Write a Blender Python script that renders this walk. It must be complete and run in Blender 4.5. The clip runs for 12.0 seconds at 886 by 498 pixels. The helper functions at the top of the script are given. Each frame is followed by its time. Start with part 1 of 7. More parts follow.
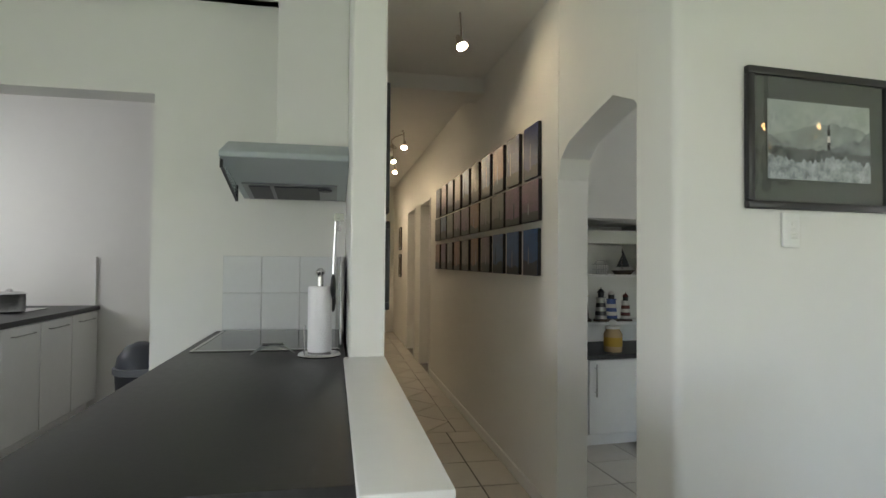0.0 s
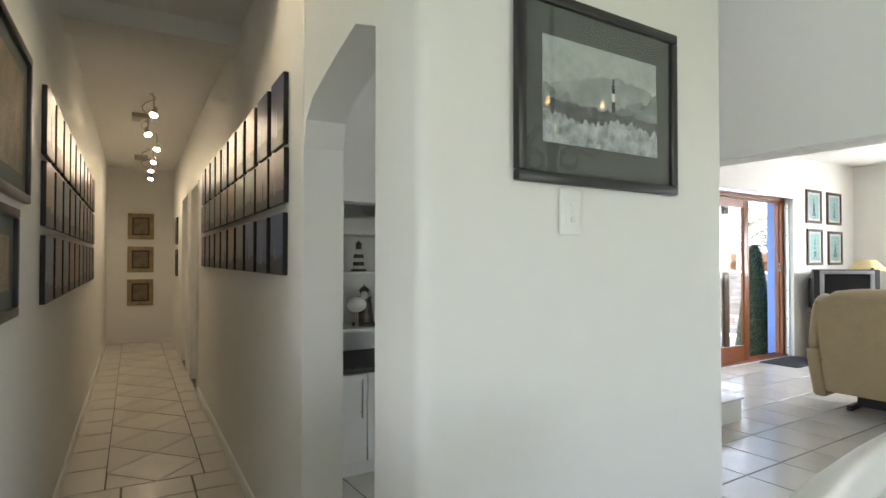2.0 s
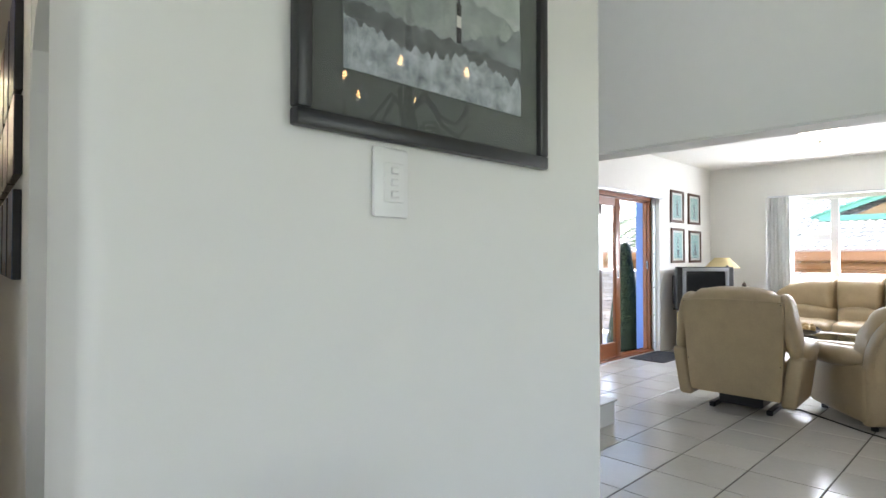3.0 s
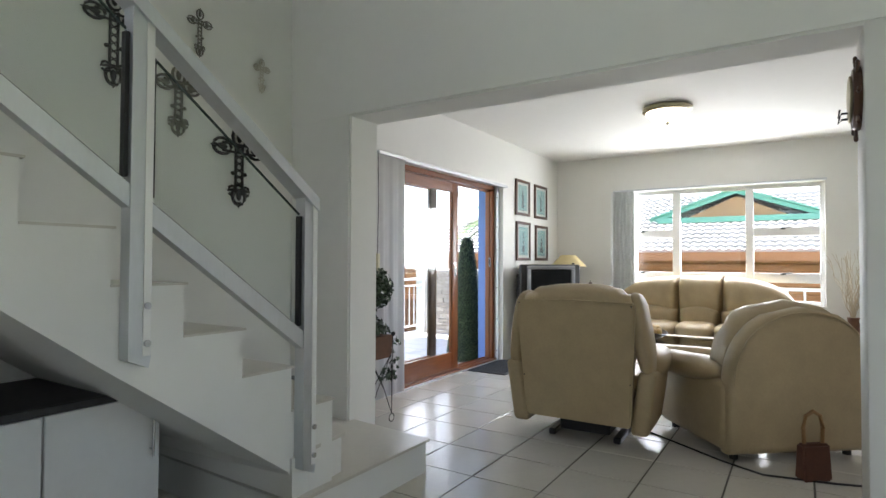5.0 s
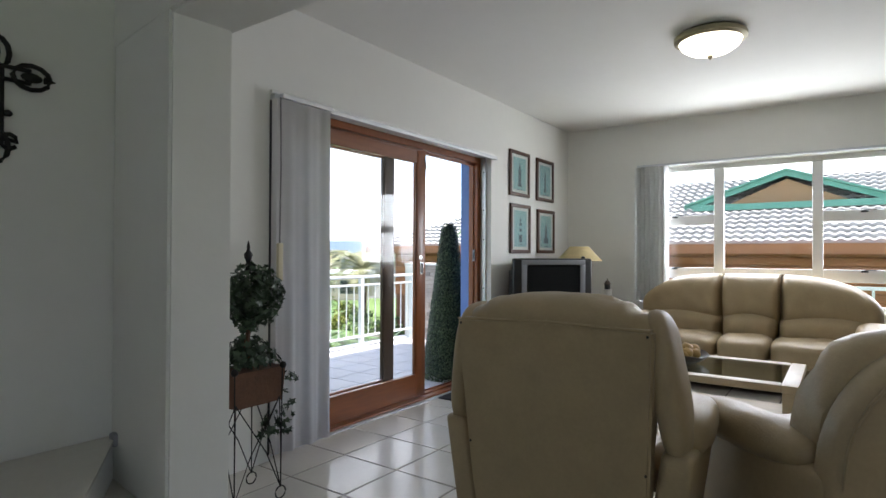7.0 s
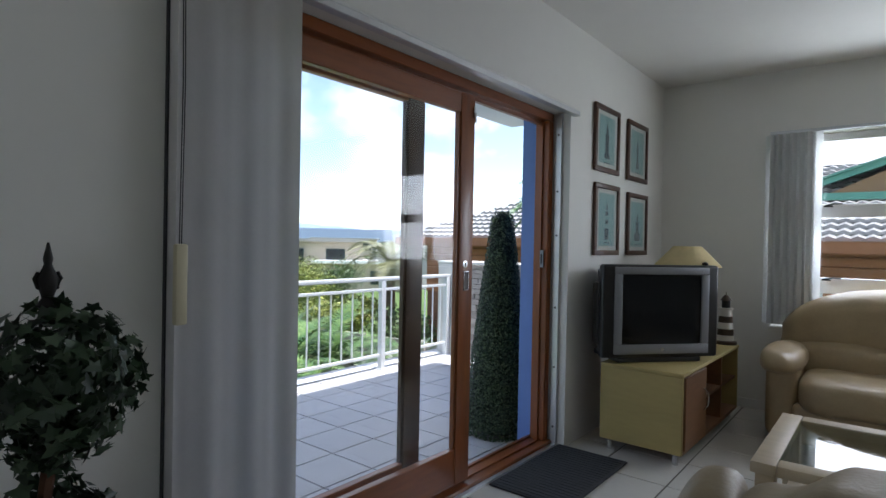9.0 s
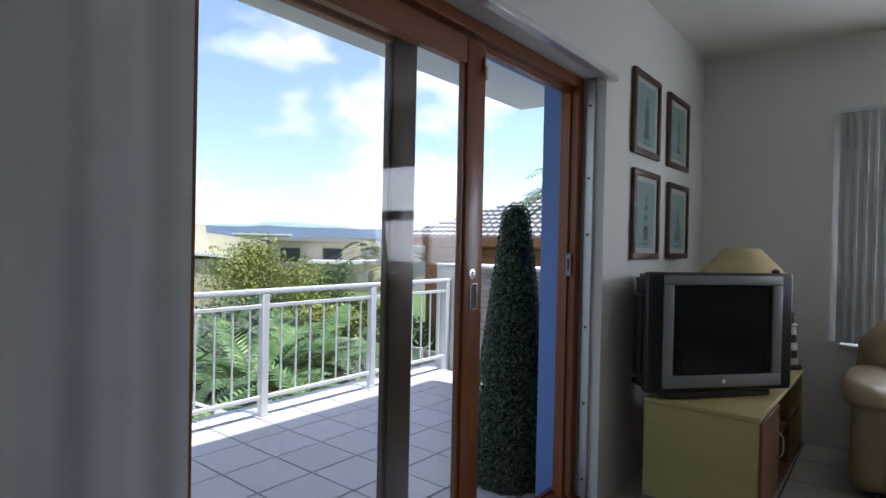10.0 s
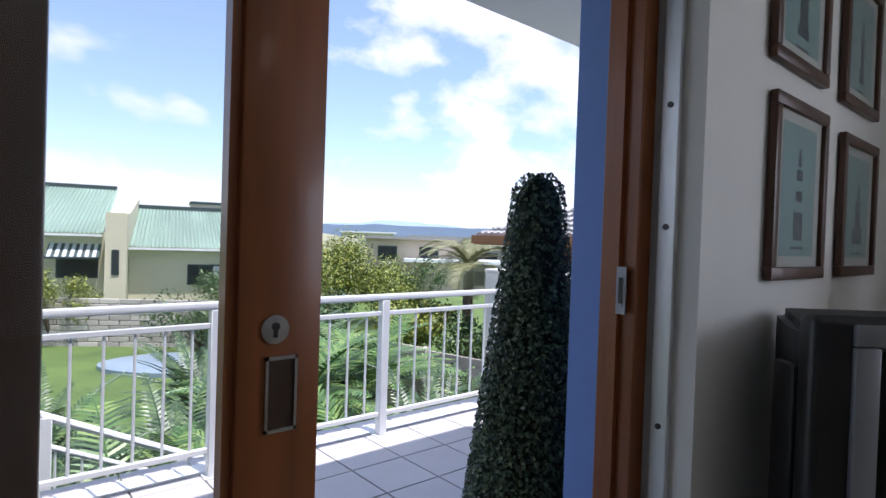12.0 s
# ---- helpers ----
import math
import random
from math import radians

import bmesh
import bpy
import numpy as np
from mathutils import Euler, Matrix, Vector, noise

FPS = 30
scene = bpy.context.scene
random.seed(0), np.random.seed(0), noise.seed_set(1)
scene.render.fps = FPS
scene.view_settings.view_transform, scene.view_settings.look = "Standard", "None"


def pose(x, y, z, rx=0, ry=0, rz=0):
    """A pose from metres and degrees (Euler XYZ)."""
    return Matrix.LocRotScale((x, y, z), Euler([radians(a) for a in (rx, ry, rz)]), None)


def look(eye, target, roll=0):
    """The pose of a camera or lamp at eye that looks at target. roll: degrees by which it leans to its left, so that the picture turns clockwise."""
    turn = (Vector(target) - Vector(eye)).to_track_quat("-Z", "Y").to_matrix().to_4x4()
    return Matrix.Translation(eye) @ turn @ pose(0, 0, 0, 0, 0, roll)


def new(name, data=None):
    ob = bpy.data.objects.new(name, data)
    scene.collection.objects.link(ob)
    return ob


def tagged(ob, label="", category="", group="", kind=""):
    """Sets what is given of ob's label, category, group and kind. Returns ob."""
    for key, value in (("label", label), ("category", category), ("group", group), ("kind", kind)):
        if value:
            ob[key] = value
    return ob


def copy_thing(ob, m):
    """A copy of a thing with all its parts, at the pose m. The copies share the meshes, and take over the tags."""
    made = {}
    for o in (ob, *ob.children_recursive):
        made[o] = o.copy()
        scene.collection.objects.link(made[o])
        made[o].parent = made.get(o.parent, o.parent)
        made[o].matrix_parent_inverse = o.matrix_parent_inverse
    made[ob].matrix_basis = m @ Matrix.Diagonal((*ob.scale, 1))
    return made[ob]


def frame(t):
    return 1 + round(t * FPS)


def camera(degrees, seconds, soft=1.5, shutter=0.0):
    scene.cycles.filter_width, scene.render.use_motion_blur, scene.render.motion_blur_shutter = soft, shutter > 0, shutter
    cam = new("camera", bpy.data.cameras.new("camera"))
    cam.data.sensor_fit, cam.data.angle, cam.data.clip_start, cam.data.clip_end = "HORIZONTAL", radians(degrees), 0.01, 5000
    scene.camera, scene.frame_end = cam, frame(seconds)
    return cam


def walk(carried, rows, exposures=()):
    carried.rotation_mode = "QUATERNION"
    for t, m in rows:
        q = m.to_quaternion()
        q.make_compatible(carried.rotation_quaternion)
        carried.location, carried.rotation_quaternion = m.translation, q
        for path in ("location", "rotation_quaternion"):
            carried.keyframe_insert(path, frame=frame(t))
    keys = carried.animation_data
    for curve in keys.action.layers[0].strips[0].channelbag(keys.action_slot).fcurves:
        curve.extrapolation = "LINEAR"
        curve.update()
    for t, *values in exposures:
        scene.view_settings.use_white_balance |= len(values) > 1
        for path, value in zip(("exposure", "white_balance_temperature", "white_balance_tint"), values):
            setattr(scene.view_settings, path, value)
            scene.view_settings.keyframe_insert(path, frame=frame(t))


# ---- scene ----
cam = camera(76.7, 12.0)
PATH = [
    (0, (0.091, -0.006, 1.299), (0.599, 1.929, 1.347), 0.5),
    (0.5, (0.200, 0.114, 1.291), (0.832, 2.012, 1.329), 0.25),
    (1, (0.306, 0.236, 1.288), (1.095, 2.073, 1.324), 0.15),
    (1.5, (0.47, 0.373, 1.293), (1.398, 2.145, 1.331), 0.1),
    (2, (0.665, 0.5, 1.299), (1.746, 2.183, 1.334), 0.05),
    (2.5, (0.886, 0.64, 1.295), (2.127, 2.208, 1.330), 0.0),
    (3, (1.126, 0.796, 1.294), (2.518, 2.232, 1.324), 0.0),
    (3.5, (1.37, 0.912, 1.287), (2.89, 2.211, 1.320), 0.0),
    (5.3, (2.739, 1.264, 1.189), (4.431, 2.328, 1.231), 0.3),
    (5.5, (2.903, 1.288, 1.205), (4.595, 2.353, 1.241), 0.4),
    (6, (3.315, 1.325, 1.218), (4.999, 2.404, 1.242), 0.5),
    (6.5, (3.717, 1.405, 1.213), (5.38, 2.516, 1.238), 0.3),
    (6.7, (3.845, 1.458, 1.198), (5.493, 2.591, 1.225), 0.2),
    (8.3, (4.98, 2.174, 1.259), (6.545, 3.418, 1.242), 0.9),
    (8.5, (5.093, 2.315, 1.276), (6.651, 3.569, 1.262), 0.9),
    (8.7, (5.193, 2.441, 1.285), (6.749, 3.698, 1.266), 1.0),
    (9, (5.365, 2.649, 1.274), (6.924, 3.902, 1.255), 1.1),
    (9.5, (5.655, 2.91, 1.29), (7.212, 4.166, 1.263), 1.1),
    (10, (5.978, 3.14, 1.282), (7.539, 4.391, 1.262), 1.2),
    (10.5, (6.359, 3.288, 1.266), (7.91, 4.552, 1.253), 1.3),
    (10.7, (6.492, 3.333, 1.266), (8.031, 4.61, 1.246), 1.6),
    (11, (6.724, 3.417, 1.262), (8.236, 4.726, 1.242), 1.6),
    (11.3, (6.945, 3.502, 1.267), (8.419, 4.855, 1.24), 1.5),
    (11.5, (7.059, 3.553, 1.272), (8.511, 4.929, 1.249), 1.8),
    (11.6, (7.131, 3.569, 1.283), (8.554, 4.974, 1.25), 1.6),
    (11.8, (7.264, 3.629, 1.287), (8.635, 5.085, 1.253), 1.8),
    (12, (7.376, 3.676, 1.293), (8.676, 5.195, 1.261), 1.9),
]
EXPOSURES = [(0.0, 3.1, 6650, 14), (0.5, 2.98, 6600, 14), (1.0, 3.1, 6600, 14), (1.6, 3.42, 6600, 14), (2.5, 3.38, 6400, 15), (3.5, 3.05, 6250, 17), (5.5, 2.58, 6500, 12), (6.5, 2.18, 6400, 13), (8.5, 1.3, 6050, 13), (9.5, 1.02, 5900, 12), (10.5, 0.82, 5900, 19), (12.0, 0.77, 5900, 20)]
walk(cam, [(t, look(eye, target, roll)) for t, eye, target, roll in PATH], EXPOSURES)

# ---- sky, sun, window light and a scullery fill ----
SUN_UP, SUN_FROM = 73.0, -80.0
world = bpy.data.worlds.new("sky")
scene.world = world
world.use_nodes = True
wn, wl = world.node_tree.nodes, world.node_tree.links
wn.clear()
w_out = wn.new("ShaderNodeOutputWorld")
w_bg = wn.new("ShaderNodeBackground")
w_sky = wn.new("ShaderNodeTexSky")
w_sky.sky_type, w_sky.sun_disc = "NISHITA", False
w_sky.sun_elevation, w_sky.sun_rotation = radians(SUN_UP), radians(90 - SUN_FROM)
w_sky.dust_density, w_sky.air_density = 0.6, 1.0
w_bg.inputs["Strength"].default_value = 0.092
w_geo = wn.new("ShaderNodeTexCoord")
w_map = wn.new("ShaderNodeMapping")
w_map.inputs["Scale"].default_value = (1.0, 1.0, 1.7)
w_map.inputs["Location"].default_value = (0.35, 0.1, 0.2)
w_n = wn.new("ShaderNodeTexNoise")
w_n.inputs["Scale"].default_value, w_n.inputs["Detail"].default_value, w_n.inputs["Roughness"].default_value = 3.4, 8.0, 0.52
w_r = wn.new("ShaderNodeValToRGB")
w_r.color_ramp.elements[0].position, w_r.color_ramp.elements[1].position = 0.515, 0.60
w_r.color_ramp.elements[0].color = (0.10, 0.10, 0.10, 1)
w_mix = wn.new("ShaderNodeMixRGB")
w_mix.inputs["Color2"].default_value = (7.6, 7.75, 8.1, 1)
wl.new(w_geo.outputs["Generated"], w_map.inputs["Vector"])
wl.new(w_map.outputs["Vector"], w_n.inputs["Vector"])
wl.new(w_n.outputs["Fac"], w_r.inputs["Fac"])
wl.new(w_r.outputs["Color"], w_mix.inputs["Fac"])
w_lift = wn.new("ShaderNodeMixRGB")
w_lift.blend_type = "MULTIPLY"
w_lift.inputs["Fac"].default_value = 1.0
w_lift.inputs["Color2"].default_value = (1.45, 1.5, 1.45, 1)
wl.new(w_sky.outputs["Color"], w_lift.inputs["Color1"])
wl.new(w_lift.outputs["Color"], w_mix.inputs["Color1"])
wl.new(w_mix.outputs["Color"], w_bg.inputs["Color"])
wl.new(w_bg.outputs["Background"], w_out.inputs["Surface"])

sun = new("sun", bpy.data.lights.new("sun", "SUN"))
sun.data.energy, sun.data.angle, sun.data.color = 4.0, radians(0.6), (1.0, 0.95, 0.87)
sd = Vector((math.cos(radians(SUN_FROM)) * math.cos(radians(SUN_UP)), math.sin(radians(SUN_FROM)) * math.cos(radians(SUN_UP)), math.sin(radians(SUN_UP))))
sun.matrix_world = look(sd * 30, (0, 0, 0))


def area_light(name, eye, target, w, h, power, colour=(0.93, 0.96, 1.0)):
    la = new(name, bpy.data.lights.new(name, "AREA"))
    la.data.shape, la.data.size, la.data.size_y, la.data.energy, la.data.color = "RECTANGLE", w, h, power, colour
    la.matrix_world = look(eye, target)
    return la


area_light("daylight_back_a", (3.3, -3.1, 1.5), (3.3, 0, 1.4), 1.7, 1.1, 1.5)
area_light("daylight_side", (-3.6, -0.85, 1.4), (0, -0.85, 1.3), 2.0, 1.5, 6)
area_light("daylight_window", (10.62, 2.15, 1.42), (6, 2.15, 0.5), 2.2, 1.4, 26)
# unseen fill added to brighten the scullery; no window opening behind it
area_light("daylight_scullery", (-3.1, 4.4, 1.7), (0, 4.4, 1.0), 1.0, 1.0, 1.6)


def lamp_light(name, x, y, z, power, colour=(1.0, 0.80, 0.55), r=0.04):
    la = new(name, bpy.data.lights.new(name, "SPOT"))
    la.data.energy, la.data.color, la.data.shadow_soft_size = power, colour, r
    la.data.spot_size, la.data.spot_blend = radians(155), 0.6
    la.location = (x, y, z)


lamp_light("passage_spot_a", 1.00, 3.2, 2.42, 0.22)
lamp_light("passage_spot_b", 1.15, 6.2, 2.42, 0.45)
lamp_light("passage_spot_c", 1.30, 8.7, 2.42, 1.5)
# ---- materials ----
def mat(name, colour, rough=0.6, metal=0.0, var=0.08, scale=6.0, bump=0.0, bscale=60.0, hue=None, spec=0.5, stretch=(1, 1, 1), piece=0.0, coat=0.0):
    """Base colour broken up at two scales, with fine relief; piece: how far single pieces differ."""
    m = bpy.data.materials.new(name)
    m.use_nodes = True
    n, l = m.node_tree.nodes, m.node_tree.links
    b = n["Principled BSDF"]
    b.inputs["Roughness"].default_value, b.inputs["Metallic"].default_value = rough, metal
    b.inputs["Specular IOR Level"].default_value = spec
    b.inputs["Coat Weight"].default_value = coat
    tc = n.new("ShaderNodeTexCoord")
    mp = n.new("ShaderNodeMapping")
    mp.inputs["Scale"].default_value = stretch
    l.new(tc.outputs["Object"], mp.inputs["Vector"])
    big, small = n.new("ShaderNodeTexNoise"), n.new("ShaderNodeTexNoise")
    big.inputs["Scale"].default_value, big.inputs["Detail"].default_value = scale, 4
    small.inputs["Scale"].default_value, small.inputs["Detail"].default_value = scale * 9, 3
    l.new(mp.outputs["Vector"], big.inputs["Vector"]), l.new(mp.outputs["Vector"], small.inputs["Vector"])
    mix = n.new("ShaderNodeMath")
    mix.operation = "MULTIPLY_ADD"
    mix.inputs[1].default_value = 0.35
    half = n.new("ShaderNodeMath")
    half.operation, half.inputs[1].default_value = "MULTIPLY", 0.65
    l.new(big.outputs["Fac"], half.inputs[0]), l.new(small.outputs["Fac"], mix.inputs[0]), l.new(half.outputs[0], mix.inputs[2])
    ramp = n.new("ShaderNodeValToRGB")
    ramp.color_ramp.elements[0].position, ramp.color_ramp.elements[1].position = 0.3, 0.7
    other = hue or tuple(min(1, c * (1 + var)) for c in colour)
    ramp.color_ramp.elements[0].color = (*[c * (1 - var) for c in colour], 1)
    ramp.color_ramp.elements[1].color = (*other, 1)
    l.new(mix.outputs[0], ramp.inputs["Fac"])
    last = ramp.outputs["Color"]
    if piece:
        info, hsv = n.new("ShaderNodeObjectInfo"), n.new("ShaderNodeHueSaturation")
        rng = n.new("ShaderNodeMapRange")
        rng.inputs["To Min"].default_value, rng.inputs["To Max"].default_value = 1 - piece, 1 + piece
        l.new(info.outputs["Random"], rng.inputs["Value"]), l.new(rng.outputs["Result"], hsv.inputs["Value"])
        l.new(last, hsv.inputs["Color"])
        last = hsv.outputs["Color"]
    l.new(last, b.inputs["Base Color"])
    rr = n.new("ShaderNodeMapRange")
    rr.inputs["To Min"].default_value, rr.inputs["To Max"].default_value = max(0.02, rough * 0.85), min(1, rough * 1.15)
    l.new(big.outputs["Fac"], rr.inputs["Value"]), l.new(rr.outputs["Result"], b.inputs["Roughness"])
    if bump:
        bn, bp = n.new("ShaderNodeTexNoise"), n.new("ShaderNodeBump")
        bn.inputs["Scale"].default_value, bn.inputs["Detail"].default_value = bscale, 5
        bp.inputs["Strength"].default_value, bp.inputs["Distance"].default_value = bump, 0.01
        l.new(mp.outputs["Vector"], bn.inputs["Vector"]), l.new(bn.outputs["Fac"], bp.inputs["Height"]), l.new(bp.outputs["Normal"], b.inputs["Normal"])
    return m


def glowing(name, colour, strength):
    m = bpy.data.materials.new(name)
    m.use_nodes = True
    b = m.node_tree.nodes["Principled BSDF"]
    b.inputs["Base Color"].default_value = (*colour, 1)
    b.inputs["Emission Color"].default_value, b.inputs["Emission Strength"].default_value = (*colour, 1), strength
    return m


def pane_glass(name, tint=(1, 1, 1), rough=0.0):
    """Clear pane: mostly straight through, with a mirror sheen by Fresnel."""
    m = bpy.data.materials.new(name)
    m.use_nodes = True
    n, l = m.node_tree.nodes, m.node_tree.links
    n.clear()
    out, mx, tr, gl, fr, pw, ma = (n.new("ShaderNode" + k) for k in ("OutputMaterial", "MixShader", "BsdfTransparent", "BsdfGlossy", "LayerWeight", "Math", "Math"))
    tr.inputs["Color"].default_value = (*tint, 1)
    gl.inputs["Roughness"].default_value = rough
    fr.inputs["Blend"].default_value = 0.5
    pw.operation, pw.inputs[1].default_value = "POWER", 5.0
    ma.operation, ma.inputs[1].default_value, ma.inputs[2].default_value = "MULTIPLY_ADD", 0.9, 0.035
    l.new(fr.outputs["Facing"], pw.inputs[0]), l.new(pw.outputs[0], ma.inputs[0])
    l.new(ma.outputs[0], mx.inputs["Fac"]), l.new(tr.outputs["BSDF"], mx.inputs[1]), l.new(gl.outputs["BSDF"], mx.inputs[2])
    l.new(mx.outputs["Shader"], out.inputs["Surface"])
    return m


WALL = mat("wall_paint", (0.78, 0.775, 0.74), 0.75, var=0.02, scale=1.2, bump=0.05, bscale=35)
CEIL = mat("ceiling_paint", (0.80, 0.79, 0.76), 0.85, var=0.02, scale=1.0, bump=0.04, bscale=40)
GLOSSW = mat("white_gloss", (0.80, 0.80, 0.78), 0.35, var=0.03, scale=3)
TILE = mat("floor_tile", (0.60, 0.575, 0.52), 0.22, var=0.05, scale=3.0, bump=0.02, bscale=25, piece=0.05)
GROUT = mat("grout", (0.11, 0.10, 0.09), 0.9, var=0.2, scale=9, bump=0.1)
OUTTILE = mat("terrace_tile", (0.52, 0.50, 0.50), 0.45, var=0.06, scale=4, bump=0.04, bscale=40, piece=0.05)
WOOD = mat("varnished_meranti", (0.245, 0.074, 0.019), 0.36, var=0.35, scale=5, stretch=(1, 1, 0.12), bump=0.05, bscale=30, coat=0.12)
WOODH = mat("varnished_meranti_rail", (0.245, 0.074, 0.019), 0.36, var=0.35, scale=5, stretch=(0.12, 1, 1), bump=0.05, bscale=30, coat=0.12)
WOODD = mat("dark_brown_wood", (0.050, 0.026, 0.015), 0.35, var=0.3, scale=5, stretch=(1, 1, 0.12), bump=0.05, bscale=30)
ALU = mat("brushed_aluminium", (0.62, 0.64, 0.66), 0.38, metal=0.85, var=0.06, scale=9, stretch=(1, 1, 0.2))
STEEL = mat("stainless_steel", (0.60, 0.60, 0.60), 0.22, metal=1.0, var=0.05, scale=8)
CHROME = mat("chrome", (0.75, 0.75, 0.75), 0.08, metal=1.0, var=0.02)
BLACKP = mat("black_plastic", (0.012, 0.012, 0.013), 0.35, var=0.2, scale=8)
DARKG = mat("dark_grey_plastic", (0.035, 0.037, 0.042), 0.45, var=0.15, scale=8)
SILVER = mat("silver_plastic", (0.28, 0.29, 0.31), 0.38, metal=0.3, var=0.05, scale=8)
LEATHER = mat("cream_leather", (0.375, 0.287, 0.165), 0.47, var=0.10, scale=7, bump=0.12, bscale=120)
COUNTER = mat("charcoal_worktop", (0.022, 0.022, 0.023), 0.42, var=0.35, scale=40, bump=0.05, bscale=200)
IRON = mat("wrought_iron", (0.018, 0.017, 0.016), 0.5, metal=0.5, var=0.3, scale=20, bump=0.1)
BLACKF = mat("black_frame", (0.014, 0.014, 0.015), 0.38, var=0.2, scale=10)
BLUE = mat("blue_wall_paint", (0.17, 0.28, 0.62), 0.7, var=0.05, scale=3, bump=0.1, bscale=50)
def leaf_mat(name, dark, mid, light, rough=0.42):
    """Foliage whose single leaves differ in tone."""
    m = bpy.data.materials.new(name)
    m.use_nodes = True
    n, l = m.node_tree.nodes, m.node_tree.links
    b = n["Principled BSDF"]
    geo, ramp = n.new("ShaderNodeNewGeometry"), n.new("ShaderNodeValToRGB")
    e = ramp.color_ramp.elements
    e[0].color, e[1].color = (*dark, 1), (*light, 1)
    e.new(0.6).color = (*mid, 1)
    tc, nz, mx = n.new("ShaderNodeTexCoord"), n.new("ShaderNodeTexNoise"), n.new("ShaderNodeMixRGB")
    nz.inputs["Scale"].default_value = 3.0
    mx.blend_type, mx.inputs["Fac"].default_value = "OVERLAY", 0.35
    l.new(geo.outputs["Random Per Island"], ramp.inputs["Fac"])
    l.new(tc.outputs["Object"], nz.inputs["Vector"])
    l.new(ramp.outputs["Color"], mx.inputs["Color1"]), l.new(nz.outputs["Fac"], mx.inputs["Color2"])
    l.new(mx.outputs["Color"], b.inputs["Base Color"])
    b.inputs["Roughness"].default_value = rough
    return m


GLASS = pane_glass("clear_glass")
# ---- building tools ----
def nb():
    return bmesh.new()


def box(bm, x0, x1, y0, y1, z0, z1, r=0.0, seg=2):
    g = bmesh.ops.create_cube(bm, size=1)["verts"]
    bmesh.ops.scale(bm, vec=(x1 - x0, y1 - y0, z1 - z0), verts=g)
    bmesh.ops.translate(bm, vec=((x0 + x1) / 2, (y0 + y1) / 2, (z0 + z1) / 2), verts=g)
    if r:
        es = list({e for v in g for e in v.link_edges})
        bmesh.ops.bevel(bm, geom=es, offset=r, segments=seg, profile=0.5, affect="EDGES")
    return bm


def cyl(bm, a, b, r0, r1=None, seg=14):
    a, b = Vector(a), Vector(b)
    d = b - a
    m = Matrix.Translation((a + b) / 2) @ d.to_track_quat("Z", "Y").to_matrix().to_4x4()
    bmesh.ops.create_cone(bm, cap_ends=True, segments=seg, radius1=r0, radius2=r0 if r1 is None else r1, depth=d.length, matrix=m)
    return bm


def ball(bm, c, r, seg=14):
    r = r if isinstance(r, tuple) else (r, r, r)
    bmesh.ops.create_uvsphere(bm, u_segments=seg, v_segments=max(6, seg // 2 + 2), radius=1, matrix=Matrix.Translation(c) @ Matrix.Diagonal((*r, 1)))
    return bm


def lathe(bm, prof, c=(0, 0, 0), seg=20):
    """A turned shape from (radius, height) pairs about the upright line through c."""
    rings = []
    for r, z in prof:
        rings.append([bm.verts.new((c[0] + r * math.cos(2 * math.pi * k / seg), c[1] + r * math.sin(2 * math.pi * k / seg), c[2] + z)) for k in range(seg)])
    for a, b in zip(rings, rings[1:]):
        for k in range(seg):
            bm.faces.new((a[k], a[(k + 1) % seg], b[(k + 1) % seg], b[k]))
    bm.faces.new(rings[0][::-1]), bm.faces.new(rings[-1])
    return bm


def tube(bm, pts, r, seg=7, taper=1.0):
    """A round bar along a line of points."""
    pts = [Vector(p) for p in pts]
    rings = []
    for i, p in enumerate(pts):
        d = (pts[min(i + 1, len(pts) - 1)] - pts[max(i - 1, 0)]).normalized()
        up = Vector((0, 0, 1)) if abs(d.z) < 0.9 else Vector((1, 0, 0))
        s = d.cross(up).normalized()
        u = s.cross(d)
        rr = r * (1 + (taper - 1) * i / max(1, len(pts) - 1))
        rings.append([bm.verts.new(p + rr * (s * math.cos(2 * math.pi * k / seg) + u * math.sin(2 * math.pi * k / seg))) for k in range(seg)])
    for a, b in zip(rings, rings[1:]):
        for k in range(seg):
            bm.faces.new((a[k], a[(k + 1) % seg], b[(k + 1) % seg], b[k]))
    bm.faces.new(rings[0][::-1]), bm.faces.new(rings[-1])
    return bm


def prism(bm, poly, axis, a, b):
    """A polygon of (u, v) pairs pushed along an axis from a to b."""
    def at(u, v, w):
        return {"x": (w, u, v), "y": (u, w, v), "z": (u, v, w)}[axis]
    lo, hi = [bm.verts.new(at(u, v, a)) for u, v in poly], [bm.verts.new(at(u, v, b)) for u, v in poly]
    n = len(poly)
    bm.faces.new(lo[::-1]), bm.faces.new(hi)
    for k in range(n):
        bm.faces.new((lo[k], lo[(k + 1) % n], hi[(k + 1) % n], hi[k]))
    bmesh.ops.recalc_face_normals(bm, faces=bm.faces)
    return bm


def mesh_of(name, bm, material, smooth=40):
    bmesh.ops.recalc_face_normals(bm, faces=bm.faces)
    me = bpy.data.meshes.new(name)
    bm.to_mesh(me)
    bm.free()
    me.materials.append(material)
    if smooth:
        me.shade_smooth()
        me.set_sharp_from_angle(angle=radians(smooth))
    return me


def part(name, bm, material, parent, label="", smooth=40):
    ob = new(name, mesh_of(name, bm, material, smooth))
    ob.parent = parent
    return tagged(ob, label) if label else ob


def thing(name, label, category, m=None, group=""):
    ob = new(name)
    ob.empty_display_size = 0.1
    if m is not None:
        ob.matrix_world = m
    return tagged(ob, label, category, group)


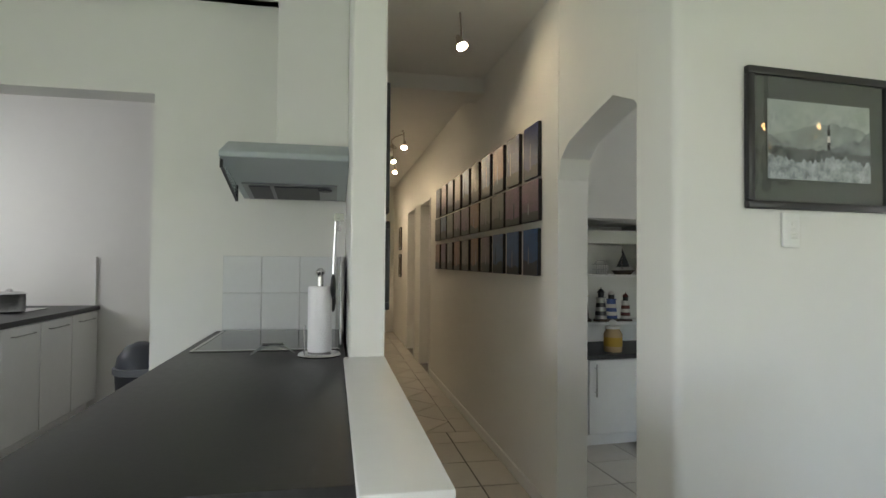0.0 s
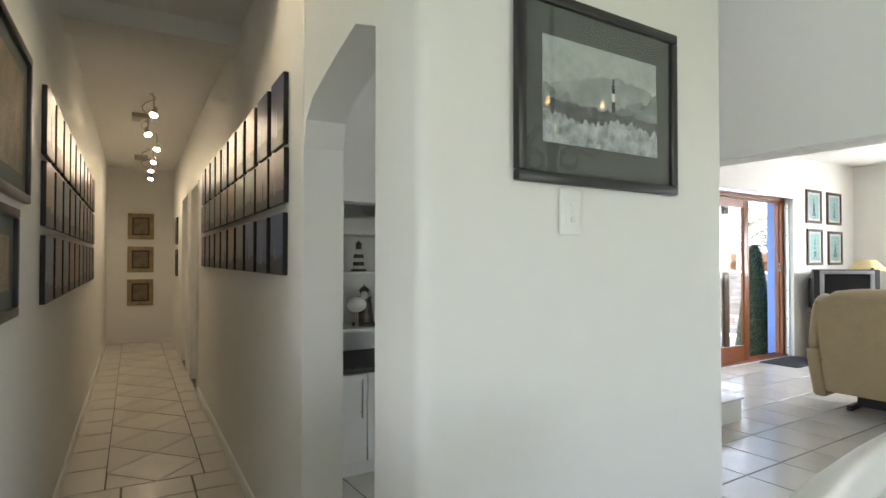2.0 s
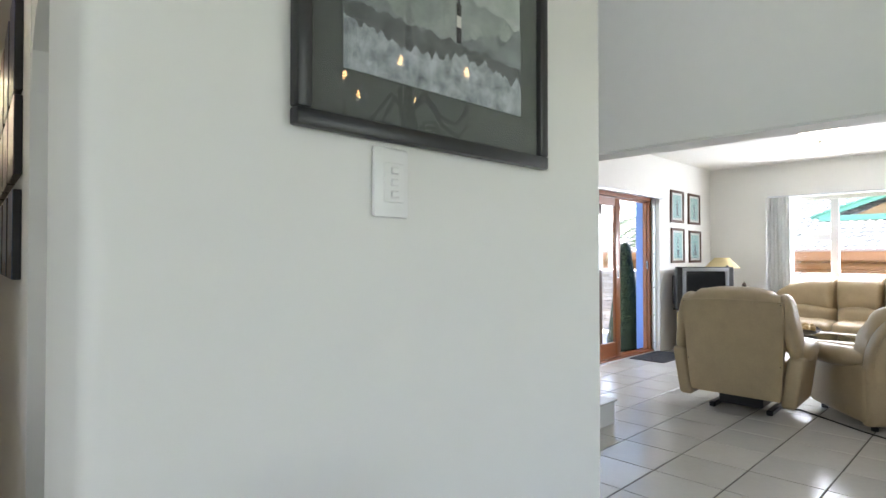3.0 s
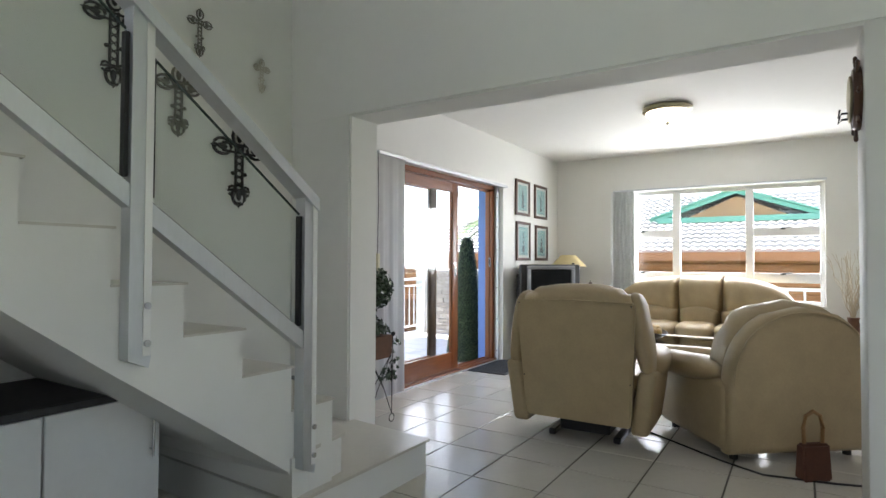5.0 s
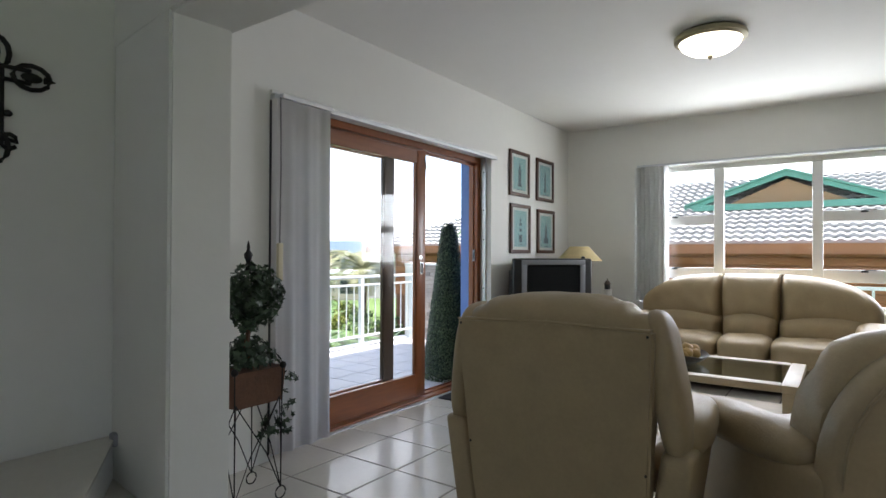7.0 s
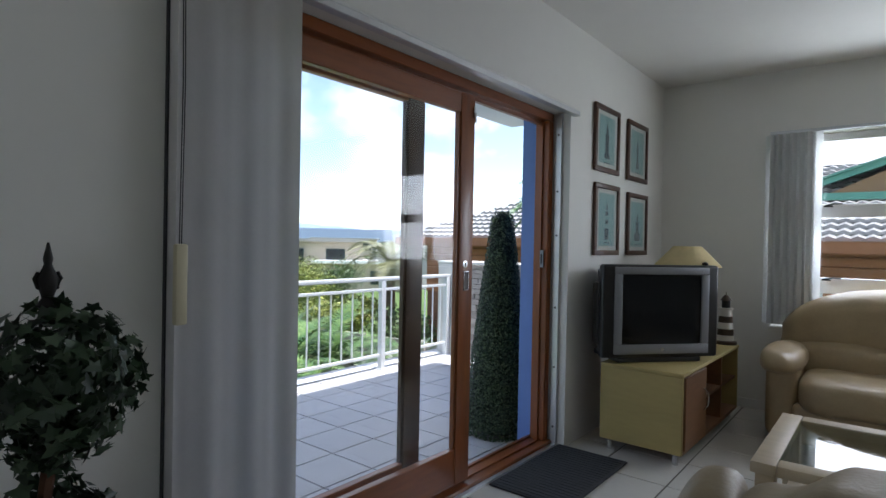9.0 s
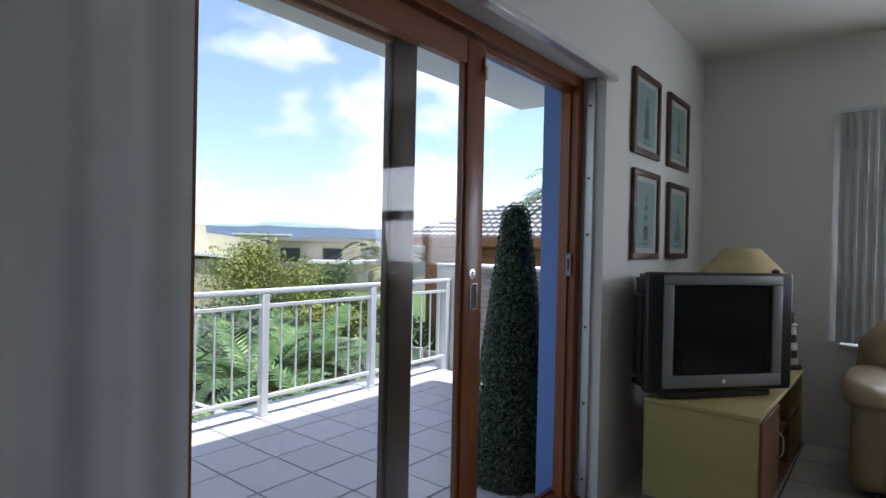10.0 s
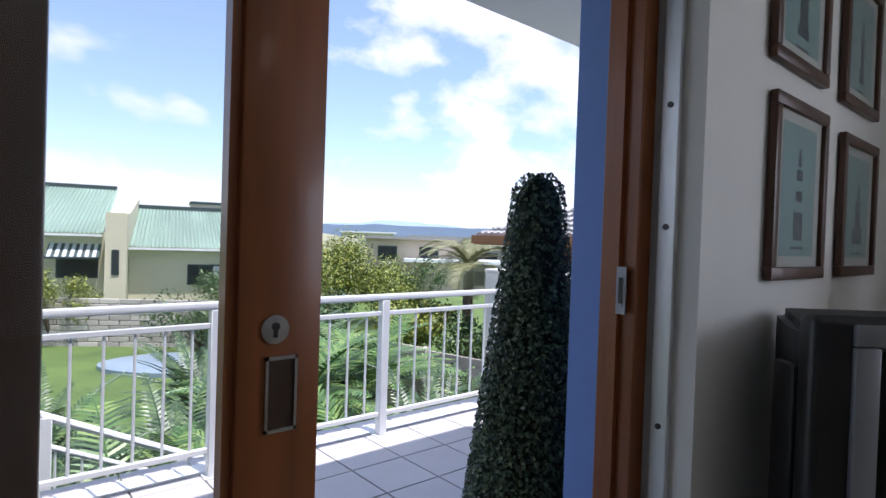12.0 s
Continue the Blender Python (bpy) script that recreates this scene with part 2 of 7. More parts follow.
def solid(name, bm, material, label, category, m=None, group="", smooth=40):
    ob = new(name, mesh_of(name, bm, material, smooth))
    if m is not None:
        ob.matrix_world = m
    return tagged(ob, label, category, group)


def setting(name, bm, material, label="", m=None, smooth=30):
    ob = new(name, mesh_of(name, bm, material, smooth))
    if m is not None:
        ob.matrix_world = m
    return tagged(ob, label, "", "", "structure")


def pieces(name, parent, me, places):
    """Alike pieces on one mesh, each an object of its own under parent."""
    for p in places:
        o = new(name, me)
        o.parent = parent
        o.matrix_local = p


HALL = Matrix.Translation((1.418, 2.98, 0)) @ pose(0, 0, 0, 0, 0, -3.7) @ Matrix.Translation((-1.43, -3.0, 0))

# ---- the shell ----
setting("floor", box(nb(), -3.5, 10.44, -3.0, 4.30, -0.2, -0.004), GROUT, "grey grout bed under cream ceramic floor tiles")
floor = bpy.data.objects["floor"]
floor_hall = setting("floor_hall", box(nb(), -2.9, 2.6, 3.6, 10.4, -0.21, -0.006), GROUT, "grout bed of the passage and kitchen floor", HALL)

# door wall, with the wide sliding-door opening
bm = nb()
box(bm, 1.6, 6.12, 4.25, 4.56, -0.1, 5.0), box(bm, 8.62, 10.70, 4.25, 4.56, -0.1, 2.9), box(bm, 6.12, 8.62, 4.25, 4.56, 2.12, 2.9)
setting("wall_north", bm, WALL, "white plastered wall round the sliding door")
bm = nb()
for a in ((6.0, 6.118, -0.3, 2.9), (8.624, 10.9, -0.3, 2.9), (6.118, 8.624, 2.118, 2.9)):
    box(bm, a[0], a[1], 4.562, 4.585, a[2], a[3])
setting("outside_wall", bm, BLUE, "blue painted outside wall of the house")
setting("door_reveal", box(nb(), 8.606, 8.619, 4.465, 4.585, -0.06, 2.12), BLUE, "blue painted reveal beside the sliding door")

# window wall
bm = nb()
box(bm, 10.44, 10.70, -3.0, 0.95, -0.1, 2.9), box(bm, 10.44, 10.70, 3.39, 4.25, -0.1, 2.9)
box(bm, 10.44, 10.70, 0.95, 3.39, -0.1, 0.68), box(bm, 10.44, 10.70, 0.95, 3.39, 2.17, 2.9)
setting("wall_east", bm, WALL, "white plastered wall with a wide window")

# closing walls behind the camera, with the windows that light the rooms
bm = nb()
for x0, x1, z0, z1 in ((-3.7, 2.4, -0.1, 5.0), (4.2, 10.7, -0.1, 5.0), (2.4, 4.2, -0.1, 0.9), (2.4, 4.2, 2.1, 5.0)):
    box(bm, x0, x1, -3.2, -3.0, z0, z1)
setting("wall_south", bm, WALL, "white plastered wall with a window")
bm = nb()
for y0, y1, z0, z1 in ((-3.0, -1.9, -0.1, 5.0), (0.2, 11.0, -0.1, 5.0), (-1.9, 0.2, -0.1, 0.6), (-1.9, 0.2, 2.2, 5.0)):
    box(bm, -3.7, -3.5, y0, y1, z0, z1)
setting("wall_west", bm, WALL, "white plastered wall with a window")

# beam between the stairwell and the living room, and its two piers
bm = prism(nb(), [(5.172, 3.63), (5.43, 3.61), (5.46, 4.25), (5.25, 4.25)], "z", -0.05, 2.15)
bmesh.ops.bevel(bm, geom=[e for e in bm.edges if abs(e.verts[0].co.z - e.verts[1].co.z) > 1], offset=0.012, segments=2, affect="EDGES")
setting("pilaster", bm, WALL, "white plastered pier beside the stair foot")
setting("pier", box(nb(), 5.182, 5.478, -3.0, 1.0, -0.05, 2.15, 0.012, 2), WALL, "white plastered pier at the living room opening")
bm = prism(nb(), [(5.18, -3.0), (5.45, -3.0), (5.45, 4.25), (5.247, 4.25), (5.169, 3.63), (5.169, 3.3)], "z", 2.122, 5.0)
bmesh.ops.bevel(bm, geom=[e for e in bm.edges if all(v.co.z < 2.2 for v in e.verts)], offset=0.014, segments=3, affect="EDGES")
setting("beam", bm, WALL, "deep white plastered beam")

# wall that carries the framed lighthouse print
setting("wall_picture", box(nb(), 1.275, 2.43, 1.545, 1.785, -0.05, 4.6, 0.03, 4), WALL, "white plastered wall with rounded corners")

# passage walls
bm = nb()
box(bm, 0.36, 0.49, 2.06, 10.4, -0.05, 2.75, 0.006, 1), box(bm, 0.36, 0.49, 2.06, 3.4, 2.74, 4.6)
setting("wall_passage_a", bm, WALL, "white plastered passage wall", HALL)
bm = prism(nb(), [(2.58, -0.05), (6.35, -0.05), (6.35, 2.06), (7.12, 2.06), (7.12, -0.05), (7.62, -0.05), (7.62, 2.06), (8.38, 2.06), (8.38, -0.05), (10.4, -0.05), (10.4, 2.75), (2.58, 2.75)], "x", 1.40, 1.56)
setting("wall_passage_b", bm, WALL, "white plastered passage wall", HALL)
bm = nb()
prism(bm, [(1.78, 1.84), (1.86, 1.92), (2.02, 1.985), (2.20, 1.95), (2.46, 1.885), (2.55, 1.82), (2.578, 1.72), (2.578, 2.75), (1.60, 2.75), (1.60, 1.6), (1.77, 1.6)], "x", 1.402, 1.558)
setting("arch", bm, WALL, "white plastered pointed arch", HALL)
setting("wall_arch_top", box(nb(), 1.39, 1.57, 1.60, 2.80, 2.74, 4.6), WALL, "plain wall over the arch", HALL)
setting("wall_passage_end", box(nb(), 0.2, 2.4, 10.4, 10.6, -0.05, 2.75), WALL, "white end wall of the passage", HALL)
setting("wall_passage_header", box(nb(), 0.49, 1.40, 2.06, 2.2, 2.70, 4.6), WALL, "plain wall over the passage", HALL)
setting("passage_beam", box(nb(), 0.49, 1.40, 4.02, 4.30, 2.585, 2.70), WALL, "shallow white downstand beam across the passage", HALL)
setting("ceiling_passage", box(nb(), -3.3, 1.40, 2.1, 10.4, 2.70, 2.8), CEIL, "white passage and kitchen ceiling", HALL)
setting("ceiling", box(nb(), 5.44, 10.5, -3.0, 4.27, 2.68, 2.8), CEIL, "white plastered living room ceiling")
setting("ceiling_stairwell", box(nb(), -3.6, 5.4, -3.0, 4.3, 4.55, 4.7), CEIL, "white ceiling high over the stairwell")

# kitchen walls
bm = prism(nb(), [(-3.3, -0.05), (-1.95, -0.05), (-1.95, 2.18), (-0.645, 2.18), (-0.645, -0.05), (0.36, -0.05), (0.36, 2.72), (-3.3, 2.72)], "y", 3.12, 3.30)
setting("wall_kitchen", bm, WALL, "white plastered kitchen wall with an opening", HALL)
setting("wall_kitchen_header", box(nb(), -3.3, 0.36, 3.05, 3.13, 2.70, 4.6), WALL, "plain wall over the kitchen", HALL)
setting("wall_scullery", box(nb(), -3.3, 0.36, 5.30, 5.45, -0.05, 2.75), WALL, "white plastered scullery wall", HALL)
setting("flue_box", box(nb(), 0.02, 0.36, 2.72, 3.12, 1.852, 2.72, 0.004, 1), WALL, "boxed-in white flue over the cooker hood", HALL)
setting("low_wall", box(nb(), 0.352, 0.482, 0.82, 2.06, -0.05, 0.925, 0.004, 1), WALL, "low white wall behind the worktop", HALL)
setting("low_wall_cap", box(nb(), 0.338, 0.492, 0.80, 2.055, 0.925, 0.945, 0.006, 2), GLOSSW, "cream capping on the low wall", HALL)

# baseboards
setting("baseboard", box(nb(), 1.388, 1.40, 2.74, 6.3, 0.0, 0.075, 0.003, 1), GLOSSW, "cream tiled skirting", HALL)
setting("baseboard_b", box(nb(), 0.49, 0.502, 2.1, 10.38, 0.0, 0.075, 0.003, 1), GLOSSW, "cream tiled skirting", HALL)
setting("baseboard_c", box(nb(), 10.428, 10.44, -2.9, 4.24, 0.0, 0.075, 0.003, 1), GLOSSW, "white skirting")

# passage doors, set back in their openings
for k, (y0, y1) in enumerate(((6.35, 7.12), (7.62, 8.38))):
    d = tagged(new(f"door_{k + 1}"), "white painted panel door set back in a white frame", "", "", "structure")
    d.matrix_world = HALL
    for a in (y0 + 0.002, y1 - 0.032):
        part("jamb", box(nb(), 1.388, 1.555, a, a + 0.03, 0, 2.03, 0.003, 1), GLOSSW, d)
    part("head", box(nb(), 1.388, 1.555, y0 + 0.002, y1 - 0.002, 2.03, 2.058, 0.003, 1), GLOSSW, d)
    part("door_panel", box(nb(), 1.515, 1.55, y0 + 0.034, y1 - 0.034, 0.01, 2.026), GLOSSW, d)
    for z0, z1 in ((0.2, 0.95), (1.1, 1.85)):
        part("raised_panel", box(nb(), 1.508, 1.514, y0 + 0.15, y1 - 0.15, z0, z1, 0.003, 1), GLOSSW, d)
    bm = nb()
    cyl(bm, (1.515, y0 + 0.10, 1.02), (1.475, y0 + 0.10, 1.02), 0.012), cyl(bm, (1.48, y0 + 0.10, 1.02), (1.48, y0 + 0.22, 1.02), 0.008)
    part("door_handle", bm, STEEL, d)

# ---- staircase ----
RISE, GOING = 0.185, 0.25
stair = tagged(new("staircase"), "white plastered staircase with cream tiled treads", "", "", "structure")
poly = [(4.415, 0.0), (4.415, 3 * RISE)]
x = 4.415
for k in range(3, 13):
    poly += [(x, RISE * k), (x - GOING, RISE * k)]
    x -= GOING
poly = [poly[0]] + poly[2:]
poly += [(x, RISE * 12 - 0.25), (2.40, 1.61), (2.75, 1.61), (2.75, 1.345), (3.41, 0.845), (4.15, 0.305), (4.22, 0.18), (4.22, 0.0)]
part("flight", prism(nb(), poly, "y", 3.046, 4.245), WALL, stair, smooth=0)
part("tread_foot", prism(nb(), [(4.16, 3.02), (5.15, 3.02), (5.22, 3.66), (5.27, 4.245), (4.20, 4.245)], "z", 0, RISE - 0.014), WALL, stair, smooth=0)
part("tread_winder", prism(nb(), [(4.16, 3.03), (4.52, 3.085), (5.01, 3.85), (5.26, 4.244), (4.20, 4.244)], "z", RISE, 2 * RISE - 0.012), WALL, stair, smooth=0)
TREADT = mat("tread_tile", (0.58, 0.55, 0.49), 0.35, var=0.06, scale=4, bump=0.02)
part("tread_tile", prism(nb(), [(4.18, 3.005), (5.165, 3.005), (5.232, 3.66), (5.274, 4.242), (4.22, 4.242)], "z", RISE - 0.014, RISE), TREADT, stair, "cream tiled landing tread", smooth=0)
part("tread_tile", prism(nb(), [(4.18, 3.025), (4.53, 3.07), (5.025, 3.845), (5.268, 4.24), (4.22, 4.24)], "z", 2 * RISE - 0.012, 2 * RISE + 0.004), TREADT, stair, smooth=0)
x = 4.415
for k in range(3, 13):
    part("tread_tile", box(nb(), x - GOING, x + 0.012, 3.040, 4.24, RISE * k, RISE * k + 0.008), TREADT, stair, smooth=0)
    x -= GOING
setting("wall_understair", box(nb(), 1.50, 2.50, 2.90, 3.043, 1.565, 2.75), WALL, "plain wall over the niche under the stairs")
setting("wall_niche_back", box(nb(), 1.50, 4.2, 4.18, 4.246, -0.05, 1.75), WALL, "back wall of the niche under the stairs")

# grout joints are the gaps between single tiles; each tile is a piece of its floor
def tile_mesh(name, w, d, material, h=0.009):
    bm = box(nb(), -w / 2, w / 2, -d / 2, d / 2, -h, 0)
    top = [e for e in bm.edges if all(v.co.z > -1e-4 for v in e.verts)]
    bmesh.ops.bevel(bm, geom=top, offset=0.0025, segments=1, affect="EDGES")
    return mesh_of(name, bm, material, 0)
# ---- sliding door, its frame and the vertical blind ----
sd_frame = tagged(new("door_frame"), "varnished reddish wooden sliding door frame", "", "", "structure")
bm = nb()
box(bm, 6.13, 8.605, 4.36, 4.46, 2.065, 2.118, 0.004, 1), box(bm, 6.13, 8.605, 4.405, 4.43, 2.04, 2.066)
part("head", bm, WOODH, sd_frame)
bm = nb()
box(bm, 8.55, 8.605, 4.36, 4.46, 0.03, 2.065, 0.004, 1), box(bm, 8.535, 8.551, 4.40, 4.425, 0.03, 2.06)
part("jamb", bm, WOOD, sd_frame)
part("jamb", box(nb(), 6.13, 6.18, 4.36, 4.46, 0.03, 2.065, 0.004, 1), WOOD, sd_frame)
bm = nb()
box(bm, 6.13, 8.605, 4.33, 4.50, -0.02, 0.03, 0.004, 1), box(bm, 6.13, 8.605, 4.385, 4.392, 0.03, 0.04), box(bm, 6.13, 8.605, 4.463, 4.470, 0.03, 0.04)
part("sill", bm, WOODH, sd_frame)
part("track", box(nb(), 6.14, 8.60, 4.302, 4.328, 0.0, 0.012), ALU, sd_frame)


def leaf(name, x0, x1, y0, y1, stile, rail, label):
    d = tagged(new(name), label, "", "", "structure")
    w = 0.117
    for a in (x0, x1 - w):
        bm = box(nb(), a, a + w, y0, y1, 0.045, 2.045, 0.006, 2)
        part("stile", bm, stile, d)
    part("top_rail", box(nb(), x0 + w, x1 - w, y0 + 0.002, y1 - 0.002, 1.945, 2.045, 0.004, 1), rail, d)
    part("bottom_rail", box(nb(), x0 + w, x1 - w, y0 + 0.002, y1 - 0.002, 0.045, 0.225, 0.004, 1), rail, d)
    for a, b in ((x0 + w, x0 + w + 0.012), (x1 - w - 0.012, x1 - w)):
        part("glazing_bead", box(nb(), a, b, y0 + 0.01, y1 - 0.01, 0.225, 1.945), stile, d)
    g = part("pane", box(nb(), x0 + w, x1 - w, (y0 + y1) / 2 - 0.002, (y0 + y1) / 2 + 0.002, 0.225, 1.945), GLASS, d, "clear glass pane", smooth=0)
    g.visible_shadow = False
    return d


door_a = leaf("door_3", 6.49, 7.752, 4.367, 4.410, WOOD, WOODH, "varnished wooden sliding door slid open")
# this leaf's stiles are a much darker brown than the first's
door_b = leaf("door_4", 6.19, 7.445, 4.446, 4.488, WOODD, WOODH, "dark brown wooden sliding door behind the first")
bm = nb()
lathe(bm, [(0.019, 0), (0.019, 0.003), (0.0, 0.004)], (0, 0, 0), 18)
bmesh.ops.transform(bm, matrix=pose(7.684, 4.3665, 1.170, 90), verts=bm.verts)
part("keyhole_plate", bm, STEEL, door_a, "round steel keyhole plate")
bm = nb()
cyl(bm, (7.684, 4.3635, 1.174), (7.684, 4.3615, 1.174), 0.0055), box(bm, 7.6815, 7.6865, 4.3615, 4.3635, 1.160, 1.174)
part("keyhole", bm, BLACKP, door_a)
bm = nb()
for a in ((7.672, 7.676), (7.712, 7.716)):
    box(bm, a[0], a[1], 4.3625, 4.3672, 1.035, 1.135)
box(bm, 7.672, 7.716, 4.3625, 4.3672, 1.035, 1.040), box(bm, 7.672, 7.716, 4.3625, 4.3672, 1.130, 1.135)
fp_ = part("flush_pull", bm, STEEL, door_a, "recessed steel flush pull")
part("recess", box(nb(), 7.676, 7.712, 4.366, 4.3672, 1.040, 1.130), WOODD, fp_, "shadowed recess of the pull")
bm = nb()
box(bm, 7.728, 7.738, 4.355, 4.367, 1.93, 1.99, 0.003, 1), cyl(bm, (7.733, 4.352, 1.905), (7.733, 4.352, 1.955), 0.006)
part("bolt", bm, STEEL, door_a, "small steel shoot bolt")
bm = nb()
box(bm, 8.532, 8.536, 4.378, 4.402, 1.135, 1.245), box(bm, 8.531, 8.533, 4.384, 4.396, 1.165, 1.215)
sp_ = part("striker_plate", bm, SILVER, sd_frame, "steel striker plate")
part("slot", box(nb(), 8.5300, 8.5312, 4.385, 4.395, 1.160, 1.220), BLACKP, sp_, "dark latch slot")

# pelmet rail over the door and side channel with screws
trim = tagged(new("trim"), "painted blind rail and side channel round the door", "", "", "structure")
part("blind_rail", box(nb(), 6.10, 8.66, 4.205, 4.249, 2.095, 2.125, 0.003, 1), ALU, trim)
part("blind_rail_lip", box(nb(), 6.10, 8.66, 4.232, 4.249, 2.126, 2.150, 0.003, 1), GLOSSW, trim)
part("side_channel", box(nb(), 8.600, 8.617, 4.300, 4.345, 0.0, 2.11, 0.003, 1), ALU, trim)
for z in (0.12, 0.5, 0.88, 1.34, 1.62, 1.98):
    part("screw", cyl(nb(), (8.601, 4.322, z), (8.5965, 4.322, z), 0.007, seg=10), BLACKP, trim)

FABRIC = mat("blind_fabric", (0.68, 0.665, 0.66), 0.9, var=0.04, scale=8, bump=0.08, bscale=220)
blind = thing("fabric_blind", "off-white fabric blind hanging in soft folds by the sliding door", "blind")
def slats(th, x0, x1, y, n, z0, z1, w, material, along="x", swing=3, fan=2):
    for k in range(n):
        p = x0 + (x1 - x0) * (k + 0.5) / n
        bm = nb()
        for j in range(5):
            u = (j / 4 - 0.5) * w
            bow = 0.004 * math.cos(math.pi * (j / 4 - 0.5)) * (1 if k % 2 else -0.3)
            bm.verts.new((u, bow, z0)), bm.verts.new((u, bow, z1))
        bm.verts.ensure_lookup_table()
        for j in range(4):
            bm.faces.new((bm.verts[2 * j], bm.verts[2 * j + 2], bm.verts[2 * j + 3], bm.verts[2 * j + 1]))
        bmesh.ops.solidify(bm, geom=bm.faces, thickness=0.0012)
        turn = swing + (fan if k % 2 else -fan)
        m = pose(p, y, 0, 0, 0, turn) if along == "x" else pose(y, p, 0, 0, 0, 90 + turn)
        bmesh.ops.transform(bm, matrix=m, verts=bm.verts)
        part("slat", bm, material, th, smooth=60)


bm = nb()
cols, rows = 96, 14
grid = []
for j in range(rows + 1):
    z = 0.05 + (2.095 - 0.05) * j / rows
    k = 0.75 - 0.62 * (j / rows) ** 0.6
    grid.append([bm.verts.new((6.106 + 0.404 * i / cols + 0.004 * k * math.sin(0.3 * i), 4.185 + k * (0.026 * math.sin(0.17 * i + 0.5 + 0.05 * j) + 0.007 * math.sin(0.39 * i + 1 + 0.12 * j)), z)) for i in range(cols + 1)])
for j in range(rows):
    for i in range(cols):
        bm.faces.new((grid[j][i], grid[j][i + 1], grid[j + 1][i + 1], grid[j + 1][i]))
bmesh.ops.solidify(bm, geom=bm.faces, thickness=0.0015)
part("fabric", bm, FABRIC, blind, smooth=80)
part("return", box(nb(), 6.1045, 6.107, 4.188, 4.249, 0.05, 2.095), FABRIC, blind)
part("top_rail", box(nb(), 6.13, 6.515, 4.165, 4.205, 2.096, 2.125, 0.003, 1), ALU, blind)
bm = nb()
for dx in (0, 0.006):
    tube(bm, [(6.099 + dx, 4.155, 2.09), (6.101 + dx, 4.15, 1.7), (6.099 + dx, 4.155, 1.25)], 0.0016, 5)
part("cord", bm, BLACKP, blind, "dark pull cords")
TASSEL = mat("cream_plastic", (0.66, 0.60, 0.42), 0.5, var=0.05)
part("cord_weight", box(nb(), 6.085, 6.118, 4.14, 4.165, 1.04, 1.26, 0.006, 2), TASSEL, blind, "cream plastic cord weight")
# dark strip stands in for the shadow line between blind and wall
part("side_shadow_strip", box(nb(), 6.099, 6.103, 4.234, 4.249, 0.04, 2.09), DARKG, blind, "dark strip painting the shadow at the blind's edge")

# ---- living room window ----
win = tagged(new("window_1"), "white steel framed window of fixed and hopper panes", "", "", "structure")
WH = mat("window_white", (0.78, 0.78, 0.77), 0.4, var=0.03)
X0, X1 = 10.53, 10.585
def wbar(y0, y1, z0, z1, name="window_frame"):
    part(name, box(nb(), X0, X1, y0, y1, z0, z1, 0.004, 1), WH, win)
wbar(0.95, 1.00, 0.68, 2.17), wbar(3.34, 3.39, 0.68, 2.17), wbar(1.001, 3.339, 2.12, 2.17), wbar(1.001, 3.339, 0.68, 0.73)
for a, b in ((1.697, 1.784), (2.558, 2.653)):
    wbar(a, b, 0.731, 2.119, "mullion")
for a, b in ((1.0, 1.697), (1.784, 2.558), (2.653, 3.34)):
    wbar(a + 0.001, b - 0.001, 0.95, 1.07, "transom")
    if a != 1.784:
        wbar(a + 0.001, b - 0.001, 1.527, 1.632, "transom")
    g = part("pane", box(nb(), 10.555, 10.559, a, b, 0.73, 2.12), GLASS, win, "clear glass pane", smooth=0)
    g.visible_shadow = False
for y, z in ((1.40, 1.62), (1.40, 1.06), (3.06, 1.62), (3.06, 1.06)):
    bm = nb()
    box(bm, 10.50, 10.53, y - 0.05, y + 0.01, z - 0.012, z, 0.003, 1), tube(bm, [(10.505, y, z), (10.50, y - 0.06, z + 0.012), (10.50, y - 0.11, z + 0.01)], 0.005)
    part("stay", bm, IRON, win, "dark casement stay")
part("window_sill", box(nb(), 10.425, 10.53, 0.94, 3.40, 0.66, 0.682, 0.004, 1), GLOSSW, win)
part("blind_rail", box(nb(), 10.405, 10.438, 0.93, 3.42, 2.175, 2.20, 0.003, 1), ALU, win)
BLINDG = mat("grey_blind_slat", (0.74, 0.75, 0.74), 0.7, var=0.06, scale=6)
blind2 = thing("vertical_blind", "grey vertical blind gathered at the window's side", "blind")
slats(blind2, 3.10, 3.42, 10.40, 13, 0.70, 2.172, 0.089, BLINDG, "y", 15, 34)
# ---- terrace ----
TZ = -0.06
terrace = setting("terrace", box(nb(), 6.0, 11.1, 4.5, 7.0, -0.4, TZ - 0.005), GROUT, "grout bed of the tiled terrace")
SOFFIT = mat("soffit_paint", (0.80, 0.80, 0.80), 0.8, var=0.02, scale=2)
setting("soffit", box(nb(), 5.0, 10.36, 4.59, 5.78, 2.50, 2.75), SOFFIT, "white plastered overhang above the terrace")
setting("terrace_kerb", box(nb(), 7.42, 10.70, 6.885, 7.02, TZ - 0.3, TZ + 0.012, 0.004, 1), GLOSSW, "white terrace edge under the railing")
RAILP = mat("white_railing_paint", (0.66, 0.68, 0.68), 0.4, var=0.03)
rail = thing("railing", "white painted steel balustrade along the terrace edge", "railing")
part("top_rail", box(nb(), 7.40, 10.70, 6.805, 6.865, 0.87, 0.91, 0.008, 2), RAILP, rail)
part("mid_rail", box(nb(), 7.40, 10.70, 6.82, 6.85, 0.765, 0.795, 0.004, 1), RAILP, rail)
part("low_rail", box(nb(), 7.40, 10.70, 6.82, 6.85, 0.075, 0.105, 0.004, 1), RAILP, rail)
POSTS = (8.441, 9.568, 10.66)
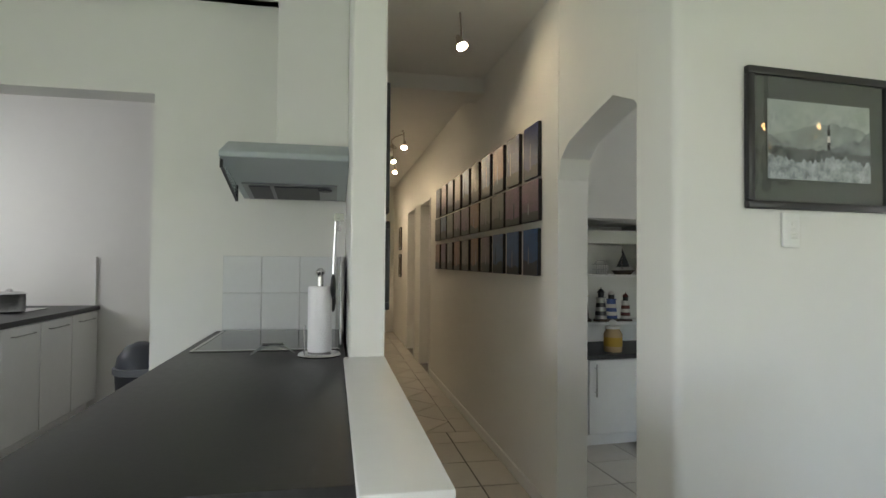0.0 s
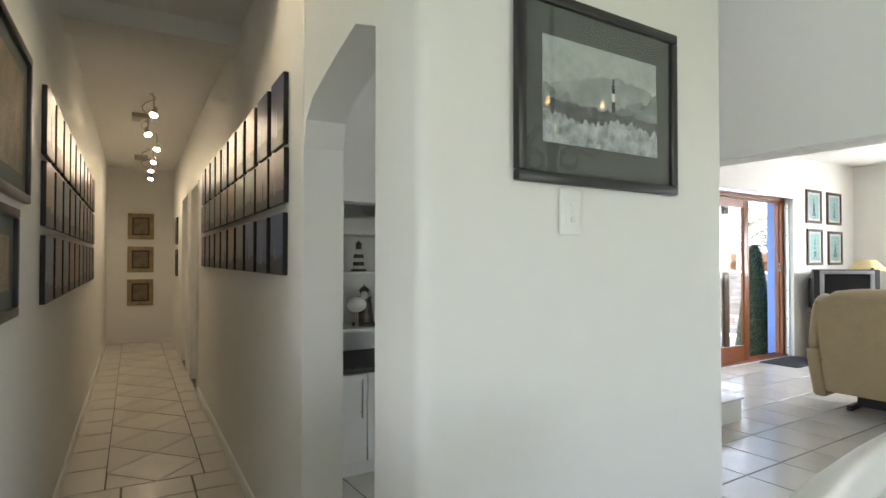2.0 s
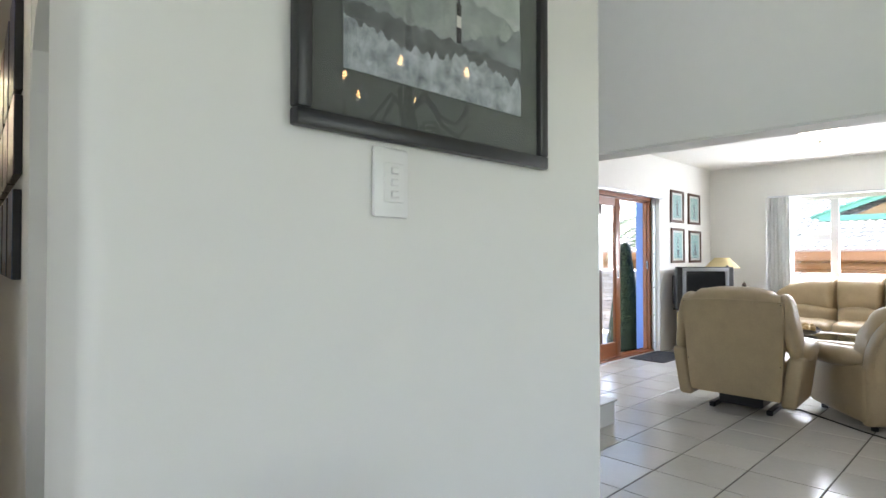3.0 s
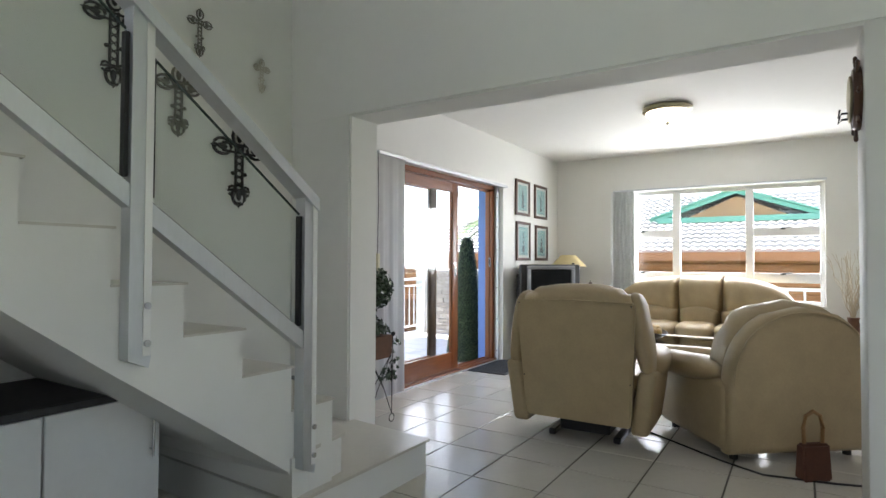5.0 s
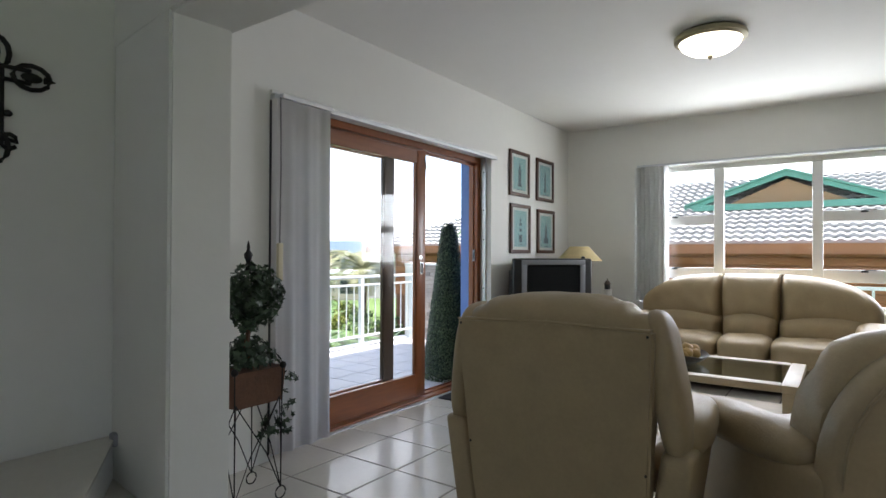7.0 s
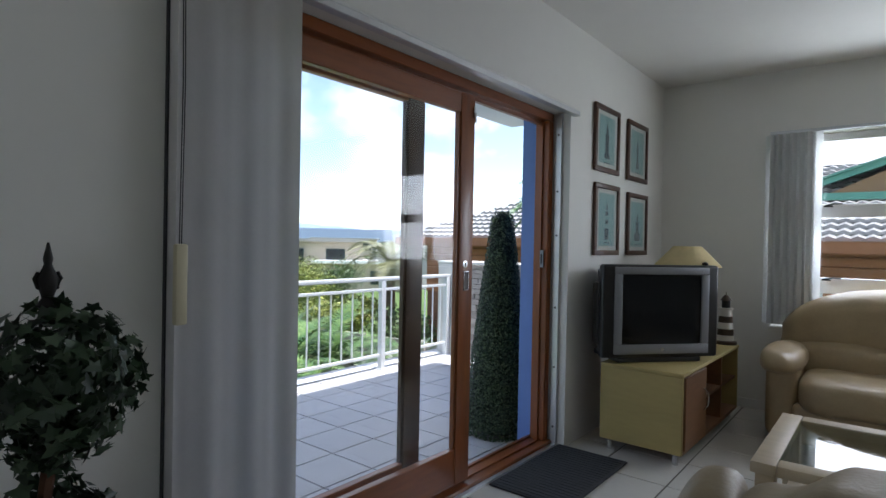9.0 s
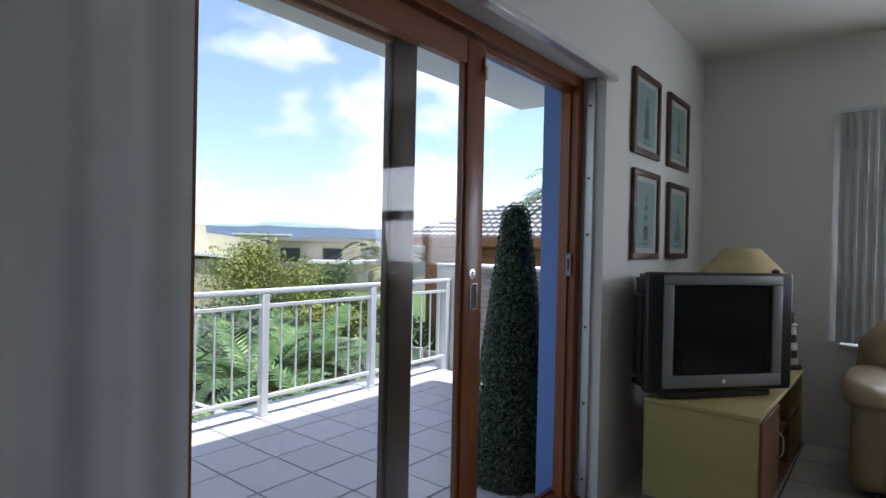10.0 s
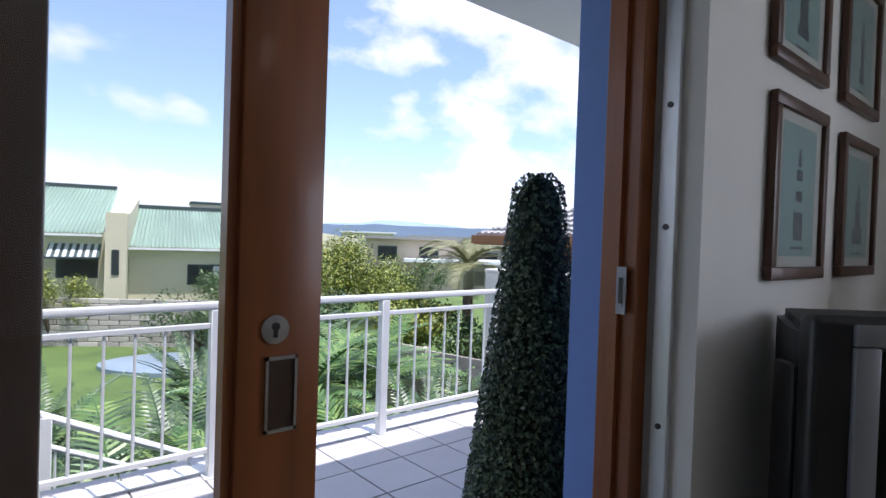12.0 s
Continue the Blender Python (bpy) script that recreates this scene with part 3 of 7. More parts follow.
for x in POSTS:
    p = part("post", box(nb(), x - 0.03, x + 0.03, 6.805, 6.865, TZ + 0.008, 0.87, 0.004, 1), RAILP, rail)
    part("base_plate", box(nb(), x - 0.05, x + 0.05, 6.785, 6.885, TZ, TZ + 0.008), RAILP, p)
x = 7.49
while x < 10.66:
    if min(abs(x - p) for p in POSTS) > 0.06:
        part("baluster", cyl(nb(), (x, 6.835, 0.10), (x, 6.835, 0.77), 0.008, seg=8), RAILP, rail)
    x += 0.1385

STONE = mat("grey_ledgestone", (0.38, 0.35, 0.32), 0.85, var=0.3, scale=9, bump=0.6, bscale=28, hue=(0.52, 0.46, 0.40), piece=0.28)
MORTAR = mat("mortar", (0.24, 0.22, 0.20), 0.95, var=0.2, scale=12)
COPE = mat("pale_coping", (0.62, 0.60, 0.56), 0.8, var=0.08, scale=6, bump=0.2)
rnd = random.Random(11)
STONES = [mesh_of("stone", box(nb(), -0.5, 0.5, -0.5, 0.5, -0.5, 0.5, 0.06, 1), STONE, 0)]


def stone_face(parent, axis, a0, a1, face, out, z0, z1):
    """Courses of uneven stones on an upright face; axis: the way they run; out: the way the face looks."""
    z = z0
    while z < z1 - 0.02:
        h = min(rnd.uniform(0.045, 0.085), z1 - z)
        a = a0
        while a < a1 - 0.01:
            w = min(rnd.uniform(0.14, 0.42), a1 - a)
            d = rnd.uniform(0.03, 0.06)
            o = new("stone", STONES[0])
            o.parent = parent
            mid = face + out * (d / 2 - 0.01)
            if axis == "x":
                o.matrix_local = Matrix.LocRotScale((a + w / 2, mid, z + h / 2), None, (w - 0.005, d, h - 0.005))
            else:
                o.matrix_local = Matrix.LocRotScale((mid, a + w / 2, z + h / 2), None, (d, w - 0.005, h - 0.005))
            a += w
        z += h


pl_a = tagged(new("stone_pillar"), "", "", "", "structure")
tagged(pl_a, "terrace pillar clad in grey ledgestone")
part("core", box(nb(), 6.74, 7.24, 6.62, 6.98, -0.3, 0.93), MORTAR, pl_a)
part("coping", box(nb(), 6.70, 7.30, 6.56, 7.02, 0.93, 0.965, 0.008, 1), COPE, pl_a, "pale stone coping")
stone_face(pl_a, "x", 6.73, 7.29, 6.62, -1, TZ, 0.93), stone_face(pl_a, "y", 6.60, 7.0, 7.25, 1, TZ, 0.93)
pl_b = tagged(new("stone_wall"), "terrace side wall clad in pale ledgestone", "", "", "structure")
part("core", box(nb(), 10.80, 11.05, 4.60, 6.98, -0.3, 1.03), MORTAR, pl_b)
part("coping", box(nb(), 10.70, 11.10, 4.60, 7.02, 1.03, 1.065, 0.008, 1), COPE, pl_b, "pale stone coping")
stone_face(pl_b, "y", 4.62, 6.74, 10.80, -1, TZ, 1.03)
part("pillar_core", box(nb(), 10.70, 11.05, 6.745, 7.0, TZ, 1.03), COPE, pl_b)
for k in range(11):
    part("brick", box(nb(), 10.695, 11.0, 6.733, 6.742, TZ + 0.01 + k * 0.1, TZ + 0.10 + k * 0.1, 0.003, 1), COPE, pl_b)

# clipped cone topiary outside the door
CONE = leaf_mat("boxwood_leaf", (0.014, 0.030, 0.014), (0.045, 0.085, 0.035), (0.15, 0.20, 0.10), 0.38)
# core is coloured near black: painted shade between the leaves
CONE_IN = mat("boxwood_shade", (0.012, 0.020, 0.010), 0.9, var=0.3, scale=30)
tp = thing("topiary_cone", "tall clipped boxwood cone standing on the terrace by the door", "plant", pose(8.757, 4.835, TZ))
def cone_r(z):
    return 0.262 - 0.182 * (z / 1.5) - 0.02 * max(0, (0.12 - z) / 0.12)
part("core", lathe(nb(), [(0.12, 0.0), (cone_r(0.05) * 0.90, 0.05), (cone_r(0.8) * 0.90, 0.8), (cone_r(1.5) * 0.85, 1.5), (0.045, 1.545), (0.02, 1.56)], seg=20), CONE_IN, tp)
rnd = random.Random(21)
bm = nb()
def on_cone():
    z = 1.56 * (1 - math.sqrt(rnd.random()) * 0.999) if rnd.random() < 0.75 else rnd.uniform(0, 1.57)
    a = rnd.uniform(0, 6.2832)
    r = cone_r(min(z, 1.5)) * (1 if z < 1.5 else math.sqrt(max(0, 1 - ((z - 1.5) / 0.08) ** 2))) * rnd.uniform(0.94, 1.05)
    return Vector((r * math.cos(a), r * math.sin(a), z)), Vector((math.cos(a), math.sin(a), 0.35))
def leaf_cloud(bm, n, place, size, rnd, cup=0.3):
    """Many small pointed leaves; place() gives each one's spot and the way it faces."""
    for _ in range(n):
        p, d = place()
        d = (d + Vector((rnd.uniform(-.7, .7), rnd.uniform(-.7, .7), rnd.uniform(-.7, .7)))).normalized()
        a = d.orthogonal().normalized()
        a.rotate(Matrix.Rotation(rnd.uniform(0, 6.28), 3, d))
        b = d.cross(a)
        s = size * rnd.uniform(0.6, 1.25)
        v = [bm.verts.new(p + s * q) for q in (-0.5 * a, 0.42 * b + cup * 0.4 * d, 0.75 * a, -0.42 * b + cup * 0.4 * d)]
        bm.faces.new((v[0], v[1], v[2])), bm.faces.new((v[0], v[2], v[3]))
leaf_cloud(bm, 22000, on_cone, 0.0145, rnd, 0.5)
part("foliage", bm, CONE, tp, "small dark boxwood leaves", smooth=0)

# outside stair handrail beyond the terrace
orail = thing("stair_handrail", "white painted handrail going down the garden stairs", "railing")
for dz, r in ((0.0, 0.025), (-0.17, 0.018), (-0.62, 0.018)):
    part("rail", tube(nb(), [(6.6, 7.6, 0.78 + dz), (9.7, 7.6, -0.80 + dz)], r, 8), RAILP, orail)
for x in (7.0, 7.75, 8.5, 9.25):
    z = 0.78 - (x - 6.6) * 0.5097
    part("post", box(nb(), x - 0.03, x + 0.03, 7.57, 7.63, -2.02, z, 0.004, 1), RAILP, orail)
for k in range(22):
    x = 6.72 + k * 0.135
    z = 0.78 - (x - 6.6) * 0.5097
    part("baluster", cyl(nb(), (x, 7.6, z - 0.62), (x, 7.6, z - 0.17), 0.008, seg=6), RAILP, orail)
# ---- living room ----
def merge(bm, other):
    me = bpy.data.meshes.new("joined")
    other.to_mesh(me), other.free()
    bm.from_mesh(me)
    bpy.data.meshes.remove(me)
    return bm


def cushion(bm, x0, x1, y0, y1, z0, z1, n=4.0, cuts=7, m=None, crease=0.0):
    """A stuffed block: a rounded box with swollen faces and soft folds."""
    b2 = nb()
    bmesh.ops.create_cube(b2, size=2)
    bmesh.ops.subdivide_edges(b2, edges=list(b2.edges), cuts=cuts, use_grid_fill=True)
    c, h = Vector(((x0 + x1) / 2, (y0 + y1) / 2, (z0 + z1) / 2)), Vector(((x1 - x0) / 2, (y1 - y0) / 2, (z1 - z0) / 2))
    for v in b2.verts:
        k = (abs(v.co.x) ** n + abs(v.co.y) ** n + abs(v.co.z) ** n) ** (-1 / n)
        p = v.co * k
        q = Vector((p.x * h.x, p.y * h.y, p.z * h.z)) + c
        if crease:
            q += crease * noise.noise(q * 9) * Vector((0.5, 0.5, 1))
        v.co = m @ q if m is not None else q
    return merge(bm, b2)


def seam(bm, pts, r=0.006):
    return tube(bm, pts, r, 6)


def arch_panel(bm, half, z0, zs, zt, x0, x1, lean=0.0, r=0.03):
    """An upright board with an arched top, half wide to each side; lean: how far its top goes back."""
    pts = [(-half, z0), (half, z0), (half, zs)]
    pts += [(half * math.cos(a) if False else half * (1 - (k / 10) ** 2.2) ** (1 / 2.2) if k < 10 else 0.0, zs + (zt - zs) * (k / 10)) for k, a in ((k, 0) for k in range(1, 11))]
    pts += [(-u, w) for u, w in pts[3:-1][::-1]] + [(-half, zs)]
    b2 = nb()
    prism(b2, pts, "x", x0, x1)
    es = [e for e in b2.edges if abs(e.verts[0].co.x - e.verts[1].co.x) < 1e-5]
    bmesh.ops.bevel(b2, geom=es, offset=r, segments=3, profile=0.6, affect="EDGES")
    for v in b2.verts:
        v.co.x -= lean * max(0, v.co.z - 0.4)
    return merge(bm, b2)


def puff(bm, y0, y1, zb, zt, xb, depth, n=18, m=12, crease=0.01, sharp=5.0):
    """A stuffed cushion on an upright back: its top and foot follow zt(y) and zb(y), its front swells by depth."""
    front = []
    for i in range(n + 1):
        y, u = y0 + (y1 - y0) * i / n, 2 * i / n - 1
        row = []
        for j in range(m + 1):
            t = 2 * j / m - 1
            d = (max(0.0, 1 - abs(u) ** sharp) * max(0.0, 1 - abs(t) ** 4)) ** 0.42
            z = zb(y) + (zt(y) - zb(y)) * j / m
            q = Vector((xb + depth * d, y, z))
            q.x += crease * d * noise.noise(Vector((2.0, y * 16, z * 7)))
            row.append(bm.verts.new(q))
        front.append(row)
    for i in range(n):
        for j in range(m):
            bm.faces.new((front[i][j], front[i + 1][j], front[i + 1][j + 1], front[i][j + 1]))
    rim = [front[i][0] for i in range(n + 1)] + [front[n][j] for j in range(1, m + 1)] + [front[i][m] for i in range(n - 1, -1, -1)] + [front[0][j] for j in range(m - 1, 0, -1)]
    bm.faces.new(rim[::-1])
    return bm


# recliner with a flat tapered rear panel, facing +x in its own frame
rec = thing("armchair", "cream leather recliner armchair seen from its flat back", "armchair", pose(5.95, 2.44, 0, 0, 0, 3), "leather suite")


def rear_x(z):
    return 0.085 * (0.94 - z) / 0.775


bm = nb()
prism(bm, [(-0.338, 0.16), (0.338, 0.17), (0.352, 0.30), (0.382, 0.90), (0.376, 0.945), (0.0, 0.955), (-0.376, 0.945), (-0.382, 0.90), (-0.350, 0.30)], "x", 0.0, 0.085)
bmesh.ops.bevel(bm, geom=[e for e in bm.edges], offset=0.010, segments=2, affect="EDGES")
for v in bm.verts:
    v.co.x += rear_x(v.co.z)
part("back_panel", bm, LEATHER, rec, smooth=35)
bm = nb()
cushion(bm, 0.0, 0.29, -0.385, 0.375, 0.84, 1.052, 2.8, 25, crease=0.012)
for v in bm.verts:
    e = min(1.0, abs(v.co.y) / 0.385)
    up = max(0.0, (v.co.z - 0.90) / 0.17)
    v.co.z -= 0.075 * e ** 3 * up
    v.co += 0.034 * max(0.0, e - 0.45) * up * math.sin(75 * v.co.y + 14 * v.co.x) * Vector((0.7, 0, 0.8))
    v.co.x += 0.008 * up * noise.noise(Vector((v.co.y * 22, v.co.z * 6, 3)))
part("head_roll", bm, LEATHER, rec, "puffed and pleated leather head roll")
bm = nb()
cushion(bm, 0.10, 0.33, -0.34, 0.34, 0.40, 0.88, 4.5, 9, crease=0.012)
part("back_cushion", bm, LEATHER, rec)
for s in (-1, 1):
    bm = nb()
    cushion(bm, 0.035, 0.31, s * 0.40 - 0.055, s * 0.40 + 0.055, 0.47, 1.0, 3.0, 11, crease=0.012)
    for v in bm.verts:
        v.co.y += s * 0.065 * (0.95 - v.co.z) / 0.45 - s * 0.03
        v.co.x += rear_x(v.co.z) * 0.7 - 0.05 * max(0.0, 0.62 - v.co.z)
    part("wing", bm, LEATHER, rec, "rounded leather wing")
    bm = nb()
    box(bm, 0.085, 0.70, s * 0.385 - 0.055, s * 0.385 + 0.055, 0.115, 0.52, 0.03, 4)
    for v in bm.verts:
        v.co.y += s * 0.055 * (v.co.z - 0.115) / 0.40
        v.co.x += 0.03 * (0.52 - v.co.z) if v.co.x < 0.4 else -0.10 * (0.52 - v.co.z)
    part("arm_side", bm, LEATHER, rec)
    bm = nb()
    cushion(bm, 0.19, 0.70, s * 0.435 - 0.088, s * 0.435 + 0.088, 0.455, 0.635, 2.6, 10, crease=0.014)
    for v in bm.verts:
        v.co.z -= 0.05 * max(0.0, v.co.x - 0.55)
    part("arm_pad", bm, LEATHER, rec, "puffed leather arm pad")
bm = nb()
cushion(bm, 0.2, 0.84, -0.33, 0.33, 0.26, 0.48, 4, 8, crease=0.01)
part("seat", bm, LEATHER, rec)
bm = nb()
cushion(bm, 0.72, 0.83, -0.33, 0.33, 0.10, 0.42, 4, 6)
part("footrest", bm, LEATHER, rec)
bm = nb()
seam(bm, [(-0.003, -0.372, 0.944), (-0.005, 0, 0.954), (-0.003, 0.372, 0.944)], 0.005)
part("piping", bm, LEATHER, rec)
bm = nb()
box(bm, 0.28, 0.70, -0.17, 0.17, 0.045, 0.165, 0.008, 1)
part("mechanism", bm, BLACKP, rec, "black steel recliner base")
for s in (-0.22, 0.22):
    part("runner", box(nb(), 0.26, 0.72, s - 0.025, s + 0.025, 0.0, 0.045, 0.008, 1), BLACKP, rec, "black runner")
for y, z in ((-0.362, 0.925), (0.362, 0.925), (-0.345, 0.44), (0.345, 0.44)):
    part("stud", ball(nb(), (rear_x(z) - 0.001, y, z), 0.005, 8), BLACKP, rec)

# recliner with an arched back
rec2 = thing("armchair", "cream leather armchair with an arched back turned to the door", "armchair", pose(6.53, 1.22, 0, 0, 0, 39), "leather suite")
bm = nb()
arch_panel(bm, 0.47, 0.05, 0.46, 0.93, -0.03, 0.10, 0.06, 0.05)
part("back_panel", bm, LEATHER, rec2)
bm = nb()
arch_panel(bm, 0.43, 0.40, 0.58, 0.965, 0.06, 0.30, 0.07, 0.10)
for v in bm.verts:
    v.co += 0.012 * noise.noise(v.co * 8) * Vector((1, 1, 1))
part("back_cushion", bm, LEATHER, rec2, "creased leather back cushion")
for s in (-1, 1):
    bm = nb()
    box(bm, 0.0, 0.82, s * 0.42 - 0.065, s * 0.42 + 0.065, 0.05, 0.50, 0.06, 4)
    part("arm_side", bm, LEATHER, rec2)
    bm = nb()
    cushion(bm, 0.10, 0.88, s * 0.43 - 0.10, s * 0.43 + 0.10, 0.44, 0.60, 2.7, 8, m=None, crease=0.012)
    for v in bm.verts:
        v.co.z -= 0.05 * (v.co.x - 0.1)
    part("arm_pad", bm, LEATHER, rec2, "puffed leather arm pad")
bm = nb()
cushion(bm, 0.2, 0.90, -0.34, 0.34, 0.24, 0.47, 4, 8, crease=0.01)
part("seat", bm, LEATHER, rec2)
bm = nb()
cushion(bm, 0.78, 0.92, -0.34, 0.34, 0.05, 0.40, 4, 6)
part("footrest", bm, LEATHER, rec2)
bm = nb()
seam(bm, [(-0.035 - 0.06 * max(0, z - 0.4), y, z) for y, z in [(0.45 * math.cos(math.pi * k / 16), 0.46 + 0.44 * math.sin(math.pi * k / 16) ** 0.8) for k in range(17)]], 0.006)
part("piping", bm, LEATHER, rec2)
bm = nb()
for sx in (0.08, 0.75):
    for sy in (-0.38, 0.38):
        part("foot", cyl(nb(), (sx, sy, 0), (sx, sy, 0.06), 0.025), BLACKP, rec2, "black plastic foot")
bm.free()

# three-seat sofa below the window, facing -x (built facing +x, then turned)
sofa = thing("sofa", "cream leather three-seat sofa with an arched back below the window", "sofa", pose(10.36, 2.27, 0, 0, 0, 180), "leather suite")


def sofa_top(y):
    return 0.60 + 0.425 * max(0.0, 1 - (abs(y) / 1.045) ** 3.4) ** 0.5


def sofa_roll(k):
    a, b = SEAMS[k], SEAMS[k + 1]
    return lambda y: 0.60 + 0.075 * max(0.0, math.sin(math.pi * (y - a) / (b - a))) ** 0.7


SEAMS = (-1.02, -0.25, 0.25, 1.02)
bm = nb()
arch_panel(bm, 1.03, 0.05, 0.56, 0.985, 0.0, 0.14, 0.02, 0.04)
part("back_panel", bm, LEATHER, sofa)
for k in range(3):
    a, b = SEAMS[k], SEAMS[k + 1]
    part("back_cushion", puff(nb(), a, b, lambda y: 0.54, sofa_top, 0.09, 0.25, 26, 16, 0.014, 9.0), LEATHER, sofa)
    part("lumbar_cushion", puff(nb(), a * 0.93, b * 0.93, lambda y: 0.38, sofa_roll(k), 0.12, 0.31, 24, 12, 0.012, 9.0), LEATHER, sofa, "scalloped leather lumbar roll")
    bm = nb()
    cushion(bm, 0.16, 0.92, (a + 0.004) * 0.83, (b - 0.004) * 0.83, 0.25, 0.48, 4.5, 9, crease=0.014)
    part("seat_cushion", bm, LEATHER, sofa)
for s in (-1, 1):
    bm = nb()
    box(bm, 0.05, 0.82, s * 0.93 - 0.09, s * 0.93 + 0.09, 0.05, 0.54, 0.07, 4)
    part("arm_side", bm, LEATHER, sofa)
    bm = nb()
    cushion(bm, 0.15, 0.93, s * 0.94 - 0.13, s * 0.94 + 0.13, 0.46, 0.64, 2.6, 8, crease=0.012)
    part("arm_pad", bm, LEATHER, sofa)
bm = nb()
box(bm, 0.1, 0.84, -0.86, 0.86, 0.05, 0.30, 0.03, 3)
part("base", bm, LEATHER, sofa)
bm = nb()
for sx in (0.1, 0.78):
    for sy in (-0.9, 0.9):
        part("foot", cyl(nb(), (sx, sy, 0), (sx, sy, 0.06), 0.025), BLACKP, sofa, "black plastic foot")
bm.free()

# coffee table with a glass top
PALE = mat("pale_ash", (0.50, 0.40, 0.26), 0.45, var=0.15, scale=4, stretch=(1, 0.15, 1), bump=0.04)
ct = thing("coffee_table", "pale wooden coffee table with a glass top", "table", pose(8.25, 2.41, 0))
W, D = 0.42, 0.66
for a in ((-W, W, -D, -D + 0.09), (-W, W, D - 0.09, D)):
    part("frame_rail", box(nb(), a[0], a[1], a[2], a[3], 0.405, 0.45, 0.006, 2), PALE, ct)
for a in ((-W, -W + 0.09), (W - 0.09, W)):
    part("frame_rail", box(nb(), a[0], a[1], -D + 0.091, D - 0.091, 0.405, 0.45, 0.006, 2), PALE, ct)
part("glass_top", box(nb(), -W + 0.085, W - 0.085, -D + 0.085, D - 0.085, 0.442, 0.448), pane_glass("table_glass", (0.75, 0.80, 0.78)), ct, "greenish glass table top", smooth=0)
part("shelf", box(nb(), -W + 0.05, W - 0.05, -D + 0.05, D - 0.05, 0.14, 0.165, 0.004, 1), PALE, ct)
for sx in (-1, 1):
    for sy in (-1, 1):
        part("leg", box(nb(), sx * (W - 0.05) - 0.035, sx * (W - 0.05) + 0.035, sy * (D - 0.05) - 0.035, sy * (D - 0.05) + 0.035, 0.0, 0.404, 0.008, 2), PALE, ct)

DARKW = mat("dark_carved_wood", (0.05, 0.03, 0.018), 0.4, var=0.4, scale=12, bump=0.1)
bowl = thing("fruit_bowl", "dark wooden leaf-shaped bowl holding dried fruit", "bowl", pose(8.25, 2.42, 0.45))
bm = nb()
lathe(bm, [(0.05, 0), (0.09, 0.008), (0.15, 0.03), (0.20, 0.055), (0.195, 0.06), (0.14, 0.037), (0.0, 0.018)], seg=28)
for v in bm.verts:
    v.co.y *= 0.62
    v.co.z += 0.35 * max(0, abs(v.co.x) - 0.12) * 0.6
part("dish", bm, DARKW, bowl)
FRUIT = mat("dried_fruit", (0.42, 0.27, 0.09), 0.6, var=0.3, scale=14, bump=0.15)
for x, y, r, q in ((-0.08, 0.0, 0.042, 1.2), (0.0, 0.02, 0.05, 1.0), (0.075, -0.01, 0.045, 1.1), (-0.02, -0.04, 0.035, 1.3), (-0.12, 0.01, 0.03, 1.0)):
    bm = nb()
    ball(bm, (x, y, 0.035 + r), (r * q, r, r), 14)
    for v in bm.verts:
        v.co += 0.006 * noise.noise(v.co * 30) * Vector((1, 1, 1))
    part("fruit", bm, FRUIT, bowl)

# television stand
YEL = mat("yellow_laminate", (0.43, 0.34, 0.13), 0.5, var=0.10, scale=5, stretch=(1, 0.2, 1), bump=0.02)
BROWN = mat("brown_shelf", (0.16, 0.075, 0.03), 0.5, var=0.25, scale=5, stretch=(0.2, 1, 1))
st = thing("tv_stand", "yellow and brown television stand with open shelves in the corner", "tv stand", pose(8.75, 3.825, 0, 0, 0, -1))
part("side_panel", box(nb(), 0.0, 0.022, -0.25, 0.25, 0.07, 0.525, 0.003, 1), YEL, st)
part("side_panel", box(nb(), 1.33, 1.352, -0.25, 0.25, 0.07, 0.525, 0.003, 1), YEL, st)
part("top", box(nb(), -0.004, 1.356, -0.256, 0.25, 0.526, 0.548, 0.004, 1), YEL, st)
part("bottom_shelf", box(nb(), 0.023, 1.329, -0.25, 0.24, 0.07, 0.092), BROWN, st)
part("back", box(nb(), 0.023, 1.329, 0.236, 0.248, 0.093, 0.525), BROWN, st)
part("middle_shelf", box(nb(), 0.47, 1.329, -0.235, 0.235, 0.30, 0.318), BROWN, st)
for x in (0.45, 0.90):
    part("divider", box(nb(), x, x + 0.018, -0.24, 0.235, 0.093, 0.525), BROWN, st)
dr = part("cupboard_door", box(nb(), 0.024, 0.447, -0.262, -0.244, 0.095, 0.52, 0.003, 1), BROWN, st, "brown laminate cupboard door")
part("handle", tube(nb(), [(0.40, -0.262, 0.26), (0.40, -0.285, 0.29), (0.40, -0.288, 0.33), (0.40, -0.285, 0.37), (0.40, -0.262, 0.40)], 0.005), STEEL, dr, "curved steel handle")
for x in (0.05, 1.30):
    for y in (-0.2, 0.2):
        part("foot", cyl(nb(), (x, y, 0), (x, y, 0.07), 0.018), STEEL, st)

# television
tv = thing("television", "black tube television with a silver screen surround", "television", pose(8.99, 3.78, 0.551, 0, 0, -40))
SCREEN = mat("dark_screen", (0.006, 0.007, 0.008), 0.14, var=0.05, spec=0.3)
bm = nb()
box(bm, -0.405, 0.405, 0.0, 0.06, 0.03, 0.615, 0.018, 3)
part("front_shell", bm, BLACKP, tv)
bm = nb()
prism(bm, [(-0.385, 0.06), (0.385, 0.06), (0.37, 0.14), (0.24, 0.40), (-0.24, 0.40), (-0.37, 0.14)], "z", 0.035, 0.59)
bmesh.ops.bevel(bm, geom=list(bm.edges), offset=0.02, segments=2, affect="EDGES")
part("rear_shell", bm, DARKG, tv)
bm = nb()
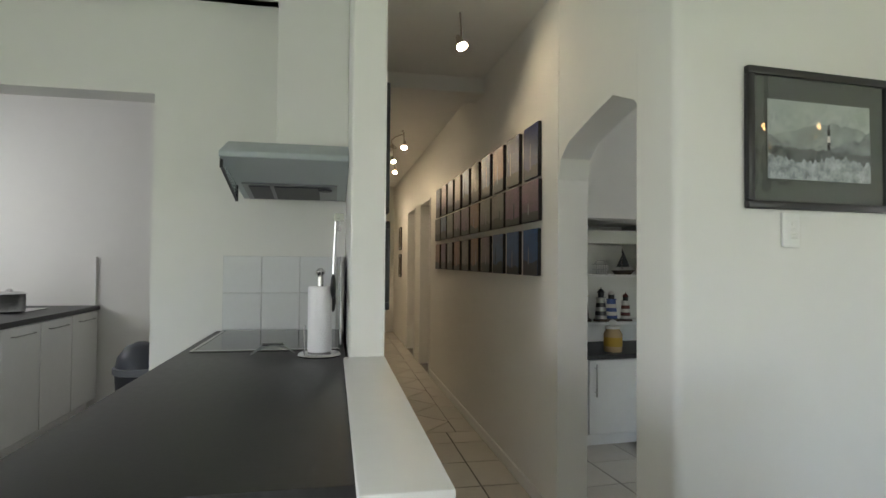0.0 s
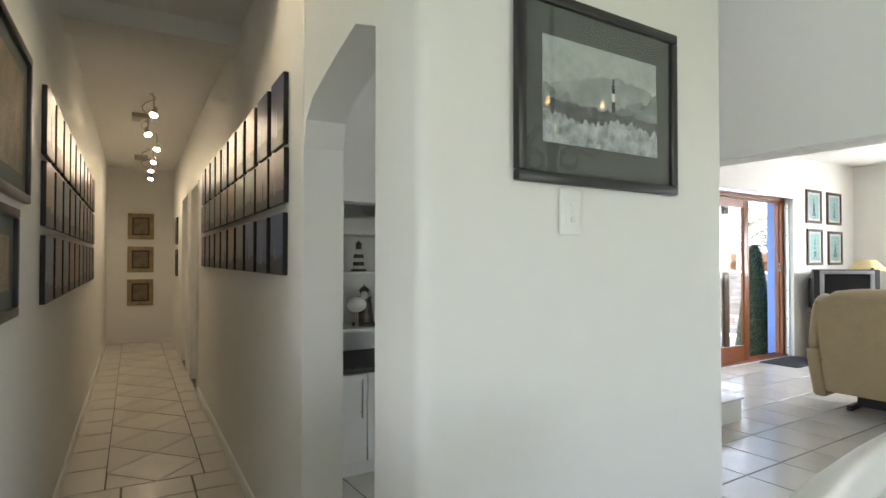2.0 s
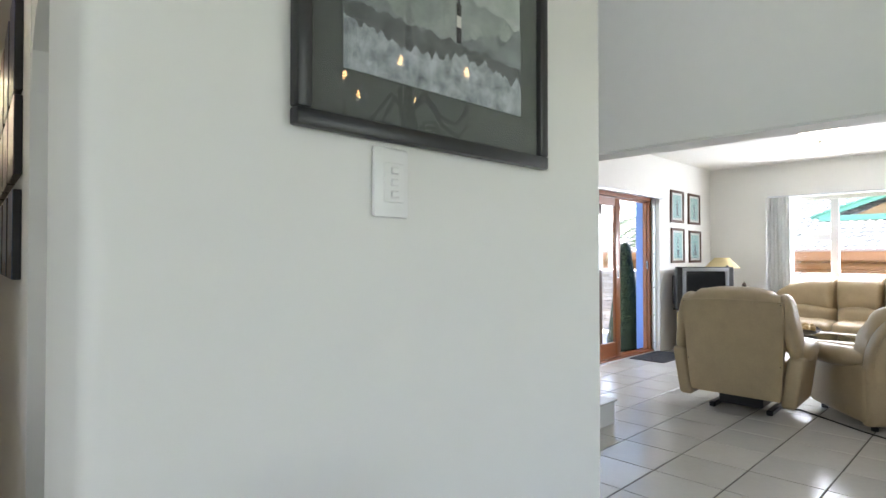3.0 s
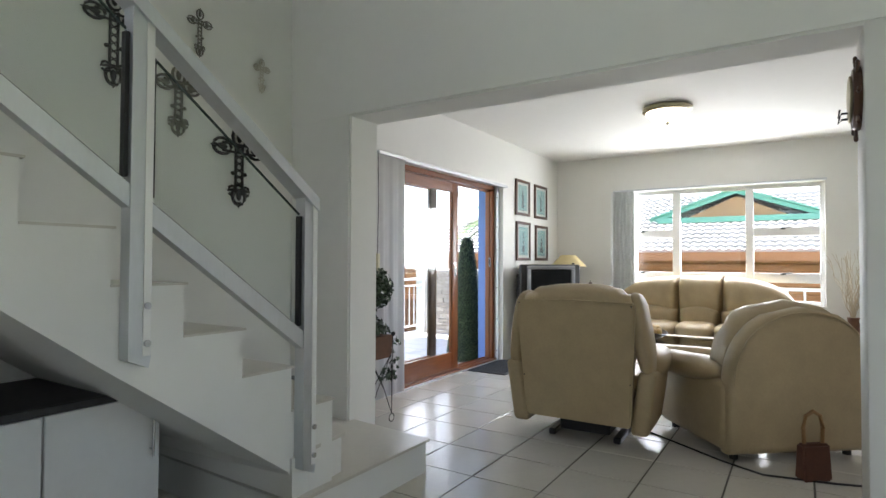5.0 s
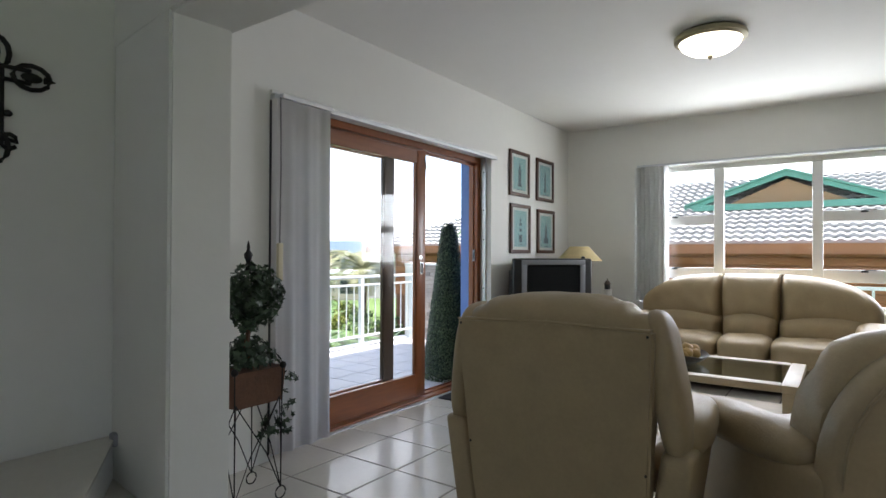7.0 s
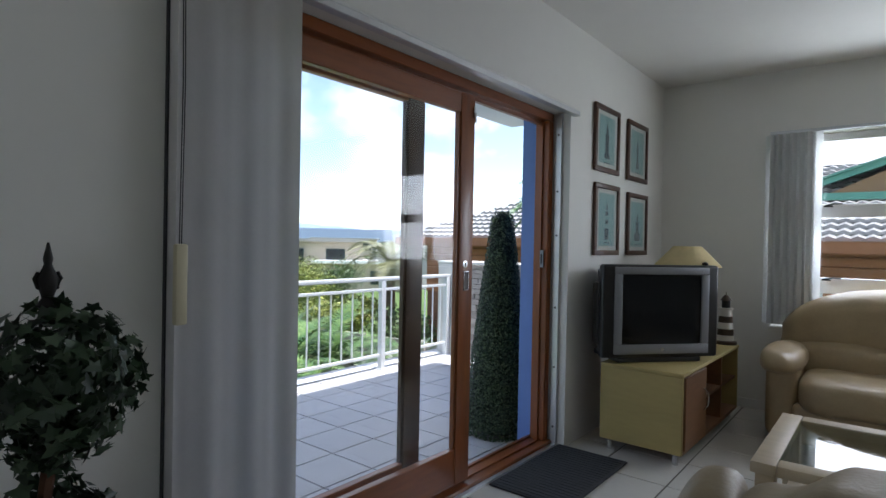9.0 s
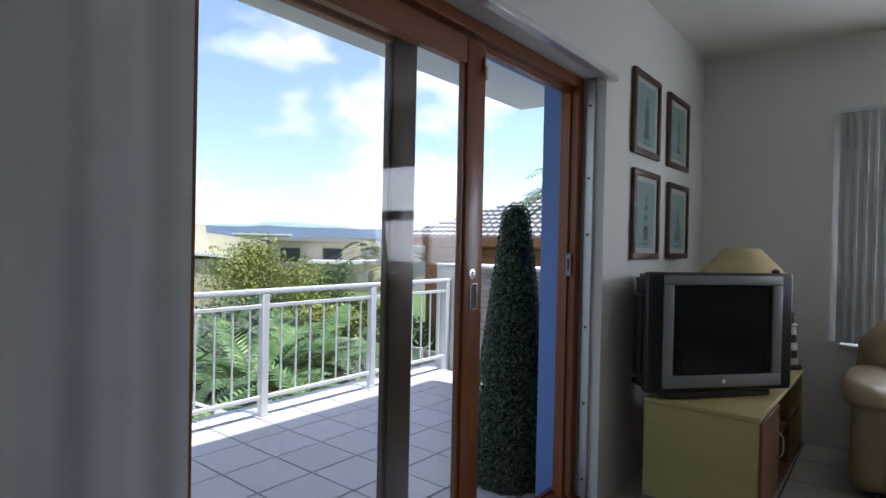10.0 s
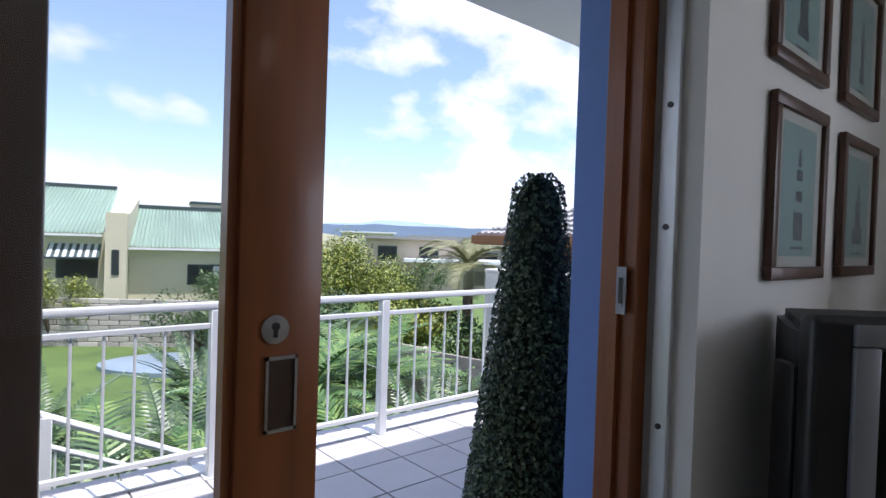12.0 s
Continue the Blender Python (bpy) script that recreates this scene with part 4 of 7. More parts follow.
for a in ((-0.328, 0.328, 0.555, 0.60), (-0.328, 0.328, 0.055, 0.115), (-0.328, -0.276, 0.116, 0.554), (0.276, 0.328, 0.116, 0.554)):
    box(bm, a[0], a[1], -0.014, 0.002, a[2], a[3], 0.005, 2)
part("bezel", bm, SILVER, tv, "silver screen surround")
bm = nb()
cushion(bm, -0.281, 0.281, -0.006, 0.03, 0.112, 0.558, 12, 7)
part("screen", bm, SCREEN, tv, "dark glass screen")
part("base", box(nb(), -0.29, 0.29, 0.01, 0.34, 0.0, 0.032, 0.006, 1), DARKG, tv)
part("badge", cyl(nb(), (0.0, -0.0145, 0.085), (0.0, -0.017, 0.085), 0.011), CHROME, tv)
for s in (-1, 1):
    part("speaker", box(nb(), s * 0.385 - 0.015, s * 0.385 + 0.015, 0.07, 0.15, 0.10, 0.50, 0.012, 2), BLACKP, tv)
part("knob", ball(nb(), (0.33, 0.04, 0.622), (0.02, 0.02, 0.014), 10), BLACKP, tv)

# table lamp behind the television
SHADE = mat("straw_lampshade", (0.60, 0.49, 0.26), 0.8, var=0.12, scale=10, bump=0.1, bscale=90)
lamp = thing("table_lamp", "table lamp with a straw-yellow coolie shade", "lamp", pose(9.82, 3.86, 0.535))
part("shade", lathe(nb(), [(0.235, 0.60), (0.24, 0.605), (0.10, 0.755), (0.094, 0.75)], seg=32), SHADE, lamp, "straw-yellow coolie shade")
part("stem", lathe(nb(), [(0.09, 0.033), (0.09, 0.045), (0.03, 0.03), (0.05, 0.12), (0.062, 0.22), (0.03, 0.36), (0.012, 0.42), (0.012, 0.70), (0.004, 0.705)], seg=20), DARKW, lamp)

WHITEP = mat("white_painted_wood", (0.72, 0.70, 0.66), 0.5, var=0.06, scale=12, bump=0.05)
GREYT = mat("weathered_grey_paint", (0.42, 0.42, 0.39), 0.6, var=0.2, scale=20)
DKRED = mat("dark_red_paint", (0.12, 0.02, 0.015), 0.45, var=0.15, scale=12)


def lighthouse(m, h, r, band, label, tower=None):
    t = thing("lighthouse_ornament", label, "ornament", m, "lighthouse ornaments")
    part("plinth", lathe(nb(), [(r * 1.35, 0), (r * 1.3, h * 0.06), (r * 1.05, h * 0.08)], seg=14), DARKW, t)
    part("tower", lathe(nb(), [(r, h * 0.08), (r * 0.72, h * 0.66), (r * 0.85, h * 0.68), (r * 0.85, h * 0.70)], seg=16), tower or WHITEP, t)
    for a, b in ((0.18, 0.30), (0.42, 0.54)):
        ra, rb = r * (1 - 0.28 * (a - 0.08) / 0.58) + 0.001, r * (1 - 0.28 * (b - 0.08) / 0.58) + 0.001
        part("band", lathe(nb(), [(ra, h * a), (rb, h * b)], seg=16), band, t)
    part("lantern", lathe(nb(), [(r * 0.5, h * 0.70), (r * 0.5, h * 0.84)], seg=12), BLACKP, t)
    part("cap", lathe(nb(), [(r * 0.68, h * 0.84), (r * 0.3, h * 0.93), (r * 0.06, h * 0.95), (r * 0.05, h)], seg=14), band, t)
    return t


lighthouse(pose(10.08, 3.64, 0.545), 0.40, 0.062, DARKW, "painted wooden lighthouse ornament on the television stand")

# four lighthouse prints in walnut frames
WALNUT = mat("walnut_frame", (0.075, 0.032, 0.016), 0.4, var=0.3, scale=8)
MOUNT = mat("pale_mount", (0.60, 0.62, 0.58), 0.8, var=0.03)
AQUA = mat("aqua_print", (0.22, 0.40, 0.40), 0.6, var=0.10, scale=12)
INK = mat("print_ink", (0.03, 0.07, 0.09), 0.7, var=0.2, scale=30)


def framed(name, label, w, h, m, wood, fw, mount, mw, art, depth=0.022, group="", glass=True, draw=None):
    """A framed picture hung on a wall: centre at the pose, face to -y."""
    t = thing(name, label, "picture", m, group)
    bm = nb()
    for a in ((-w / 2, w / 2, h / 2 - fw, h / 2), (-w / 2, w / 2, -h / 2, -h / 2 + fw), (-w / 2, -w / 2 + fw, -h / 2 + fw, h / 2 - fw), (w / 2 - fw, w / 2, -h / 2 + fw, h / 2 - fw)):
        box(bm, a[0], a[1], -depth, -0.001, a[2], a[3], min(0.004, fw / 5), 2)
    part("frame", bm, wood, t)
    part("mount", box(nb(), -w / 2 + fw, w / 2 - fw, -depth * 0.45, -0.002, -h / 2 + fw, h / 2 - fw), mount, t)
    if mw is not None:
        part("print", box(nb(), -w / 2 + fw + mw[0], w / 2 - fw - mw[0], -depth * 0.45 - 0.0012, -depth * 0.45 - 0.0002, -h / 2 + fw + mw[1], h / 2 - fw - mw[1]), art, t)
    if draw:
        draw(t, -depth * 0.45 - 0.0022)
    if glass:
        g = part("glazing", box(nb(), -w / 2 + fw, w / 2 - fw, -depth * 0.72, -depth * 0.72 + 0.0015, -h / 2 + fw, h / 2 - fw), GLASS, t, smooth=0)
        g.visible_shadow = False
    return t


def tower_print(kind):
    def draw(t, y):
        bm = nb()
        rows = {0: ((0.045, -0.13, -0.10), (0.03, -0.10, 0.03), (0.038, 0.03, 0.04), (0.016, 0.045, 0.08), (0.008, 0.08, 0.11)),
                1: ((0.03, -0.13, -0.09), (0.018, -0.09, 0.02), (0.026, 0.02, 0.03), (0.012, 0.035, 0.07), (0.006, 0.07, 0.09)),
                2: ((0.035, -0.14, -0.06), (0.024, -0.03, 0.0), (0.024, 0.03, 0.06), (0.014, 0.07, 0.10), (0.006, 0.10, 0.12)),
                3: ((0.06, -0.13, -0.07), (0.03, -0.07, 0.01), (0.036, 0.01, 0.02), (0.016, 0.025, 0.06), (0.008, 0.06, 0.085))}[kind]
        for w, a, b in rows:
            box(bm, -w, w, y, y + 0.0008, a, b)
        part("drawing", bm, INK, t)
        bm = nb()
        box(bm, -0.05, 0.05, y, y + 0.0008, -0.165, -0.158)
        part("caption_bar", bm, INK, t)
    return draw


for k, (x, z, h) in enumerate(((9.165, 2.025, 0.46), (9.765, 2.02, 0.46), (9.185, 1.465, 0.50), (9.79, 1.455, 0.48))):
    framed("framed_print", "aqua lighthouse print in a narrow walnut frame", 0.43, h, pose(x, 4.248, z), WALNUT, 0.035, MOUNT, (0.045, 0.03), AQUA, 0.024, "lighthouse prints", True, tower_print(k))

# ceiling light
FROST = glowing("lit_frosted_glass", (1.0, 0.93, 0.78), 1.1)
BRASS = mat("antique_bronze", (0.36, 0.32, 0.20), 0.45, metal=0.35, var=0.15, scale=9)
cl = thing("ceiling_light", "round frosted glass ceiling light with a bronze rim", "ceiling light", pose(8.11, 2.263, 2.68))
part("rim", lathe(nb(), [(0.20, 0.0), (0.225, -0.02), (0.225, -0.045), (0.20, -0.06), (0.19, -0.055)], seg=32), BRASS, cl)
part("bowl", lathe(nb(), [(0.195, -0.055), (0.18, -0.085), (0.13, -0.12), (0.06, -0.14), (0.012, -0.145)], seg=32), FROST, cl, "lit frosted glass bowl")
part("finial", lathe(nb(), [(0.012, -0.143), (0.018, -0.155), (0.008, -0.17), (0.002, -0.175)], seg=12), BRASS, cl)

# door mat, handbag, cable
RUBBER = mat("grey_ribbed_mat", (0.045, 0.046, 0.048), 0.95, var=0.25, scale=30, bump=0.4, bscale=150)
bm = box(nb(), 7.83, 8.62, 3.84, 4.29, 0.0, 0.012, 0.004, 1)
dm = solid("door_mat", bm, RUBBER, "dark grey ribbed rubber door mat on the tiles", "mat")
for k in range(24):
    part("rib", box(nb(), 7.845 + k * 0.0325, 7.862 + k * 0.0325, 3.86, 4.27, 0.0115, 0.015), RUBBER, dm, smooth=0)
BAGM = mat("brown_suede", (0.10, 0.038, 0.022), 0.85, var=0.25, scale=14, bump=0.2)
bag = thing("handbag", "reddish brown handbag with a tan handle on the floor", "bag", pose(6.22, 1.16, 0, 0, 0, 40))
bm = nb()
prism(bm, [(-0.045, 0), (0.045, 0), (0.028, 0.20), (-0.028, 0.20)], "y", -0.085, 0.085)
bmesh.ops.bevel(bm, geom=list(bm.edges), offset=0.012, segments=2, affect="EDGES")
part("body", bm, BAGM, bag)
TAN = mat("tan_handle", (0.26, 0.14, 0.05), 0.6, var=0.2, scale=14)
part("handle", tube(nb(), [(0, -0.055, 0.19), (0, -0.06, 0.28), (0, -0.045, 0.35), (0, 0.0, 0.375), (0, 0.045, 0.35), (0, 0.06, 0.28), (0, 0.055, 0.19)], 0.011, 8), TAN, bag, "tan rolled handle")
solid("cable", tube(nb(), [(6.55, 2.30, 0.006), (6.60, 2.10, 0.006), (6.42, 1.85, 0.006), (6.25, 1.62, 0.006), (6.13, 1.40, 0.006), (6.2, 1.05, 0.006), (6.35, 0.6, 0.006)], 0.006, 6), BLACKP, "black power cable lying on the tiles", "cable")

# ivy topiary in a terracotta trough on a wire stand
TERRA = mat("brown_terracotta", (0.13, 0.062, 0.035), 0.85, var=0.3, scale=14, bump=0.2)
IVY = leaf_mat("ivy_leaf", (0.010, 0.022, 0.010), (0.022, 0.05, 0.02), (0.06, 0.10, 0.05), 0.45)


rnd = random.Random(4)
pl = thing("topiary_plant", "ivy topiary ball in a brown trough on a black wire stand", "plant", pose(5.73, 3.92, 0))
FEET = ((-0.15, -0.12), (0.10, -0.13), (0.12, 0.13), (-0.12, 0.13))
for k, (x, y) in enumerate(FEET):
    part("ring_foot", tube(nb(), [(x + 0.03 * math.cos(a * 0.5236), y, 0.034 + 0.03 * math.sin(a * 0.5236)) for a in range(13)], 0.0035, 6), IRON, pl)
    bm = nb()
    for q in (FEET[k - 1], FEET[(k + 1) % 4], FEET[k]):
        tube(bm, [(x, y, 0.06), ((x * 2 + q[0]) / 3, (y * 2 + q[1]) / 3, 0.25), (q[0] * 0.95, q[1] * 0.95, 0.50)], 0.003, 5)
    part("wire_leg", bm, IRON, pl)
    part("wire_ball", ball(nb(), (x * 1.05, y * 1.05, 0.655), 0.017, 10), IRON, pl)
    part("wire_upright", tube(nb(), [(x, y, 0.06), (x * 1.03, y * 1.03, 0.64)], 0.003, 5), IRON, pl)
bm = nb()
prism(bm, [(-0.13, 0.475), (0.13, 0.475), (0.15, 0.64), (-0.15, 0.64)], "y", -0.10, 0.10)
part("trough", bm, TERRA, pl, "brown terracotta trough")
part("stem", tube(nb(), [(0.01, 0, 0.62), (0.0, 0.01, 0.75), (0.012, -0.006, 0.9)], 0.013, 7), TERRA, pl)
bm = nb()


def ivy_cloud(bm, n, place, size, rnd):
    """Five-pointed ivy leaves with a folded rib."""
    for _ in range(n):
        p, d = place()
        d = (d + Vector((rnd.uniform(-.8, .8), rnd.uniform(-.8, .8), rnd.uniform(-.8, .8)))).normalized()
        a = d.orthogonal().normalized()
        a.rotate(Matrix.Rotation(rnd.uniform(0, 6.28), 3, d))
        b = d.cross(a)
        q = size * rnd.uniform(0.6, 1.2)
        rib, tip = bm.verts.new(p - 0.45 * q * a), bm.verts.new(p + 0.8 * q * a - 0.1 * q * d)
        for side in (-1, 1):
            w = [bm.verts.new(p + q * (u * a + side * v * b - 0.12 * abs(v) * d)) for u, v in ((-0.55, 0.42), (-0.12, 0.30), (0.12, 0.62), (0.22, 0.24))]
            bm.faces.new((rib, *w, tip) if side > 0 else (tip, *w[::-1], rib))


def on_ball():
    d = Vector((rnd.gauss(0, 1), rnd.gauss(0, 1), rnd.gauss(0, 1))).normalized()
    return Vector((0.015, -0.015, 0.99)) + d * 0.148 * rnd.uniform(0.6, 1.1), d
ivy_cloud(bm, 900, on_ball, 0.030, rnd)
def trail():
    a = rnd.uniform(0, 6.28)
    r = rnd.uniform(0.01, 0.165)
    z = 0.66 + rnd.uniform(0, 0.19) * (1 - r / 0.2) + (0.16 if r < 0.05 else 0)
    return Vector((r * math.cos(a), 0.8 * r * math.sin(a), z)), Vector((math.cos(a), math.sin(a), 0.5))
ivy_cloud(bm, 460, trail, 0.032, rnd)
for (x, y, z0, z1) in ((0.15, -0.12, 0.35, 0.62), (0.13, -0.10, 0.3, 0.45), (0.02, -0.13, 0.32, 0.42)):
    ivy_cloud(bm, 20, lambda: (Vector((x + rnd.uniform(-.03, .03), y + rnd.uniform(-.03, .03), rnd.uniform(z0, z1))), Vector((0.5, -0.5, 0.2))), 0.036, rnd)
part("foliage", bm, IVY, pl, "dark green ivy leaves", smooth=0)
bm = nb()
lathe(bm, [(0.014, 1.10), (0.014, 1.135), (0.020, 1.14), (0.010, 1.155), (0.016, 1.175), (0.019, 1.19), (0.007, 1.22), (0.009, 1.23), (0.002, 1.262)], seg=10)
for s in (-1, 1):
    tube(bm, [(0, 0, 1.168), (s * 0.016, 0, 1.175), (s * 0.022, 0, 1.192), (s * 0.016, 0, 1.205)], 0.005, 6, 0.6)
part("finial", bm, IRON, pl, "dark fleur-de-lis finial")
# ---- glass stair balustrade ----
bal = thing("balustrade", "brushed aluminium stair balustrade with clear glass panels", "railing")
SLOPE = -0.73
for x, z0, z1 in ((4.233, 0.285, 1.452), (3.497, 0.85, 1.985)):
    bm = nb()
    prism(bm, [(x - 0.056, z0 + 0.03), (x + 0.01, z0), (x + 0.016, z0 + 0.03), (x + 0.016, z1 + 0.015), (x - 0.056, z1 + 0.04)], "y", 2.985, 3.04)
    p = part("post", bm, ALU, bal, smooth=0)
    part("cover_strip", box(nb(), x - 0.012, x + 0.014, 2.9815, 2.9845, z0 + 0.04, z1 - 0.02, 0.001, 1), GLOSSW, p, "pale cover strip")
    for z in (z0 + 0.08, z0 + 0.20):
        part("bolt", cyl(nb(), (x, 2.983, z), (x, 2.973, z), 0.011, seg=10), STEEL, p)
def sloped(x0, x1, zat, h, y0, y1):
    return prism(nb(), [(x0, zat + (x0 - 4.29) * SLOPE), (x1, zat + (x1 - 4.29) * SLOPE), (x1, zat + h + (x1 - 4.29) * SLOPE), (x0, zat + h + (x0 - 4.29) * SLOPE)], "y", y0, y1)
part("handrail", sloped(2.3, 4.249, 1.382, 0.055, 2.972, 3.05), ALU, bal, smooth=0)
part("bottom_rail", sloped(3.513, 4.177, 0.742, 0.075, 2.992, 3.036), ALU, bal, smooth=0)
part("bottom_rail", sloped(2.3, 3.441, 0.742, 0.075, 2.992, 3.036), ALU, bal, smooth=0)
for a, b in ((3.522, 4.168), (2.3, 3.432)):
    part("glass_edge", sloped(a, b, 1.302, 0.006, 3.009, 3.019), mat("polished_glass_edge", (0.05, 0.07, 0.065), 0.2), bal, "dark polished glass edge", smooth=0)
    part("gasket", sloped(a, b, 0.8175, 0.008, 3.004, 3.024), BLACKP, bal, smooth=0)
    g = part("glass_panel", sloped(a, b, 0.812, 0.489, 3.010, 3.018), pane_glass("balustrade_glass", (0.96, 0.985, 0.975)), bal, "clear glass panel", smooth=0)
    g.visible_shadow = False
for x, z0, z1 in ((4.169, 0.92, 1.385), (3.521, 1.40, 1.86), (3.433, 1.46, 1.92)):
    part("gasket", box(nb(), x - 0.007, x + 0.007, 3.002, 3.026, z0, z1), BLACKP, bal)

# wrought-iron crosses on the stair wall
def iron_cross(x, z, h, w, label, material, scale=1.0):
    t = thing("wall_cross", label, "wall ornament", pose(x - 0.03, 4.235, z), "wall crosses")
    r = 0.0125 * scale
    bm = nb()
    for s in (-1, 1):
        tube(bm, [(s * 0.025 * scale, 0, -h * 0.5 + 0.08 * scale), (s * 0.025 * scale, 0, h * 0.28)], r * 0.7, 6)
    for k in range(7):
        z0 = -h * 0.34 + k * h * 0.085
        tube(bm, [(-0.025 * scale, 0, z0), (0.025 * scale, 0, z0 + h * 0.06)], r * 0.4, 5), tube(bm, [(0.025 * scale, 0, z0), (-0.025 * scale, 0, z0 + h * 0.06)], r * 0.4, 5)
    part("upright", bm, material, t)
    bm = nb()
    zc = h * 0.22
    for s in (-1, 1):
        tube(bm, [(-w * 0.32, 0, zc + s * 0.025 * scale), (w * 0.32, 0, zc + s * 0.025 * scale)], r * 0.7, 6)
    part("crossbar", bm, material, t)
    ends = [((0, h * 0.5), (0, 1)), ((0, -h * 0.5), (0, -1)), ((-w * 0.5, zc), (-1, 0)), ((w * 0.5, zc), (1, 0))]
    for (ex, ez), (dx, dz) in ends:
        bm = nb()
        L = 0.13 * scale
        cx, cz = ex - dx * L * 0.5, ez - dz * L * 0.5
        ring = [(cx + math.cos(a * 0.5236) * (L * 0.5 if dx else L * 0.38), 0, cz + math.sin(a * 0.5236) * (L * 0.5 if dz else L * 0.38)) for a in range(13)]
        tube(bm, ring, r * 0.8, 6)
        ball(bm, (cx, 0, cz), (L * (0.30 if dx else 0.16), 0.008, L * (0.30 if dz else 0.16)), 8)
        cyl(bm, (ex - dx * 0.02, 0, ez - dz * 0.02), (ex + dx * 0.02 * scale, 0, ez + dz * 0.02 * scale), 0.016 * scale, 0.002, 6)
        part("scroll_end", bm, material, t)
    bm = nb()
    for s in (-1, 1):
        ball(bm, (s * 0.045 * scale, 0, -h * 0.10), (0.018 * scale, 0.008, 0.014 * scale), 8)
        tube(bm, [(s * 0.02 * scale, 0, -h * 0.30)] + [(s * (0.05 + 0.03 * math.cos(a * 0.7)) * scale, 0, -h * 0.32 + 0.03 * scale * math.sin(a * 0.7)) for a in range(9)], r * 0.7, 5)
    part("scrolls", bm, material, t)
    return t
CREAMI = mat("cream_painted_iron", (0.50, 0.47, 0.40), 0.6, var=0.15, scale=12)
GREYI = mat("grey_painted_iron", (0.17, 0.16, 0.14), 0.6, var=0.2, scale=12)
iron_cross(4.83, 1.80, 0.50, 0.38, "black wrought iron cross on the white stair wall", IRON)
iron_cross(4.41, 2.12, 0.40, 0.27, "grey filigree iron cross on the white stair wall", GREYI, 0.8)
iron_cross(5.0, 2.43, 0.22, 0.13, "small cream iron cross on the white stair wall", CREAMI, 0.4)
iron_cross(4.54, 2.56, 0.28, 0.16, "small grey iron cross on the white stair wall", GREYI, 0.45)
iron_cross(4.045, 2.36, 0.50, 0.30, "dark scrolled iron cross on the white stair wall", IRON, 0.8)

so = thing("wall_socket", "grey plug in a white wall socket", "socket", pose(5.265, 4.245, 0.37))
part("plate", box(nb(), -0.0, 0.012, -0.10, -0.02, -0.05, 0.05, 0.003, 1), GLOSSW, so)
part("plug", box(nb(), -0.045, 0.0, -0.085, -0.035, -0.03, 0.03, 0.010, 2), SILVER, so, "grey plug")

# ---- low cupboard and shelves in the niche under the stairs ----
cup = thing("low_cupboard", "white low cupboards with bar handles under the stairs", "cupboard", None)
part("carcass", box(nb(), 1.62, 3.9, 3.60, 4.17, 0.08, 0.62), GLOSSW, cup)
part("plinth", box(nb(), 1.62, 3.9, 3.63, 4.17, 0.0, 0.08), GLOSSW, cup)
for k in range(5):
    x0 = 1.66 + k * 0.45
    d = part("cupboard_door", box(nb(), x0, x0 + 0.443, 3.578, 3.598, 0.09, 0.615, 0.004, 1), GLOSSW, cup)
    hx = x0 + (0.40 if k % 2 == 0 else 0.043)
    bm = nb()
    cyl(bm, (hx, 3.55, 0.36), (hx, 3.55, 0.59), 0.006, seg=8), cyl(bm, (hx, 3.55, 0.39), (hx, 3.58, 0.39), 0.004, seg=6), cyl(bm, (hx, 3.55, 0.56), (hx, 3.58, 0.56), 0.004, seg=6)
    part("handle", bm, STEEL, d, "steel bar handle")
solid("counter_top", box(nb(), 1.61, 3.92, 3.555, 4.175, 0.622, 0.655, 0.004, 1), COUNTER, "charcoal laminate counter on the low cupboards", "counter")
setting("niche_bulkhead", box(nb(), 1.505, 2.74, 3.84, 4.178, 1.455, 1.56, 0.003, 1), WALL, "plain bulkhead at the head of the niche")
for z in (0.845, 1.215):
    solid("shelf", box(nb(), 1.62, 3.0 if z > 1 else 3.3, 3.86, 4.175, z - 0.018, z, 0.002, 1), GLOSSW, "white painted niche shelf carrying ornaments", "shelf", group="niche shelves")
BLUEB = mat("blue_stripe_paint", (0.04, 0.08, 0.25), 0.5, var=0.15, scale=12)
lighthouse(pose(2.43, 3.97, 0.845), 0.27, 0.046, BLACKP, "pale grey lighthouse ornament with dark rings on a shelf", GREYT)
lighthouse(pose(2.535, 3.99, 0.845), 0.25, 0.048, WHITEP, "blue lighthouse ornament with white bands on a shelf", BLUEB)
lighthouse(pose(2.65, 3.97, 0.845), 0.23, 0.040, DKRED, "dark banded lighthouse ornament on a shelf")
lighthouse(pose(2.22, 3.97, 1.215), 0.21, 0.040, BLACKP, "small black and white lighthouse ornament on a shelf")
lighthouse(pose(2.285, 4.02, 0.845), 0.28, 0.062, DARKW, "dark brown lighthouse ornament on a shelf", BLACKP)
boat = thing("model_yacht", "model yacht with a dark sail on the shelf", "ornament", pose(2.63, 3.98, 1.215))
bm = nb()
prism(bm, [(-0.09, 0.032), (0.10, 0.035), (0.06, 0.0), (-0.06, 0.0)], "y", -0.022, 0.022)
part("hull", bm, DARKW, boat)
part("sail", prism(nb(), [(0.0, 0.06), (0.065, 0.06), (0.0, 0.20)], "y", -0.002, 0.002), DARKG, boat)
part("sail", prism(nb(), [(-0.01, 0.06), (-0.055, 0.06), (-0.01, 0.15)], "y", -0.002, 0.002), DARKG, boat)
part("mast", cyl(nb(), (-0.004, 0, 0.045), (-0.004, 0, 0.21), 0.003, seg=6), DARKW, boat)
bas = thing("wire_basket", "small white wire basket on the shelf", "basket", pose(2.43, 3.98, 1.215))
